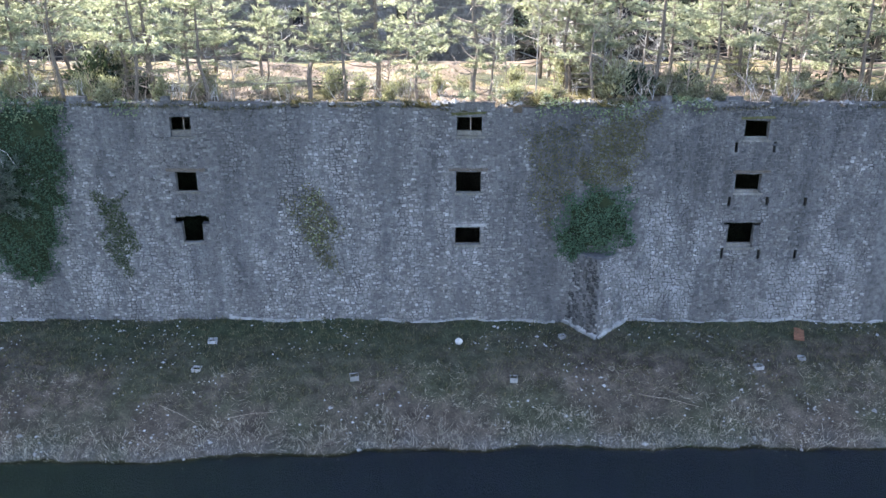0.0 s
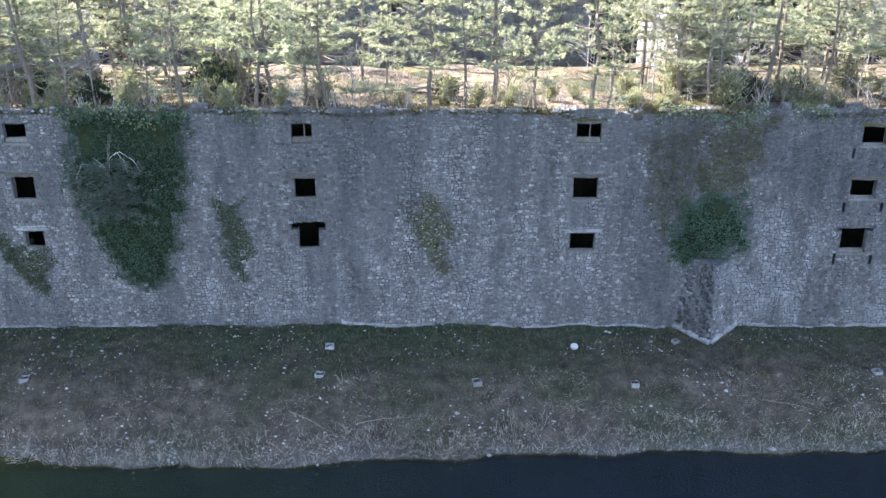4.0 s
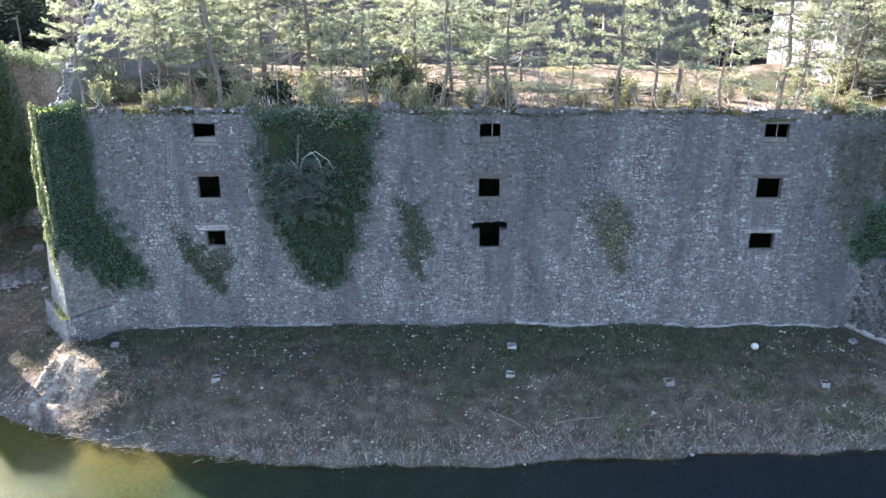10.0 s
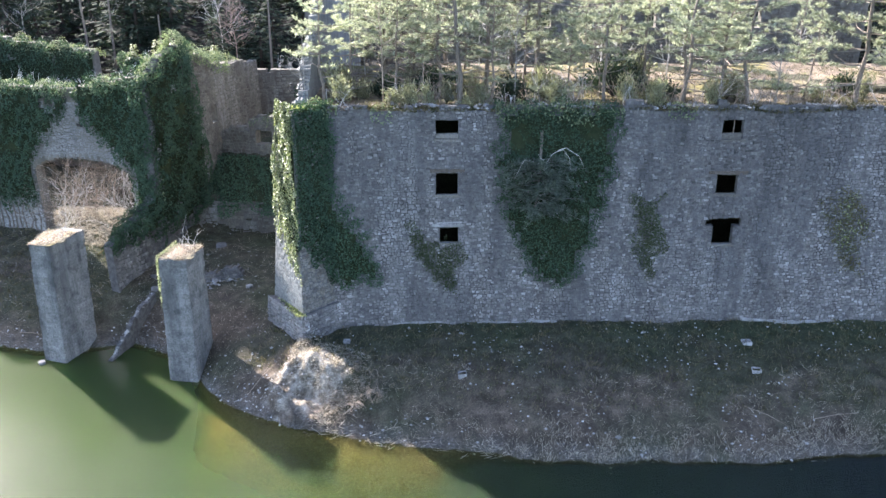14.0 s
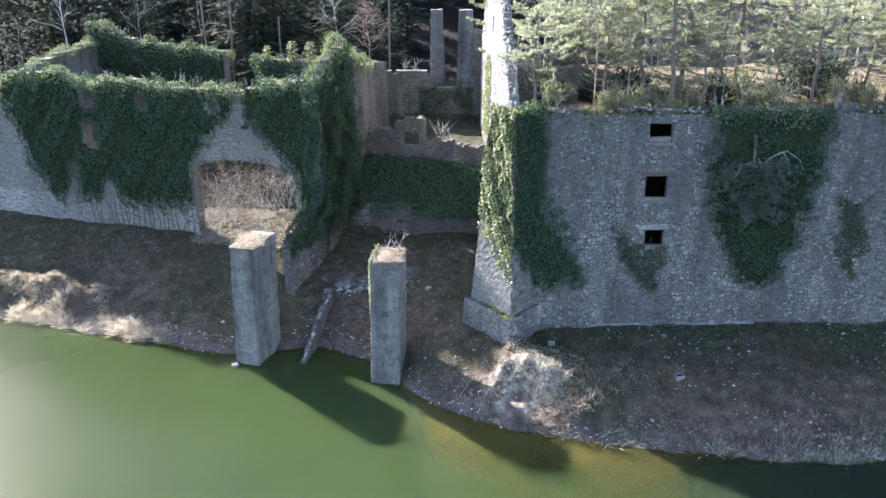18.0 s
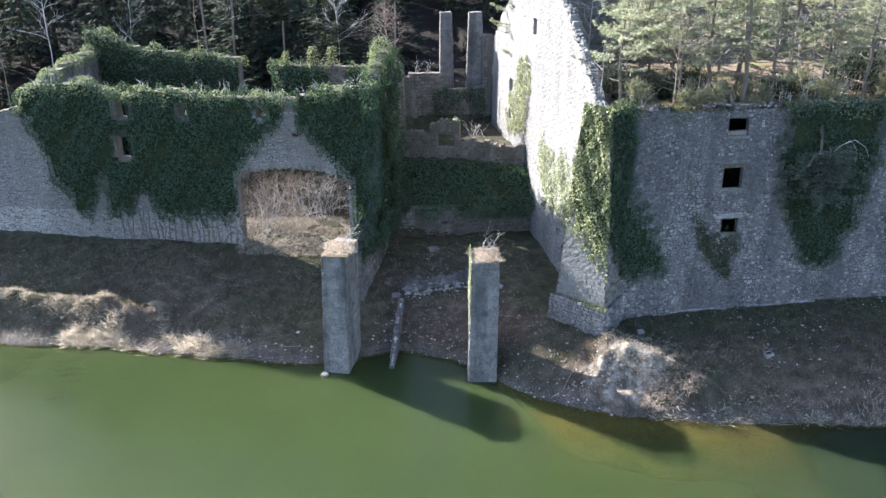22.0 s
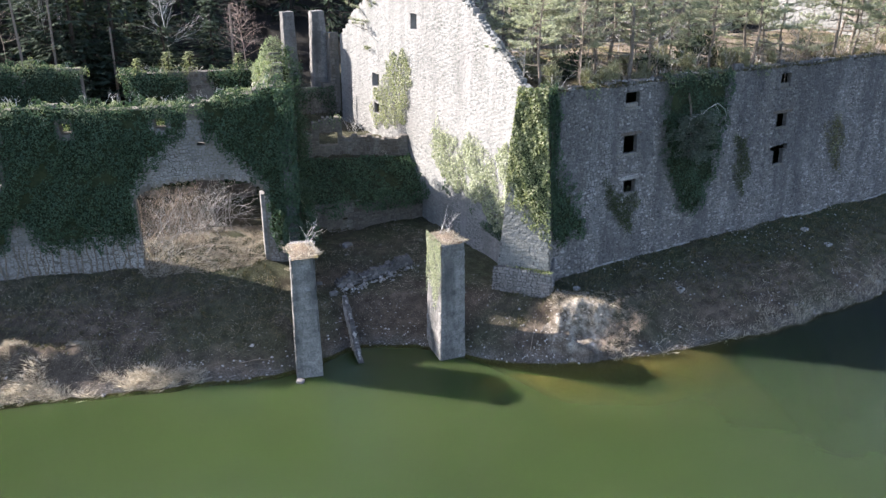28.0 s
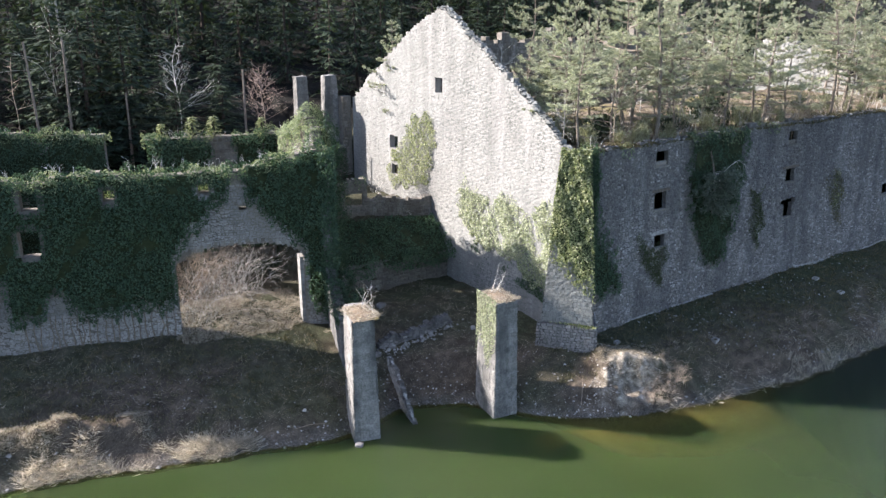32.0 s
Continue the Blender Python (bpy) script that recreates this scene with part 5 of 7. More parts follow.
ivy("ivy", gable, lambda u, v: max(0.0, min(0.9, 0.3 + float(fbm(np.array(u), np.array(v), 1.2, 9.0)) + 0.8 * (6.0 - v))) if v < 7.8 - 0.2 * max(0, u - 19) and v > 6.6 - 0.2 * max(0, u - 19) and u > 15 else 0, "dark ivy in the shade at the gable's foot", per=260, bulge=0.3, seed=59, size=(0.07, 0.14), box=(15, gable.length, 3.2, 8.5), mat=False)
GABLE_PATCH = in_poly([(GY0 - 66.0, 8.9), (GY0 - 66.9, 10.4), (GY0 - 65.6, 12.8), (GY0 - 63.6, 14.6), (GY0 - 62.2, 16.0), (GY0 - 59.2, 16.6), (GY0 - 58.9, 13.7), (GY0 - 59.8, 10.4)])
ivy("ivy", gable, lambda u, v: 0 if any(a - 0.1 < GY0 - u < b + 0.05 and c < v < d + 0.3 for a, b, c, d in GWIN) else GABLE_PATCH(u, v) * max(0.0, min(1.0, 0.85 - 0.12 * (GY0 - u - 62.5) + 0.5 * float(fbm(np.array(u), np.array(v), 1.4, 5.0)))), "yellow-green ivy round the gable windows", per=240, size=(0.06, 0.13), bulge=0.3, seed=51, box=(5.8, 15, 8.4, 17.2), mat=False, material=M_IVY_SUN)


class Face:
    """A leaning plane face for ivy, with the wall's way of naming places."""

    def __init__(self, a0, b0, a1, b1, z0, z1):
        self.a0, self.b0, self.a1, self.b1 = [np.array(p, float) for p in (a0, b0, a1, b1)]
        self.z0, self.z1, self.hi, self.thick = z0, z1, z1, 0.5
        self.length = float(np.hypot(*(self.b0 - self.a0)))
        self.d = (self.b0 - self.a0) / self.length
        self.n = np.array((self.d[1], -self.d[0]))

    def at(self, u, v, w=0.0):
        t, s = (v - self.z0) / (self.z1 - self.z0), u / self.length
        p = (self.a0 + (self.b0 - self.a0) * s) * (1 - t) + (self.a1 + (self.b1 - self.a1) * s) * t - self.n * w
        return (p[0], p[1], v)

    def is_solid(self, u, v):
        return 0 <= u <= self.length and self.z0 <= v <= self.z1


fa = Face(CB[0], CB[1], CT[0], CT[1], 2.6, 15.75)
# the sun face takes the lit leaf copy, the other face plain M_IVY
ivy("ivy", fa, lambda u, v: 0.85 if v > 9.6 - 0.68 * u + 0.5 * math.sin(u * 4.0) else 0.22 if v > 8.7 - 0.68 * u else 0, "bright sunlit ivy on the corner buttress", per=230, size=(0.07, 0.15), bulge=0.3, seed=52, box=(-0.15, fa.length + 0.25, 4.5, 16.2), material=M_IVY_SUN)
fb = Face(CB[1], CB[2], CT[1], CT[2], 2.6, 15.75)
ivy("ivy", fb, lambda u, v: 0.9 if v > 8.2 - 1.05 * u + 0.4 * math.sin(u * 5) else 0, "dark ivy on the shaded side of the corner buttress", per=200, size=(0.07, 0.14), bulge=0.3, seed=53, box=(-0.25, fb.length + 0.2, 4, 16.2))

CP = [(-40.95, 42.95), (-38.15, 39.8), (-36.1, 42.15)]
plinth = prow("buttress_plinth", CP, [(-40.8, 42.95), (-38.2, 39.95), (-36.25, 42.15)], 1.0, 4.35, "projecting rough plinth of the corner buttress", 4)
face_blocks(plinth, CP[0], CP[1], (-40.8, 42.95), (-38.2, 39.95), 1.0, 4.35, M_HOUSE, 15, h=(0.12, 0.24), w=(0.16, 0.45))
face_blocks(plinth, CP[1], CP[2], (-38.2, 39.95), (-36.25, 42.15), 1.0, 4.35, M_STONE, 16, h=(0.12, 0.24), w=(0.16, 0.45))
ivy("ivy", spur, lambda u, v: 1 if 2.5 < u < 6.4 and v > 5.6 + 0.35 * (u - 2) and v < spur_top(u) + 0.3 else 0, "ivy hanging behind the slanting corner wall", per=90, bulge=0.5, seed=62, box=(2, 6.6, 5, 17), back=True, mat=False)
for k, (x0, x1, wd) in enumerate(((-27.4, -20.4, 0.6), (-38.3, -36.0, 0.4), (5.0, 11.0, 0.5), (-18.0, -16.4, 0.3), (12.4, 14.6, 0.3), (-34.2, -33.0, 0.25))):
    ivy_cushion(front, x0 - FX0, x1 - FX0, "ivy and creepers spilling over the wall's crest", seed=80 + k, wide=wd, high=0.5, per=200)
ivy("ivy", side, lambda u, v: 1 if v > side_top(u) - 4.5 + 0.6 * math.sin(u * 2) and v < side_top(u) + 0.3 else 0, "sunlit ivy on the inner face of the side wall", per=90, bulge=0.5, seed=63, box=(5.5, side.length, 10, 17.5), back=True, mat=False, material=M_IVY_TOP)
e0, e1 = spur.at(4.72, 8, 0.0)[:2], spur.at(4.72, 8, 0.62)[:2]
for p, q, nm in ((e0, e1, 64), (e1, e0, 65)):
    fe = Face(p, q, p, q, 7.0, 15.6)
    ivy("ivy", fe, lambda u, v: 1, "ivy hiding the broken end of the corner wall", per=130, bulge=0.8, seed=nm, box=(-0.3, fe.length + 0.3, 7.0, 15.6), mat=False)
bank = Face((-49.0, 57.1), (-38.4, 56.3), (-49.0, 63.0), (-38.4, 59.3), 4.8, 7.9)
ivy("ivy_bank", bank, lambda u, v: 1 if v > 5.0 + 0.3 * math.sin(u * 2) else 0, "dark ivy bank between the courtyard walls", per=240, size=(0.08, 0.15), bulge=1.3, seed=54, box=(0, bank.length, 4.8, 8.1))

for w, lo, hi, u0, u1, sd in ((back, 6.8, 11.6, 4.6, 9.6, 71), (low, 4.4, 6.2, 6.5, 10.7, 72)):
    ivy("ivy", w, lambda u, v: max(0.0, min(1.0, 0.7 + 0.8 * float(fbm(np.array(u), np.array(v), 1.1, 3.0)))), "dark ivy hanging on the shaded courtyard wall", per=130, size=(0.08, 0.16), bulge=0.35, seed=sd, box=(u0, u1, lo, hi), mat=False)
ivy_cushion(upper, 3.5, 5.8, "green growth on the broken window wall", seed=73, wide=0.2, high=0.35, per=200)

# ---- trees ----


def pine(seed, h, spread, dense=1.0, lean=0.0, first=0.2):
    """A young Scots pine: thin bent trunk, level plates of boughs, brushes of needles along them."""
    r = random.Random(seed)
    root = thing("pine_tree", (0, 0, 0), "slim Scots pine with airy layers of grey-green needles", "tree", "terrace pines")
    bend = [(0.0, 0.0)]
    steps = 8
    for k in range(steps):
        bend.append((bend[-1][0] + r.gauss(lean, 0.09) * h / steps, bend[-1][1] + r.gauss(0, 0.08) * h / steps))
    path = [(bend[k][0], bend[k][1], h * k / steps) for k in range(steps + 1)]
    mesh_ob("trunk", *tube(path, 0.011 * h + 0.02, 0.012, 6), M_BARK, root)

    def trunk_at(z):
        t = max(0, min(0.999, z / h)) * steps
        k = int(t)
        a, b = Vector(path[k]), Vector(path[k + 1])
        return a + (b - a) * (t - k)

    limbs, vs, fs = [], [], []

    def tuft(c, out, count, size):
        for _ in range(count):
            dv = (out * 0.75 + Vector((r.gauss(0, 0.5), r.gauss(0, 0.5), r.gauss(0.3, 0.4)))).normalized()
            sd = dv.cross(Vector((r.gauss(0, 1), r.gauss(0, 1), r.gauss(0, 1)))).normalized()
            i0 = len(vs)
            vs.extend(blade_quad(c + dv * r.uniform(-0.06, 0.04), dv, sd, size * r.uniform(0.6, 1.3), r.uniform(0.018, 0.042)))
            fs.append([i0, i0 + 1, i0 + 2, i0 + 3])

    lee = r.uniform(0, 6.28)
    z = h * first * 0.5
    while z < h * 0.97:
        t = max(0.0, (z / h - first) / (1 - first))
        reach = spread * (0.7 + 0.5 * math.sin(3.1 * min(1, t + 0.2))) * (1.05 - t) ** 0.6
        q0 = r.uniform(0, 6.28)
        for k in range(r.choice((2, 3, 4, 4, 5))):
            q = q0 + k * 6.28 / 4 + r.uniform(-0.5, 0.5)
            L = reach * r.uniform(0.4, 1.25) * (1 + 0.3 * math.cos(q - lee))
            bare = z < h * first or (t < 0.2 and r.random() < 0.4)
            rise = r.uniform(-0.22, 0.1) + 0.7 * t * t
            d = Vector((math.cos(q), math.sin(q), rise)).normalized()
            side = Vector((-d.y, d.x, 0)).normalized()
            a, sway, up = trunk_at(z), r.gauss(0, 0.12), r.uniform(0.08, 0.3)
            bough = lambda s: a + d * L * s + side * sway * L * s * s + Vector((0, 0, up * L * s * s * s))
            limbs.append(tube([bough(s) for s in (0, 0.3, 0.6, 0.85, 1.0)], 0.012 + 0.011 * L, 0.005, 3))
            if bare:
                if r.random() < 0.5:
                    limbs.append(tube([bough(0.5), bough(0.8) + side * 0.25 * L], 0.008, 0.003, 3))
                continue
            m = max(3, int(L * 5.4 * dense))
            for i in range(m):
                s = 0.25 + 0.75 * (i + r.random()) / m
                w = (0.42 * L * (1.08 - s) + 0.12) * r.choice((-1, 1)) * r.uniform(0.25, 1.0)
                p, out = bough(s), (d + side * (0.9 if w > 0 else -0.9)).normalized()
                tip = p + out * abs(w) + Vector((0, 0, 0.12 * abs(w)))
                limbs.append(tube([p, tip], 0.005, 0.002, 3))
                for j in range(1 + int(abs(w) * 5)):
                    c = p + (tip - p) * (1 - j * 0.27 * r.uniform(0.7, 1.2)) + Vector((0, 0, r.gauss(0.02, 0.03)))
                    tuft(c, out, 17, 0.24)
            tuft(bough(1.0), d, 12, 0.24)
        z += r.uniform(0.34, 0.8) * (h / 9) ** 0.5
    tuft(trunk_at(h * 0.99), Vector((0, 0, 1)), 16, 0.3)
    mesh_ob("branchwork", *join(limbs), M_BARK, root)["kind"] = "stuff"
    mesh_ob("crown", vs, fs, M_PINE, root)
    return root


def spruce(seed, h, spread, needles=None):
    """A forest spruce with drooping boughs from low on the stem."""
    r = random.Random(seed)
    root = thing("spruce_tree", (0, 0, 0), "tall dark forest spruce on the shaded slope", "tree", "forest spruces")
    mesh_ob("trunk", *tube([(0, 0, -0.5), (0.05, 0, h * 0.5), (0, 0.03, h)], 0.010 * h + 0.04, 0.02, 5), M_BARK_DARK, root)
    vs, fs, limbs = [], [], []
    z = h * 0.06
    while z < h:
        t = z / h
        for k in range(5):
            q = r.uniform(0, 6.28)
            L = spread * (1.03 - t) ** 0.8 * r.uniform(0.55, 1.1)
            if t < 0.12 and r.random() < 0.35:
                continue
            d = Vector((math.cos(q), math.sin(q), -0.3 + 0.45 * t))
            if k == 0:
                limbs.append(tube([(0, 0, z), (d.x * L, d.y * L, z + d.z * L)], 0.03, 0.008, 3))
            side = Vector((-d.y, d.x, 0))
            for i in range(max(4, int(L * 4.2))):
                s = r.uniform(0.08, 1)
                c = Vector((d.x * L * s, d.y * L * s, z + d.z * L * s)) + side * r.uniform(-0.45, 0.45) * (1.1 - s)
                dv = Vector((d.x + r.gauss(0, 0.5), d.y + r.gauss(0, 0.5), -0.55 + r.gauss(0, 0.3))).normalized()
                sd = dv.cross(Vector((r.gauss(0, 0.4), r.gauss(0, 0.4), 1))).normalized()
                i0 = len(vs)
                vs += blade_quad(c, dv, sd, r.uniform(0.6, 1.2), r.uniform(0.15, 0.32))
                fs.append([i0, i0 + 1, i0 + 2, i0 + 3])
        z += 0.62
    mesh_ob("branchwork", *join(limbs), M_BARK_DARK, root)["kind"] = "stuff"
    mesh_ob("crown", vs, fs, needles or M_SPRUCE, root)
    return root


def branches(r, p, d, L, rad, level, out, spread=0.6, sides=3, droop=0.0):
    """Recursive bare branches."""
    pts = [p]
    dd = d.copy()
    for k in range(4):
        dd = (dd + Vector((r.gauss(0, 0.16), r.gauss(0, 0.16), r.gauss(0, 0.1) - droop))).normalized()
        pts.append(pts[-1] + dd * L / 4)
    out.append(tube(pts, rad, rad * 0.45, sides))
    if level:
        for k in range(r.choice((2, 3, 4))):
            i = r.choice((1, 2, 3, 4))
            nd = (dd + Vector((r.gauss(0, spread), r.gauss(0, spread), r.gauss(0.1, spread * 0.6)))).normalized()
            branches(r, pts[i], nd, L * r.uniform(0.45, 0.75), rad * 0.5, level - 1, out, spread, sides, droop)


def shrub(name, at, seed, h, stems, label, material, rad=0.02, level=2, spread=0.6, lean=(0, 0), droop=0.0, category="shrub", wide=0.3):
    r = random.Random(seed)
    root = thing(name, at, label, category)
    for _ in range(stems):
        out = []
        d = Vector((r.gauss(lean[0], 0.35), r.gauss(lean[1], 0.35), 1)).normalized()
        branches(r, Vector((r.gauss(0, wide), r.gauss(0, wide), -0.05)), d, h * r.uniform(0.5, 0.8), rad, level, out, spread, 3, droop)
        o = mesh_ob("stem", *join(out), material, root)
        if level > 1:
            o["kind"] = "stuff"
    return root


def place(models, spots, r, scale=(0.85, 1.2)):
    for k, (x, y, z) in enumerate(spots):
        s = r.uniform(*scale)
        m = models[k % len(models)]
        o = copy_thing(m, Matrix.Translation((x, y, z - 0.05)) @ pose(0, 0, 0, r.uniform(-2, 2), r.uniform(-2, 2), r.uniform(0, 360)))
        o.scale = (s, s, s * r.uniform(0.95, 1.1))


pines = [pine(101, 9.5, 2.6), pine(102, 8.2, 2.3, 1.0, 0.03), pine(103, 10.5, 2.5, 0.9, -0.02, 0.28), pine(104, 7.0, 2.1, 1.0, 0, 0.15), pine(105, 11.0, 2.9, 0.9, 0.02, 0.3), pine(106, 5.5, 1.8, 1.1, 0.0, 0.1)]
FRONT_ROW = [(-36.9, 43.9), (-33.0, 44.7), (-29.3, 43.9), (-27.6, 43.9), (-24.7, 46.6), (-23.3, 44.8), (-18.4, 46.6), (-17.0, 43.8), (-16.4, 45.2), (-14.5, 45.3), (-13.1, 44.3), (-9.8, 44.6), (-7.3, 43.7), (-5.3, 43.4), (-3.7, 44.8), (-1.45, 43.9), (1.6, 43.3), (2.5, 43.3), (6.2, 51.1), (8.4, 44.2), (12.3, 46.3), (15.9, 50.4), (19.4, 46.3), (21.2, 44.1), (-30.4, 46.2), (-35.5, 46.5), (24, 46), (28, 44.5), (7.2, 46.4), (9.9, 47.4), (-21.2, 44.2), (-14.6, 51.3)]
spots = [(x, y) for x, y in FRONT_ROW]
rp = random.Random(55)
while len(spots) < 64:
    x, y = rp.uniform(-37, 40), rp.uniform(45.5, 57.8)
    if -15 < x < 5.5 and 45 < y < 58 and rp.random() < 0.85:
        continue
    if abs(x - 8.6) < 1.0 or min(math.hypot(x - a, y - b) for a, b in spots) < 1.7:
        continue
    spots.append((x, y))
place(pines, [(x, y, float(terrace_z(x, y))) for x, y in spots], rp, (0.8, 1.25))
spots = []
while len(spots) < 20:
    x, y = rp.uniform(-37, 55), rp.uniform(62, 78)
    if abs(y - 70) < 1.2 and x < 8:
        continue
    if min([9] + [math.hypot(x - a, y - b) for a, b in spots]) > 2.2:
        spots.append((x, y))
place(pines, [(x, y, float(height(x, y))) for x, y in spots], rp, (0.85, 1.15))
for k, m in enumerate(pines):
    x, y = ((-34.0, 48.5), (-25.5, 47.5), (13.5, 48), (-20.5, 49.0), (26, 49), (-31, 50.5))[k]
    m.matrix_basis = Matrix.Translation((x, y, float(terrace_z(x, y)) - 0.05))

spruces = [spruce(201, 20, 3.6), spruce(202, 24, 4.0), spruce(203, 17, 3.2)]
spots = []
while len(spots) < 222:
    x = rp.uniform(-135, 90)
    y = 79 + 62 * rp.random() ** 1.55 + (3 if x > -38 else 0)
    if min([9] + [math.hypot(x - a, y - b) for a, b in spots]) > 2.1:
        spots.append((x, y))
for k, (x, y) in enumerate(spots):
    z, m = float(height(x, y)), spruces[k % 3]
    full = (20, 24, 17)[k % 3]
    s = min(rp.uniform(0.8, 1.15), ((17.3 if -64 < x < -38 else 21) + 0.62 * (y - 80) - z) / full)
    o = copy_thing(m, Matrix.Translation((x, y, z - 0.1)) @ pose(0, 0, 0, rp.uniform(-2, 2), rp.uniform(-2, 2), rp.uniform(0, 360)))
    o.scale = (max(s, 0.95), max(s, 0.95), s)
spots = []
while len(spots) < 60:
    x, y = rp.uniform(-120, 40), rp.uniform(105, 190)
    if min([9] + [math.hypot(x - a, y - b) for a, b in spots]) > 3.0:
        spots.append((x, y))
for k, (x, y) in enumerate(spots):
    z = float(height(x, y))
    t = min(1.5, (19 + 0.62 * (y - 80) - z) / (20, 24, 17)[k % 3])
    o = copy_thing(spruces[k % 3], Matrix.Translation((x, y, z - 0.1)) @ pose(0, 0, 0, 0, 0, rp.uniform(0, 360)))
    o.scale = (1.3, 1.3, max(0.6, t))
for x, y, top, wide in ((-57.2, 80.6, 24.5, 1.1), (-58.9, 82.2, 25.5, 1.1), (-60.6, 80.3, 24.5, 1.1), (-62.4, 82.2, 25.5, 1.1)):
    z = float(height(x, y))
    o = copy_thing(spruces[1], Matrix.Translation((x, y, z - 0.1)))
    o.scale = (wide, wide, (top - z) / 24)
o = copy_thing(spruces[2], Matrix.Translation((23.9, 48.2, float(terrace_z(23.9, 48.2)))))
o.scale = (0.5, 0.5, 0.5)
tagged(o, "small dark spruce among the terrace pines", "tree", "terrace spruce")
for k, m in enumerate(spruces):
    x, y = ((-56, 100), (-68, 106), (-47, 98))[k]
    m.matrix_basis = Matrix.Translation((x, y, float(height(x, y)) - 0.1))

# ---- low evergreens on the terrace ----


def bush(seed, w, h, material):
    """A rounded, broken evergreen bush of small leaf sprays round a few stems."""
    r = random.Random(seed)
    root = thing("evergreen_bush", (0, 0, 0), "low dark evergreen bush among the pines", "bush", "terrace bushes")
    stems, vs, fs = [], [], []
    for _ in range(26):
        q, e = r.uniform(0, 6.28), r.uniform(0.15, 1.4)
        L = r.uniform(0.6, 1.05)
        tip = Vector((math.cos(q) * math.cos(e) * w * L, math.sin(q) * math.cos(e) * w * L, math.sin(e) * h * L + 0.1))
        stems.append(tube([(0, 0, 0), tip * 0.5 + Vector((0, 0, 0.1)), tip], 0.02, 0.006, 3))
        for _ in range(46):
            c = tip * r.uniform(0.45, 1.02) + Vector((r.gauss(0, 0.16), r.gauss(0, 0.16), r.gauss(0, 0.13)))
            dv = (tip.normalized() + Vector((r.gauss(0, 0.6), r.gauss(0, 0.6), r.gauss(0.2, 0.5)))).normalized()
            sd = dv.cross(Vector((r.gauss(0, 1), r.gauss(0, 1), r.gauss(0, 1)))).normalized()
            i0 = len(vs)
            vs += blade_quad(c, dv, sd, r.uniform(0.12, 0.3), r.uniform(0.05, 0.1))
            fs.append([i0, i0 + 1, i0 + 2, i0 + 3])
    mesh_ob("branchwork", *join(stems), M_BARK_DARK, root)["kind"] = "stuff"
    mesh_ob("foliage", vs, fs, material, root)
    return root


bushes = [bush(601, 1.2, 1.5, M_SPRUCE), bush(602, 0.9, 1.9, M_PINE_YOUNG)]
BUSHES = [(-26.3, 45.2, 1.2), (-24.6, 45.9, 1.0), (-20.2, 46.6, 1.7), (-18.9, 47.2, 1.4), (-33.4, 46.2, 1.0), (-36.4, 46.4, 1.1), (-17.4, 46.4, 0.9), (9.6, 44.2, 1.1), (11.0, 46.0, 1.2), (7.4, 48.0, 1.3), (14.4, 47.0, 1.0), (18.0, 48.5, 1.2), (-6.4, 47.2, 0.9), (4.2, 46.8, 0.8), (-30.6, 48.0, 1.2)]
for k, (x, y, s) in enumerate(BUSHES):
    o = bushes[k % 2] if k < 2 else copy_thing(bushes[k % 2], Matrix.Identity(4))
    o.location = (x, y, float(terrace_z(x, y)) - 0.05)
    o.rotation_euler = (0, 0, k * 1.9)
    o.scale = (s, s, s)
for k, (x, y) in enumerate(((8.7, 47.6), (9.6, 48.4), (7.5, 46.8))):
    o = copy_thing(pines[3 + 2 * (k % 2)], Matrix.Translation((x, y, float(terrace_z(x, y)) - 0.05)))
    o.rotation_euler = (0, 0, k * 2.2)

rb2 = random.Random(612)
for k in range(56):
    x, y = rb2.uniform(-37, 25), rb2.uniform(43.2, 46.5)
    o = copy_thing(bushes[1], Matrix.Translation((x, y, float(terrace_z(x, y)) - 0.05)))
    o.rotation_euler, o.scale = (0, 0, k * 1.3), (rb2.uniform(0.45, 0.8), rb2.uniform(0.45, 0.8), rb2.uniform(0.35, 0.9))
    tagged(o, "young grey-green pine bush on the wall's crest", "bush", "crest bushes")

# ---- shrubs and brambles ----
for k, (x, y, h) in enumerate(((-59.4, 57.4, 5.6), (-58.0, 58.2, 5.0), (-60.0, 59.6, 6.0), (-55.6, 59.4, 3.8), (-57.5, 61.5, 5.0), (-56.8, 57.6, 4.4), (-54.6, 61.0, 4.6), (-60.2, 57.2, 5.2))):
    shrub("bramble_thicket", (x, y, float(height(x, y))), 300 + k, h, 19, "tangled leafless brown thicket growing in the arch", M_TWIG_PALE if k % 3 == 0 else M_TWIG, 0.017, 2, 0.8, (-0.2 if k % 2 else 0.2, -0.1), 0.06, wide=0.7)
for k, (p, h) in enumerate((((-45.5, 42.3, 7.6), 1.9), ((-44.7, 42.2, 7.6), 1.6), ((-53.1, 44.6, 7.6), 2.2), ((-52.95, 43.6, 7.55), 0.9))):
    shrub("dry_sapling", p, 330 + k, h, 3, "leafless sapling rooted on the pillar's top", M_TWIG_PALE, 0.018, 1, 0.5, wide=0.12)
for k, (x, y, h) in enumerate(((-36.6, 36.1, 0.8), (-35.4, 36.3, 1.3), (-34.4, 36.6, 1.1), (-35.6, 35.7, 1.0), (-34.7, 36.2, 1.1), (-33.9, 36.5, 0.9), (-37.3, 35.6, 0.7), (-35.2, 36.9, 0.8))):
    shrub("bramble_thicket", (x, y, float(height(x, y))), 350 + k, h, 18, "low dark tangled bramble beside the sunlit mound", M_BARK if k % 2 else M_TWIG, 0.014, 2, 0.9, (-0.1, -0.3), 0.14, wide=0.45)
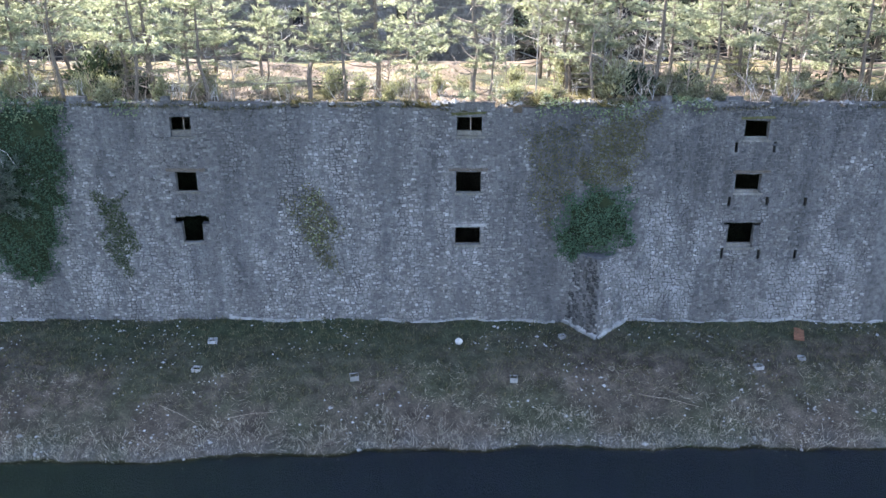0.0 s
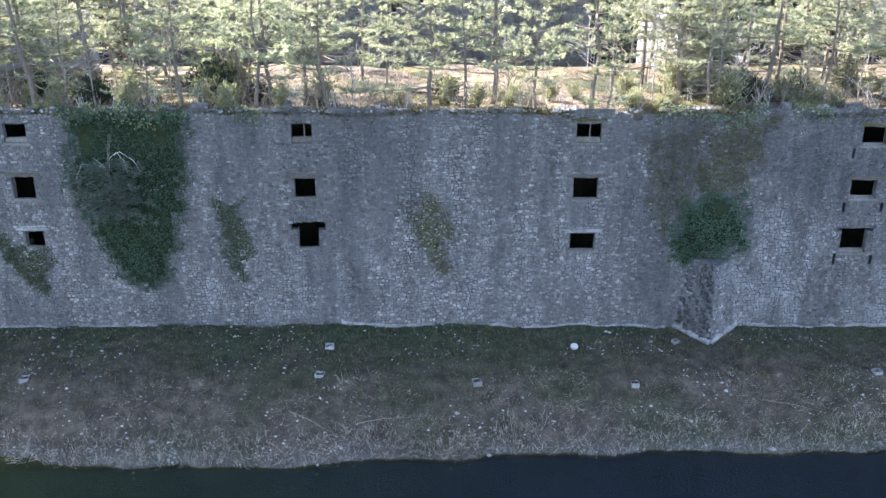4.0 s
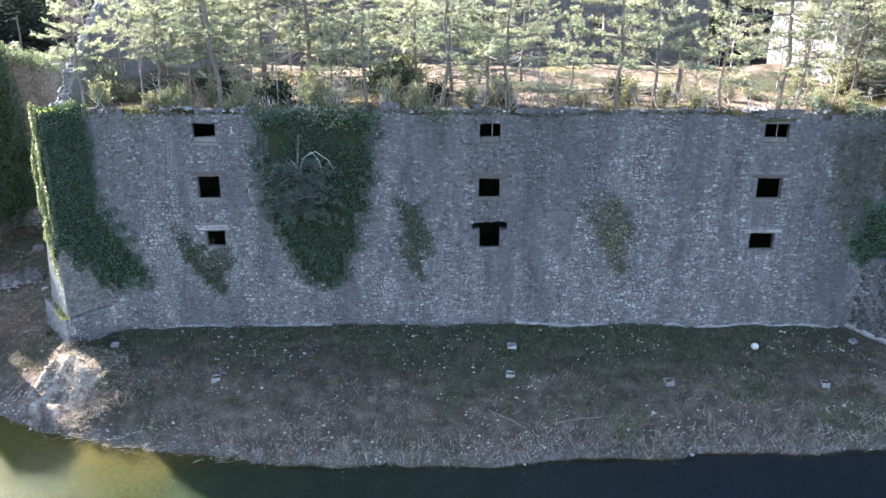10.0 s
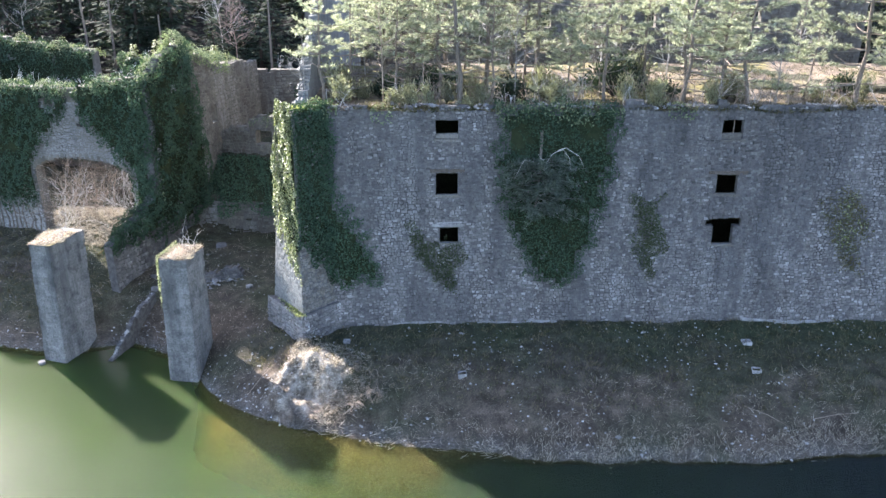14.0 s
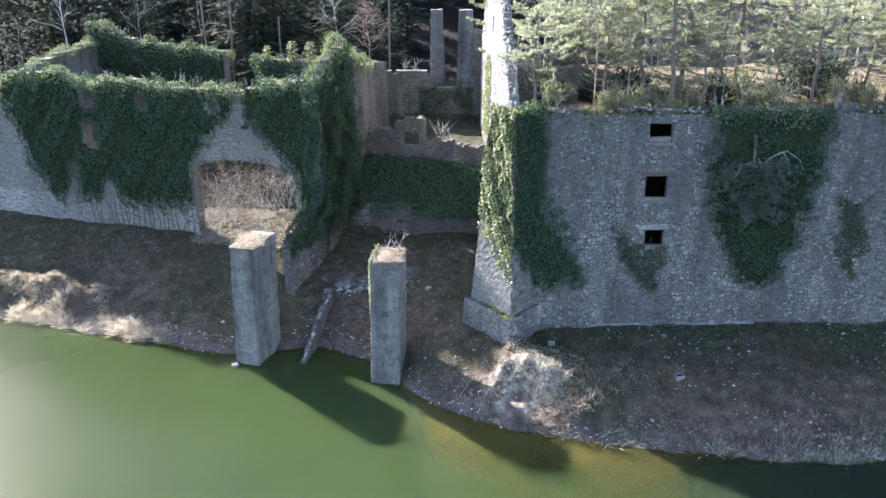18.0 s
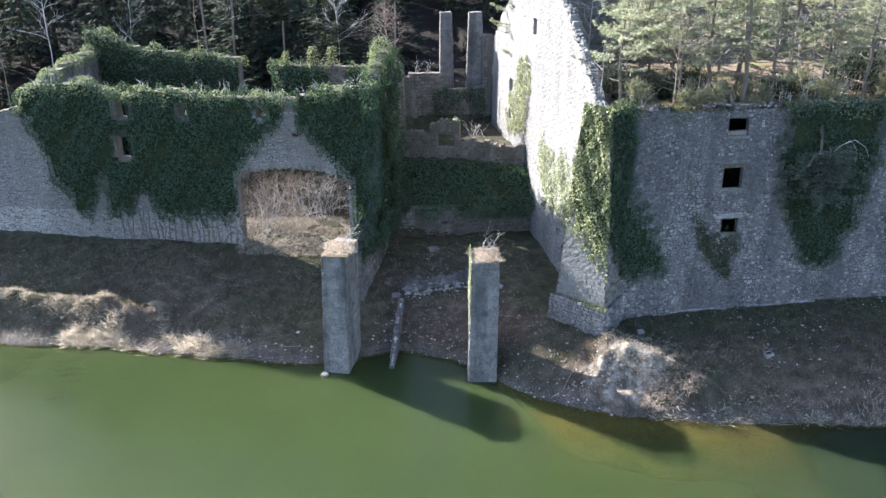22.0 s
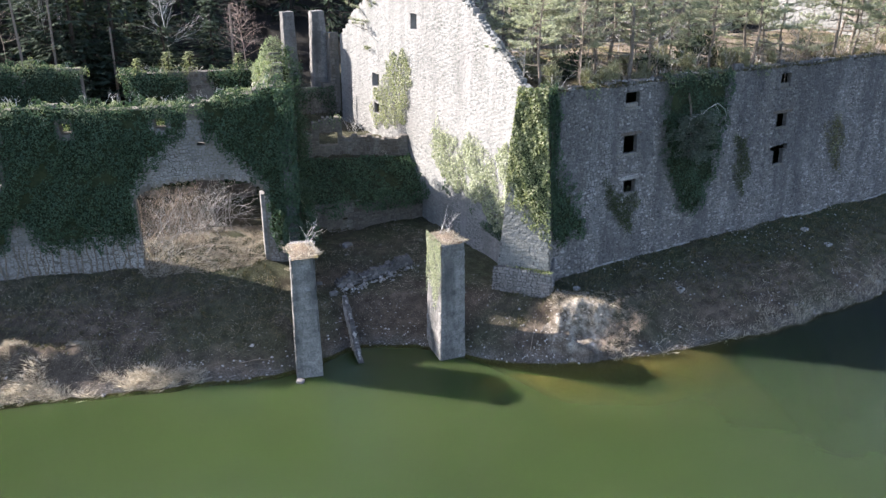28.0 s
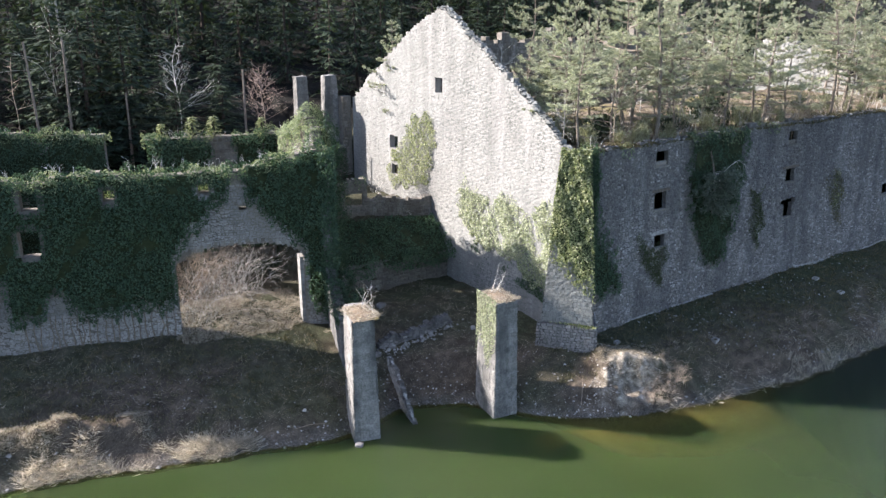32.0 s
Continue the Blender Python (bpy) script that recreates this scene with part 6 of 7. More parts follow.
for k in range(110):
    x = rp.uniform(-36, 24)
    y = rp.uniform(43.1, 45.2)
    shrub("bare_shrub", (x, y, float(terrace_z(x, y))), 400 + k, rp.uniform(0.8, 2.6), 4, "bare grey-brown shrub on the wall's crest", M_TWIG if k % 3 else M_TWIG_PALE, 0.02, 1, 0.5)

# ---- grass, pebbles, litter ----


def tufts(name, label, spots, material, blades=(5, 9), length=(0.2, 0.5), width=0.025, seed=1, flop=0.6):
    r = random.Random(seed)
    vs, fs = [], []
    for x, y, z in spots:
        for _ in range(r.randint(*blades)):
            c = Vector((x + r.gauss(0, 0.1), y + r.gauss(0, 0.1), z - 0.02))
            dv = Vector((r.gauss(0, flop), r.gauss(0, flop), 1)).normalized()
            sd = dv.cross(Vector((r.gauss(0, 1), r.gauss(0, 1), 0.1))).normalized()
            i = len(vs)
            vs += blade_quad(c, dv, sd, r.uniform(*length), width * r.uniform(0.7, 1.6))
            fs.append([i, i + 1, i + 2, i + 3])
    o = mesh_ob(name, vs, fs, material)
    return tagged(o, label, "grass", "", "stuff")


def scatter(n, x0, x1, y0, y1, keep, r, zf=height):
    xs, ys = np.array([r.uniform(x0, x1) for _ in range(n)]), np.array([r.uniform(y0, y1) for _ in range(n)])
    ok = keep(xs, ys)
    xs, ys = xs[ok], ys[ok]
    return list(zip(xs.tolist(), ys.tolist(), zf(xs, ys).tolist()))


rg = random.Random(77)
inland = lambda a, b: (lambda x, y: (y - shore_y(x) > a) & (y - shore_y(x) < b))
tufts("bank_grass", "short winter grass on the lake bank", scatter(5200, -42, 26, 34, 42, inland(2.4, 12), rg), M_GRASS, seed=61, length=(0.12, 0.34))
tufts("dry_stalks", "dry pale stalks on the slope above the shore", scatter(5200, -36, 26, 32, 39, lambda x, y: (y - shore_y(x) > 0.2) & (y - shore_y(x) < 4.4) & (fbm(x, y, 0.7, 33.0) > -0.25), rg), M_DRY, (3, 6), (0.15, 0.5), 0.010, 62, 1.2)
tufts("bank_grass", "short winter grass below the house", scatter(4800, -88, -53, 46, 60, lambda x, y: (y - shore_y(x) > 2.0) & (y < house_line(x) - 0.2), rg), M_GRASS, seed=63, length=(0.12, 0.34))
tufts("dry_grass", "sunlit heap of dry pale grass on a mound by the shore", scatter(4200, -42, -33.5, 34.8, 40.5, lambda x, y: (((x + 37.0) / 2.7) ** 2 + ((y - 37.5) / 2.3) ** 2 < 1) & (fbm(x, y, 1.5, 13.0) > -0.1 - 0.4 * smooth(-37.6, -36.2, x)), rg), M_STRAW, (4, 8), (0.1, 0.36), 0.012, 64, 2.6)
tufts("dry_grass", "dry pale grass heaped along the shore below the house", scatter(15000, -80, -65, 47, 54.5, lambda x, y: (np.abs(y - 49.6 + 0.28 * (x + 65.8)) < 0.75 + 0.5 * fbm(x, y, 0.9, 14.0)) & (fbm(x, y, 1.4, 15.0) > -0.2), rg), M_STRAW, (7, 11), (0.1, 0.36), 0.010, 65, 2.0)
tufts("dry_grass", "flattened dry reeds at the water's edge", scatter(6000, -72, -60, 44, 50, lambda x, y: (y - shore_y(x) > 0.0) & (y - shore_y(x) < 1.5 + 0.6 * fbm(x, y, 0.9, 16.0)) & (fbm(x, y, 1.1, 17.0) > 0.1), rg), M_STRAW, (7, 11), (0.3, 0.9), 0.016, 66, 1.5)
tufts("dry_stalks", "bleached dry stalks fringing the waterline", scatter(5200, -28, 26, 32, 36, lambda x, y: (y - shore_y(x) > -0.05) & (y - shore_y(x) < 1.3 + 0.7 * fbm(x, y, 0.8, 41.0)), rg), M_DRY, (2, 4), (0.25, 0.65), 0.012, 84, 0.7)
for n, x0, x1, off in ((150, -36.8, -35.2, 0.7), (120, -33.9, -30.6, 0.5), (60, -29.5, -27.0, 0.3)):
    tufts("dry_reeds", "bleached dry reeds lying at the water's edge", scatter(n, x0, x1, 32, 36, lambda x, y: (y - shore_y(x) > -0.35) & (y - shore_y(x) < off), rg, lambda x, y: np.maximum(0.02, height(x, y))), M_DRY, (2, 4), (0.4, 1.1), 0.02, int(n), 2.2)
tufts("terrace_grass", "dry grass on the roof terrace", scatter(4500, -37, 28, 43.0, 57, lambda x, y: fbm(x, y, 0.5, 40.0) > -0.3, rg, terrace_z), M_GRASS, (5, 9), (0.12, 0.4), 0.016, 67, 0.9)


def pebbles(name, label, spots, size, seed, material=None):
    r = random.Random(seed)
    vs, fs = [], []
    for x, y, z in spots:
        s = r.uniform(*size) * (1.8 if r.random() < 0.08 else 1)
        k = len(vs)
        for d in ((1, 0, 0), (0, 1, 0), (-1, 0, 0), (0, -1, 0), (0, 0, 0.7), (0, 0, -0.5)):
            vs.append((x + d[0] * s * r.uniform(0.6, 1.2), y + d[1] * s * r.uniform(0.6, 1.2), z + d[2] * s))
        fs += [[k, k + 1, k + 4], [k + 1, k + 2, k + 4], [k + 2, k + 3, k + 4], [k + 3, k, k + 4], [k + 1, k, k + 5], [k + 2, k + 1, k + 5], [k + 3, k + 2, k + 5], [k, k + 3, k + 5]]
    return tagged(mesh_ob(name, vs, fs, material or M_RUBBLE), label, "stones", "", "stuff")


pebbles("shore_pebbles", "pale pebbles along the waterline", scatter(9000, -84, 26, 32, 54, lambda x, y: (y - shore_y(x) > -0.2) & (y - shore_y(x) < 1.5) & (fbm(x, y, 0.8, 34.0) > -0.2), rg), (0.03, 0.11), 71)
pebbles("scattered_rubble", "small white stones strewn over the bank", scatter(2600, -42, 26, 34, 42, lambda x, y: (y - shore_y(x) > 1.2) & (fbm(x, y, 0.7, 42.0) > 0.0), rg), (0.025, 0.09), 72)
pebbles("scattered_rubble", "small stones strewn over the courtyard", scatter(700, -51, -40.5, 40, 57.4, lambda x, y: (y - shore_y(x) > 0) & (fbm(x, y, 0.9, 43.0) > -0.1), rg), (0.02, 0.07), 73)
pebbles("broken_wall_top", "pale loose stones along the top of the wall remnant", REMNANT_TOP, (0.05, 0.13), 87)
pebbles("scattered_rubble", "small stones strewn below the house", scatter(3200, -86, -53, 45, 59, lambda x, y: (y - shore_y(x) > 0.1) & (y - shore_y(x) < 9) & (rg.random() + fbm(x, y, 0.7, 44.0) + 0.12 * (4 - y + shore_y(x)) > 0.2), rg), (0.015, 0.055), 74)
pebbles("scattered_rubble", "fine pale rubble over the courtyard and its shore", scatter(2600, -51.5, -40, 37, 57, lambda x, y: (y - shore_y(x) > 0) & (fbm(x, y, 0.8, 45.0) + 0.15 * (3 - y + shore_y(x)) > -0.1), rg), (0.012, 0.05), 78)
tufts("dry_stalks", "thin dry stalks lying on the bank below the house", scatter(6500, -86, -53, 45, 59, lambda x, y: (y - shore_y(x) > 0.4) & (y < house_line(x) - 0.3) & (fbm(x, y, 0.8, 46.0) > -0.3), rg), M_DRY, (2, 4), (0.12, 0.4), 0.009, 88, 1.6)
tufts("dry_stalks", "thin dry stalks lying in the courtyard", scatter(3600, -51.5, -40, 39, 57, lambda x, y: (y - shore_y(x) > 0.4) & (fbm(x, y, 0.8, 47.0) > -0.2), rg), M_DRY, (2, 3), (0.1, 0.35), 0.008, 89, 1.8)

pebbles("rock_outcrop", "pale broken rock on the sunlit mound by the shore", scatter(480, -41.6, -35.2, 34.8, 38.8, lambda x, y: (y - shore_y(x) > 0.2) & (fbm(x, y, 1.2, 18.0) > -0.2) & (y < 38.6 - 0.25 * np.abs(x + 38.5)), rg), (0.025, 0.08), 76, M_EARTH)
pebbles("shore_stones", "larger pale stones along the gravel shore", scatter(900, -84, 26, 32, 54, inland(0.1, 2.4), rg), (0.05, 0.12), 77)

tufts("leaf_litter", "sunlit dry leaves and grass on the ground inside the arch", scatter(6500, -61, -51.5, 52.5, 60, lambda x, y: (y > house_line(x) - 1.5) & (fbm(x, y, 0.8, 35.0) > -0.35), rg), M_STRAW, (4, 7), (0.1, 0.32), 0.025, 81, 1.8)
rs = random.Random(82)
edge_spots = []
for _ in range(700):
    u = rs.uniform(14.5, gable.length)
    x, y, z = gable.at(u, gable_top(u) + rs.uniform(-0.08, 0.14), rs.uniform(-0.02, 0.4))
    edge_spots.append((x, y, z))
pebbles("edge_stones", "loose broken stones along the sloping gable edge", edge_spots, (0.07, 0.18), 83, M_PALE)

# ---- small things on the bank ----
for k, (x, y, s, turn) in enumerate(((-13.0, 39.6, 0.65, 5), (-13.25, 37.2, 0.62, -8), (-4.75, 36.75, 0.62, 12), (3.8, 36.95, 0.55, 0), (6.85, 40.4, 0.5, 20), (17.15, 37.6, 0.6, 10), (19.8, 38.4, 0.5, -5), (-29.2, 37.1, 0.6, 8), (-35.8, 40.2, 0.5, 0))):
    bm = bmesh.new()
    bmesh.ops.create_cube(bm, size=1)
    s *= 0.75
    bmesh.ops.scale(bm, vec=(s, s * 0.85, 0.3), verts=bm.verts)
    top = [f for f in bm.faces if f.normal.z > 0.9]
    inset = bmesh.ops.inset_region(bm, faces=top, thickness=0.07)
    bmesh.ops.translate(bm, vec=(0, 0, -0.24), verts=top[0].verts)
    o = part("concrete_pit", bm, M_BLEACHED, None)
    o.location = (x, y, float(height(x, y)) + 0.03)
    o.rotation_euler = (0, 0, radians(turn))
    tagged(o, "small square concrete pit frame in the grass", "pit", "pit frames")
bm = bmesh.new()
bmesh.ops.create_uvsphere(bm, u_segments=16, v_segments=10, radius=0.22)
o = part("round_boulder", bm, M_WHITE, None)
o.location = (0.9, 39.72, float(height(0.9, 39.72)) + 0.17)
o.scale = (1, 0.9, 0.9)
tagged(o, "round white stone ball lying in the grass", "boulder")

# ---- crest growth, footing, odd things ----
tufts("crest_growth", "dry stalks and moss hanging over the wall's crest", [(x, y, z) for x, y, z in scatter(2600, -38, 26, 42.45, 43.3, lambda x, y: fbm(x, x * 0 + 1.0, 0.8, 9.0) > -0.35, rg, terrace_z)], M_GRASS, (5, 9), (0.15, 0.5), 0.03, 68, 1.0)
tufts("crest_growth", "yellow moss and grass on the corner buttress", scatter(260, -39.3, -36.4, 41.3, 43.0, lambda x, y: (y > 41.35 + 1.15 * abs(x + 38.0)), rg, lambda x, y: 15.72 + 0 * x), M_IVY_SUN, (6, 9), (0.1, 0.3), 0.04, 69, 1.0)
pebbles("crest_rubble", "loose stones along the broken crest of the wall", scatter(900, -38, 26, 42.5, 43.5, lambda x, y: x == x, rg, lambda x, y: 15.68 + 0.12 * fbm(x, y, 1.0, 2.0)), (0.06, 0.17), 75)
for x0, x1 in ((-33, -29.5), (-28.2, -23.5), (-12.6, -7.0), (-3.8, 6.6), (11.4, 26)):
    n = int((x1 - x0) / 0.5)
    vs, fs = [], []
    for k in range(n + 1):
        x = x0 + (x1 - x0) * k / n
        w, t = 0.08 + 0.08 * abs(math.sin(x * 1.7)) * rg.random(), 0.02 + 0.16 * rg.random()
        g = float(height(x, 41.7))
        vs += [(x, 41.97 - w, g - 0.2), (x, 41.97 - w, g + t), (x, 42.2, g + t + 0.12), (x, 42.2, g - 0.2)]
        if k:
            o = 4 * (k - 1)
            fs += [[o + j, o + j + 4, o + (j + 1) % 4 + 4, o + (j + 1) % 4] for j in range(4)]
    tagged(mesh_ob("footing", vs, fs, M_FOOTING), "pale mortared footing along the wall's base", "footing", "", "structure")

pm = []
for _ in range(160):
    s = rg.uniform(0.35, 1.0)
    pm.append((-40.6 + 2.38 * s + rg.gauss(0, 0.08), 43.6 - 3.65 * s + rg.gauss(0, 0.08) + 0.1, 4.3))
tufts("plinth_moss", "yellow-green moss and weeds on the plinth's ledge", pm, M_IVY_SUN, (5, 8), (0.1, 0.28), 0.05, 85, 0.9)

# pillar ivy
fp = Face((-46.0, 42.85), (-46.4, 40.3), (-45.75, 42.85), (-46.17, 40.55), -1.0, 7.6)
ivy("ivy", fp, lambda u, v: max(0.0, min(0.8, (v - 3.6 - 0.8 * math.sin(u * 3)) / 3.2)), "ivy hanging over one side of the shore pillar", per=420, bulge=0.12, seed=55, box=(-0.1, fp.length + 0.1, 3.0, 7.85), size=(0.05, 0.11), mat=False, material=M_IVY_PALE)
for p in (PR, PL):
    cx, cy = np.mean(p, axis=0) + np.array((0.15, 0.2))
    mv, mf = [], []
    for j in range(8):
        for i in range(8):
            a, c = i / 7 - 0.5, j / 7 - 0.5
            mv.append((cx + 1.52 * a + 0.6 * c, cy + (2.2 if p is PR else 2.6) * c - 0.3 * a, 7.63 + 0.12 * (1 - 4 * a * a) * (1 - 4 * c * c) + rg.uniform(-0.03, 0.03)))
            if i and j:
                q = j * 8 + i
                mf.append([q - 9, q - 8, q, q - 1])
    tagged(mesh_ob("pillar_top_earth", mv, mf, M_LITTER, smooth=True), "thin brown earth and litter on the pillar's top", "earth")
    tufts("pillar_top_litter", "dry grass and twigs on the pillar's top", scatter(420, cx - 0.8, cx + 0.8, cy - 1.05, cy + 1.05, lambda x, y: x == x, rg, lambda x, y: 7.66 + 0 * x), M_DRY, (4, 7), (0.08, 0.3), 0.02, 70, 2.2)

# a pine that hangs down over the ivy, with bleached dead boughs
hang = thing("hanging_pine", (-25.0, 41.6, 12.2), "stunted pine leaning out of the ivy with bleached dead boughs", "tree")
rh = random.Random(91)
hv, hf, hl = [], [], []
for k in range(90):
    q, L = rh.uniform(-0.3, 3.44), rh.uniform(0.6, 2.2)
    a = Vector((rh.uniform(-0.5, 0.7), 0.1, rh.uniform(-2.0, 0.9)))
    d = Vector((math.cos(q), -abs(math.sin(q)) * 0.6, rh.uniform(-0.35, 0.25))).normalized()
    hl.append(tube([a, a + d * L * 0.5, a + d * L + Vector((0, 0, -0.1))], 0.02, 0.006, 3))
    for i in range(int(L * 6)):
        c = a + d * L * rh.uniform(0.3, 1) + Vector((rh.gauss(0, 0.16), rh.gauss(0, 0.12), rh.gauss(0, 0.1)))
        for _ in range(12):
            dv = (d * 0.5 + Vector((rh.gauss(0, 0.6), rh.gauss(0, 0.6), rh.gauss(0.2, 0.5)))).normalized()
            sd = dv.cross(Vector((rh.gauss(0, 1), rh.gauss(0, 1), 0.3))).normalized()
            i0 = len(hv)
            hv += blade_quad(c, dv, sd, rh.uniform(0.15, 0.34), rh.uniform(0.03, 0.065))
            hf.append([i0, i0 + 1, i0 + 2, i0 + 3])
mesh_ob("trunk", *tube([(0.2, 1.0, 2.6), (0.15, 0.5, 1.6), (0.1, 0.2, 0.4), (0.0, 0.0, -1.2), (-0.2, -0.1, -2.2)], 0.1, 0.03, 6), M_BARK, hang)
mesh_ob("branchwork", *join(hl), M_BARK_GREY, hang)["kind"] = "stuff"
mesh_ob("crown", hv, hf, M_PINE_BLUE, hang)
for pts in (((0.2, 0, 0.3), (0.6, -0.6, 1.3), (1.1, -0.8, 1.7), (1.5, -0.9, 1.2), (1.6, -0.9, 0.5)), ((0.1, 0, 0.6), (-0.3, -0.5, 0.9), (-0.9, -0.7, 1.0), (-1.3, -0.8, 0.2)), ((0.3, 0, 0), (0.2, -0.6, 0.9), (-0.2, -0.8, 1.4)), ((0.9, -0.7, 1.5), (1.3, -0.9, 1.75), (2.0, -1.0, 1.3), (2.3, -1.0, 0.7))):
    mesh_ob("dead_bough", *tube(pts, 0.02, 0.006, 5), M_TWIG_PALE, hang, "bleached bare bough")

# leafless trees and small firs behind the house
def bare_tree(at, seed, h, crown, label, material, rad=0.07, wide=0.55, count=16):
    """A leafless tree: one straight stem with twiggy side boughs from the height crown upwards."""
    r = random.Random(seed)
    root = thing("bare_tree", at, label, "tree")
    pts = [Vector((r.gauss(0, 0.012) * h * k / 6, r.gauss(0, 0.012) * h * k / 6, h * k / 6)) for k in range(7)]
    mesh_ob("trunk", *tube(pts, rad, 0.015, 6), material, root)
    out = []
    for k in range(count):
        s = crown + (1 - crown) * (k + r.random()) / count
        i = min(5, int(s * 6))
        p = pts[i] + (pts[i + 1] - pts[i]) * (s * 6 - i)
        q = r.uniform(0, 6.28)
        d = Vector((math.cos(q), math.sin(q), r.uniform(0.3, 1.0))).normalized()
        branches(r, p, d, h * (1 - crown) * wide * (1.25 - s) * r.uniform(0.7, 1.1), 0.025, 3, out, 0.5, 3)
    mesh_ob("branchwork", *join(out), material, root)["kind"] = "stuff"
    return root


rt = random.Random(520)
spots = []
while len(spots) < 34:
    x, y = rt.uniform(-37, 34), rt.uniform(46, 66)
    if abs(x - 8.6) > 1.2 and min([9] + [math.hypot(x - a, y - b) for a, b in spots]) > 1.8 and not (-15 < x < 5 and y < 57):
        spots.append((x, y))
for k, (x, y) in enumerate(spots):
    bare_tree((x, y, float(terrace_z(x, y) if y < 58.5 else height(x, y)) - 0.05), 700 + k, rt.uniform(3, 7), 0.2, "pale leafless birch-like tree on the sunlit terrace", M_TWIG_PALE, 0.04, 0.5, 10)
for k, (x, y, h) in enumerate(((-33.6, 43.9, 5.5), (-38.0, 44.2, 3.6), (-31.4, 45.4, 6.5), (-26.2, 44.4, 5.0), (-22.2, 45.6, 5.6), (-11.6, 44.0, 3.2), (-3.0, 43.7, 3.0), (5.2, 44.4, 5.5), (6.6, 47.2, 6.5), (9.0, 44.9, 5.0), (13.6, 44.2, 3.5), (17.2, 45.2, 6.0), (20.4, 45.8, 5.0), (3.8, 49.0, 6.0), (10.6, 49.0, 7.0))):
    bare_tree((x, y, float(terrace_z(x, y)) - 0.05), 520 + k, h, 0.3, "slender leafless grey tree among the terrace pines", M_BARK_GREY if k % 2 else M_TWIG, 0.045, 0.5, 12)
for k, (x, y, h) in enumerate(((-80.0, 82.0, 13.0), (-72.0, 81.0, 11.0), (-62.5, 82.5, 13.0), (-52.5, 81.0, 10.5))):
    bare_tree((x, y, float(height(x, y))), 560 + k, h, 0.4, "tall pale leafless tree at the forest edge", M_TWIG_PALE, 0.07, 0.5, 16)

M_RED = plain("reddish_twigs", (0.15, 0.11, 0.095), (0.34, 0.265, 0.225), 5)
red_tree = bare_tree((-48.35, 70.4, 8.2), 503, 11.6, 0.6, "reddish-brown young tree with withered leaves behind the courtyard", M_RED, 0.08, 0.7, 24)
rr = random.Random(504)
lv, lf = [], []
for _ in range(900):
    q, e, k = rr.uniform(0, 6.28), rr.uniform(-1.2, 1.4), rr.uniform(0.3, 1.0)
    c = Vector((math.cos(q) * math.cos(e) * 1.5 * k, math.sin(q) * math.cos(e) * 1.5 * k, 9.4 + math.sin(e) * 2.1 * k))
    if float(fbm(np.array(c.x + c.y), np.array(c.z), 3.0, 5.0)) < 0.1:
        continue
    dv = Vector((rr.gauss(0, 1), rr.gauss(0, 1), rr.gauss(0, 1))).normalized()
    sd = dv.cross(Vector((rr.gauss(0, 1), rr.gauss(0, 1), 0.3))).normalized()
    lf.append([len(lv) + i for i in range(4)])
    lv += blade_quad(c, dv, sd, rr.uniform(0.1, 0.2), rr.uniform(0.06, 0.12))
mesh_ob("withered_leaves", lv, lf, M_RED, red_tree)["kind"] = "stuff"
bt = thing("birch_trunk", (-61.2, 84.0, float(height(-61.2, 84.0)) - 0.2), "pale leaning birch trunk at the forest edge", "tree trunk", "forest trunks")
mesh_ob("trunk", *tube([(0.2, 0, 0), (0.15, 0, 5), (-0.1, 0, 10), (-0.2, 0, 14)], 0.16, 0.09, 7), M_BARK_GREY, bt)
for k, (x, y) in enumerate(((-84, 80.5), (-66, 81))):
    bare_tree((x, y, float(height(x, y))), 510 + k, rp.uniform(8, 10), 0.5, "tall leafless forest tree", M_TWIG, 0.05, 0.35, 8)
fir = spruce(204, 9, 2.6, M_IVY_SUN)
fir.matrix_basis = Matrix.Translation((-53.3, 69.0, 14.4))
fir.scale = (0.42, 0.42, 0.21)
tagged(fir, "small young fir seeded on the ruined wall", "tree", "firs on the wall")
for x, y, z, h in ((-54.9, 69.4, 14.4, 0.25), (-57.2, 70.0, 14.4, 0.19), (-49.6, 68.0, 14.4, 0.21)):
    o = copy_thing(fir, Matrix.Translation((x, y, z)))
    o.scale = (h * 1.7, h * 1.7, h * 0.85)
for x0, x1, y, z0, z1 in ((-47.1, -47.0, 78.5, 10, 19.0), (-64.8, -65.05, 78.5, 10, 22), (-62.45, -62.15, 78.5, 10, 22), (-57.75, -57.65, 78.5, 10, 17.5)):
    t = thing("dead_tree", (x0, y, float(height(x0, y)) - 0.2), "straight pale limbless forest trunk", "tree trunk", "forest trunks")
    top = z1 - t.location.z
    mesh_ob("trunk", *tube([(0, 0, 0), (0.4 * (x1 - x0), 0, top * 0.5), (x1 - x0, 0, top)], 0.13, 0.08, 7), M_BARK, t)
for k in range(26):
    u = rp.uniform(1, hu(-76))
    p = house.at(u, house_top(u) + 0.2, 0.4)
    shrub("dry_shrub", p, 540 + k, rp.uniform(0.5, 1.3), 3, "dry leafless shrub on the ivy-covered wall top", M_TWIG_PALE, 0.015, 1, 0.5)
for k in range(16):
    w = rear[k % 2]
    u = rp.uniform(0.5, w.length - 0.5)
    shrub("dry_shrub", w.at(u, w.top(u) + 0.1, 0.4), 570 + k, rp.uniform(0.5, 1.3), 3, "dry leafless shrub on the ivy-covered wall top", M_TWIG_PALE, 0.015, 1, 0.5)
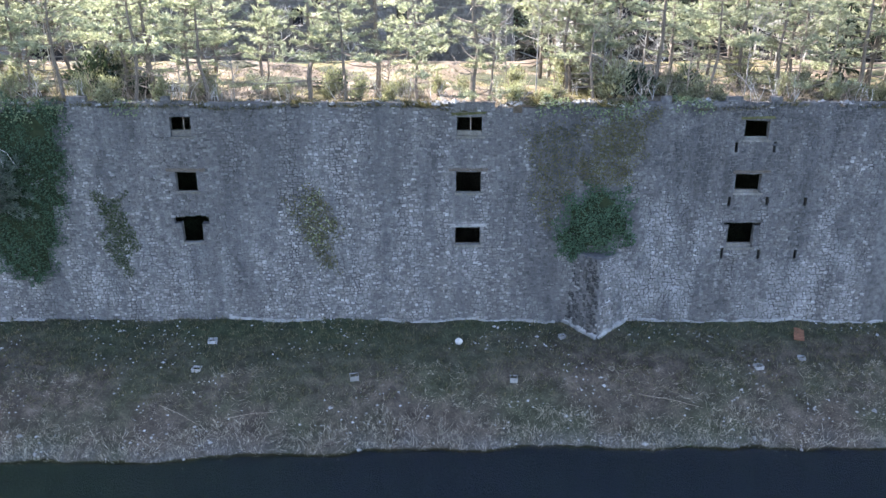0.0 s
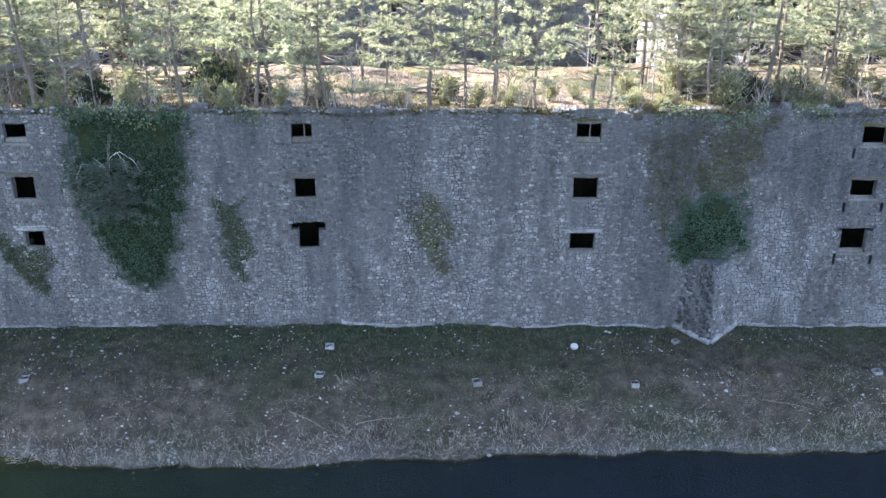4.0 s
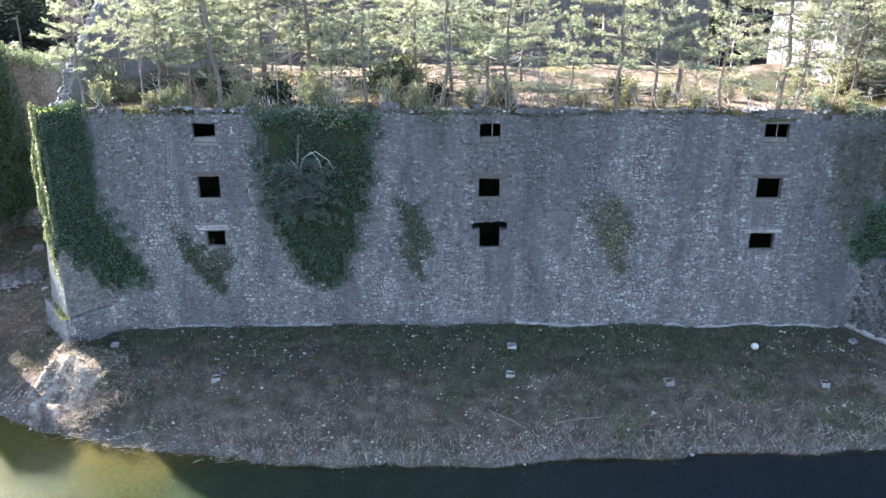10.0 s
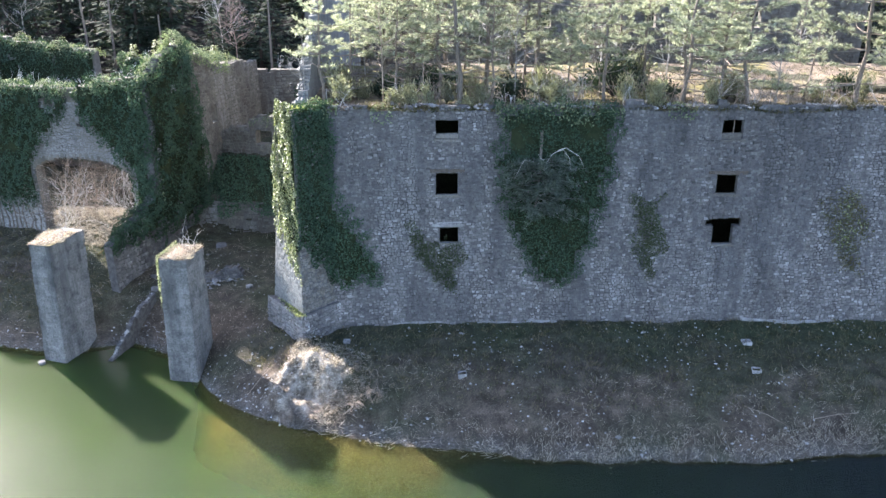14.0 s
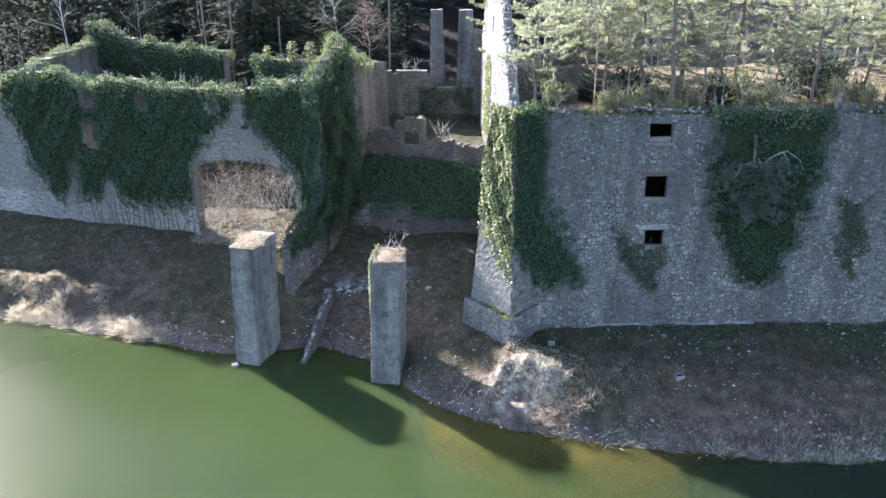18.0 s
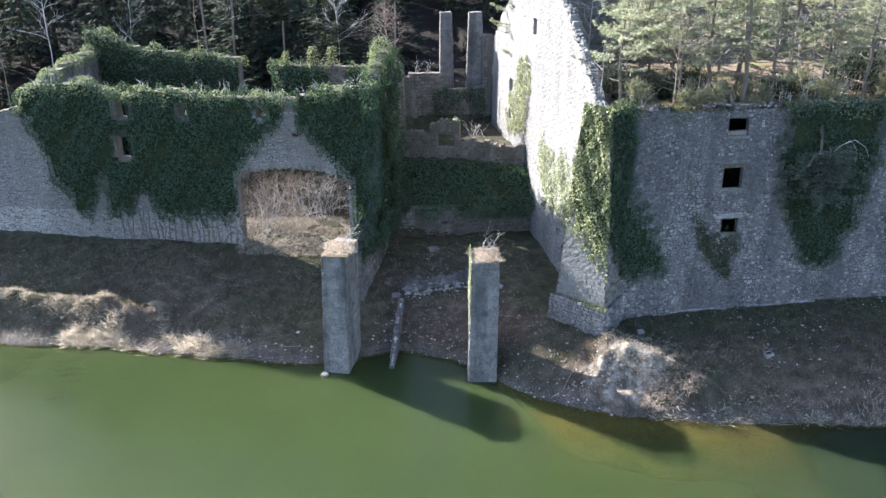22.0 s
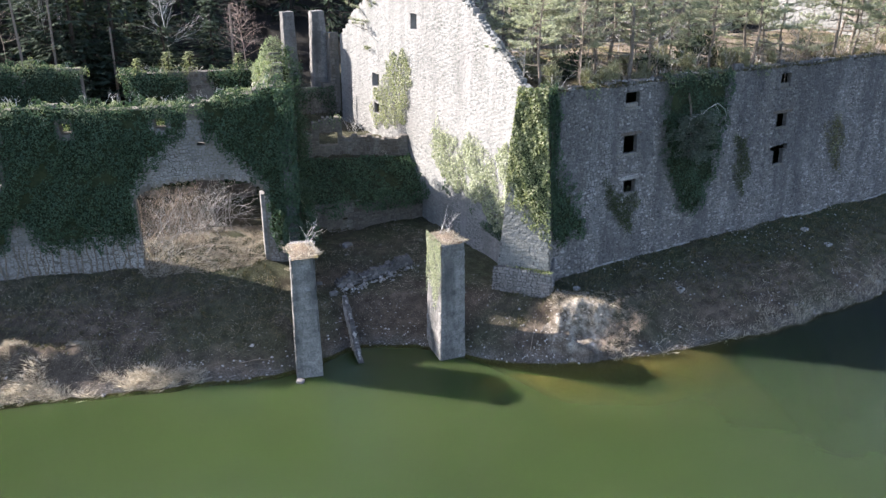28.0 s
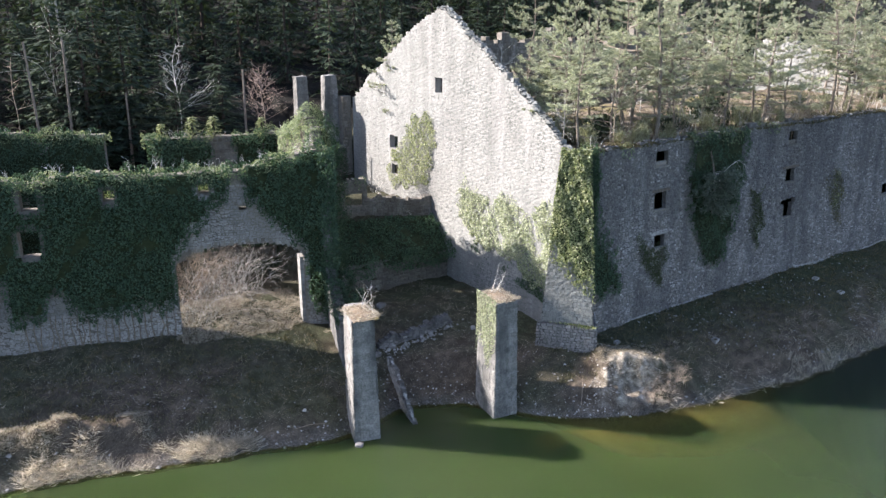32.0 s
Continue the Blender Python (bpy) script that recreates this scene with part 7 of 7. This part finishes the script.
for k, (x, y, z) in enumerate(((-40.6, 61.0, 8.0), (-40.0, 60.2, 7.6), (-42.3, 62.2, 9.8), (-41.8, 62.3, 9.7), (-45.6, 74, 13.0), (-44.4, 74, 12.9))):
    shrub("dry_shrub", (x, y, z), 590 + k, 1.6, 5, "pale leafless shrub beside the courtyard wall", M_TWIG_PALE, 0.02, 1, 0.6)
for k in range(22):
    u = hu(-61.2) + k * 0.42 + rp.uniform(-0.12, 0.12)
    p = Vector(house.at(u, 3.4, -0.06))
    q = [p + Vector((rp.gauss(0, 0.08), 0, s)) for s in (0, 0.8, 1.5, 2.3)]
    st = thing("ivy_stem", p, "bare brown ivy stem climbing the house wall", "ivy stem", "ivy stems")
    mesh_ob("stem", *tube([v - p for v in q], 0.06, 0.03, 5), M_BARK, st)

court_ruin = Wall("court_ruin", (-49.5, 49.3), (-43.8, 48.7), lambda u: 0.4, lambda u: float(height(-49.5 + u, 49.2 - 0.1 * u)) + 0.6 + jag(u * 4, 0.3, 31), 0.5, 0, None, None, (), (), 0.14, 0.1, kind="", label="low broken foundation wall across the courtyard floor", category="wall remnant", mortar=M_MORTAR)
court_ruin.lay(court_ruin.blocks((0.14, 0.26), (0.2, 0.45), (0.02, 0.09), seed=32), "stone", M_STONE, M_STONE_ONE)
rc = random.Random(33)
pebbles("ruin_rubble", "pale rubble heaped along the broken foundation wall", [(x, y, max(0.0, float(height(x, y))) + rc.uniform(0, 0.2)) for x, y in [(-49.4 + 5.4 * s + rc.gauss(0, 0.3), 48.7 - 0.5 * s + rc.gauss(0, 0.2)) for s in [rc.random() for _ in range(120)]]], (0.05, 0.16), 86)

# fallen masonry in the courtyard and odd sticks
for k, (x, y, s) in enumerate(((-49.9, 48.9, 0.55), (-49.2, 49.4, 0.5), (-48.6, 49.0, 0.45), (-47.8, 49.6, 0.5), (-47.0, 49.3, 0.42), (-46.2, 49.5, 0.4), (-45.2, 49.9, 0.5), (-50.4, 50.2, 0.4), (-43.0, 47.2, 0.4), (-54.9, 42.3, 0.45), (-46.6, 54.0, 0.7))):
    bm = bmesh.new()
    bmesh.ops.create_icosphere(bm, subdivisions=2, radius=1)
    rb = random.Random(k)
    for v in bm.verts:
        v.co *= rb.uniform(0.8, 1.1)
        v.co = Vector((max(-0.75, min(0.75, v.co.x)), max(-0.75, min(0.75, v.co.y)), max(-0.6, min(0.6, v.co.z))))
    o = part("fallen_stone", bm, M_STONE_ONE, None)
    s *= 0.7
    o.scale = (s, s * 0.8, s * 0.6)
    o.location = (x, y, max(0.0, float(height(x, y))) + s * 0.2)
    o.rotation_euler = (0, 0, k * 1.3)
    tagged(o, "fallen pale masonry block on the courtyard floor", "rubble block", "fallen blocks")
for k, (x0, y0, x1, y1) in enumerate(((-14.6, 34.9, -12.4, 34.2), (-11.0, 34.6, -8.6, 34.9), (10.4, 36.0, 13.6, 35.4), (-57.6, 45.2, -55.8, 44.9), (-36.4, 36.2, -34.8, 35.4), (-41.2, 37.9, -39.9, 39.2))):
    a, b = Vector((x0, y0, float(height(x0, y0)) + 0.08)), Vector((x1, y1, float(height(x1, y1)) + 0.08))
    br = thing("fallen_branch", a, "bleached fallen branch lying on the bank", "branch", "fallen branches")
    mesh_ob("stick", *tube([Vector((0, 0, 0)), (b - a) * 0.5 + Vector((0, 0, 0.1)), b - a], 0.018, 0.008, 5), M_TWIG, br)
o = part("rusty_plate", box_bm(0.55, 2.1, 0.05, 0.01), M_RUST, None)
o.location = (20.5, 40.6, float(height(20.5, 40.6)) + 0.06)
o.rotation_euler = (0, 0, radians(-22))
tagged(o, "narrow rusty iron plate lying in the grass", "plate")
cab = thing("cable", (-84, 84, 19.6), "thin sagging cable strung before the forest", "cable")
mesh_ob("wire", *tube([(0, 0, 0.3), (5, 0, -0.1), (11, 0, -0.35), (17, 0, -0.35), (22, 0, -0.1)], 0.011, 0.011, 4), M_TWIG_PALE, cab)

for job in LATE:
    job()
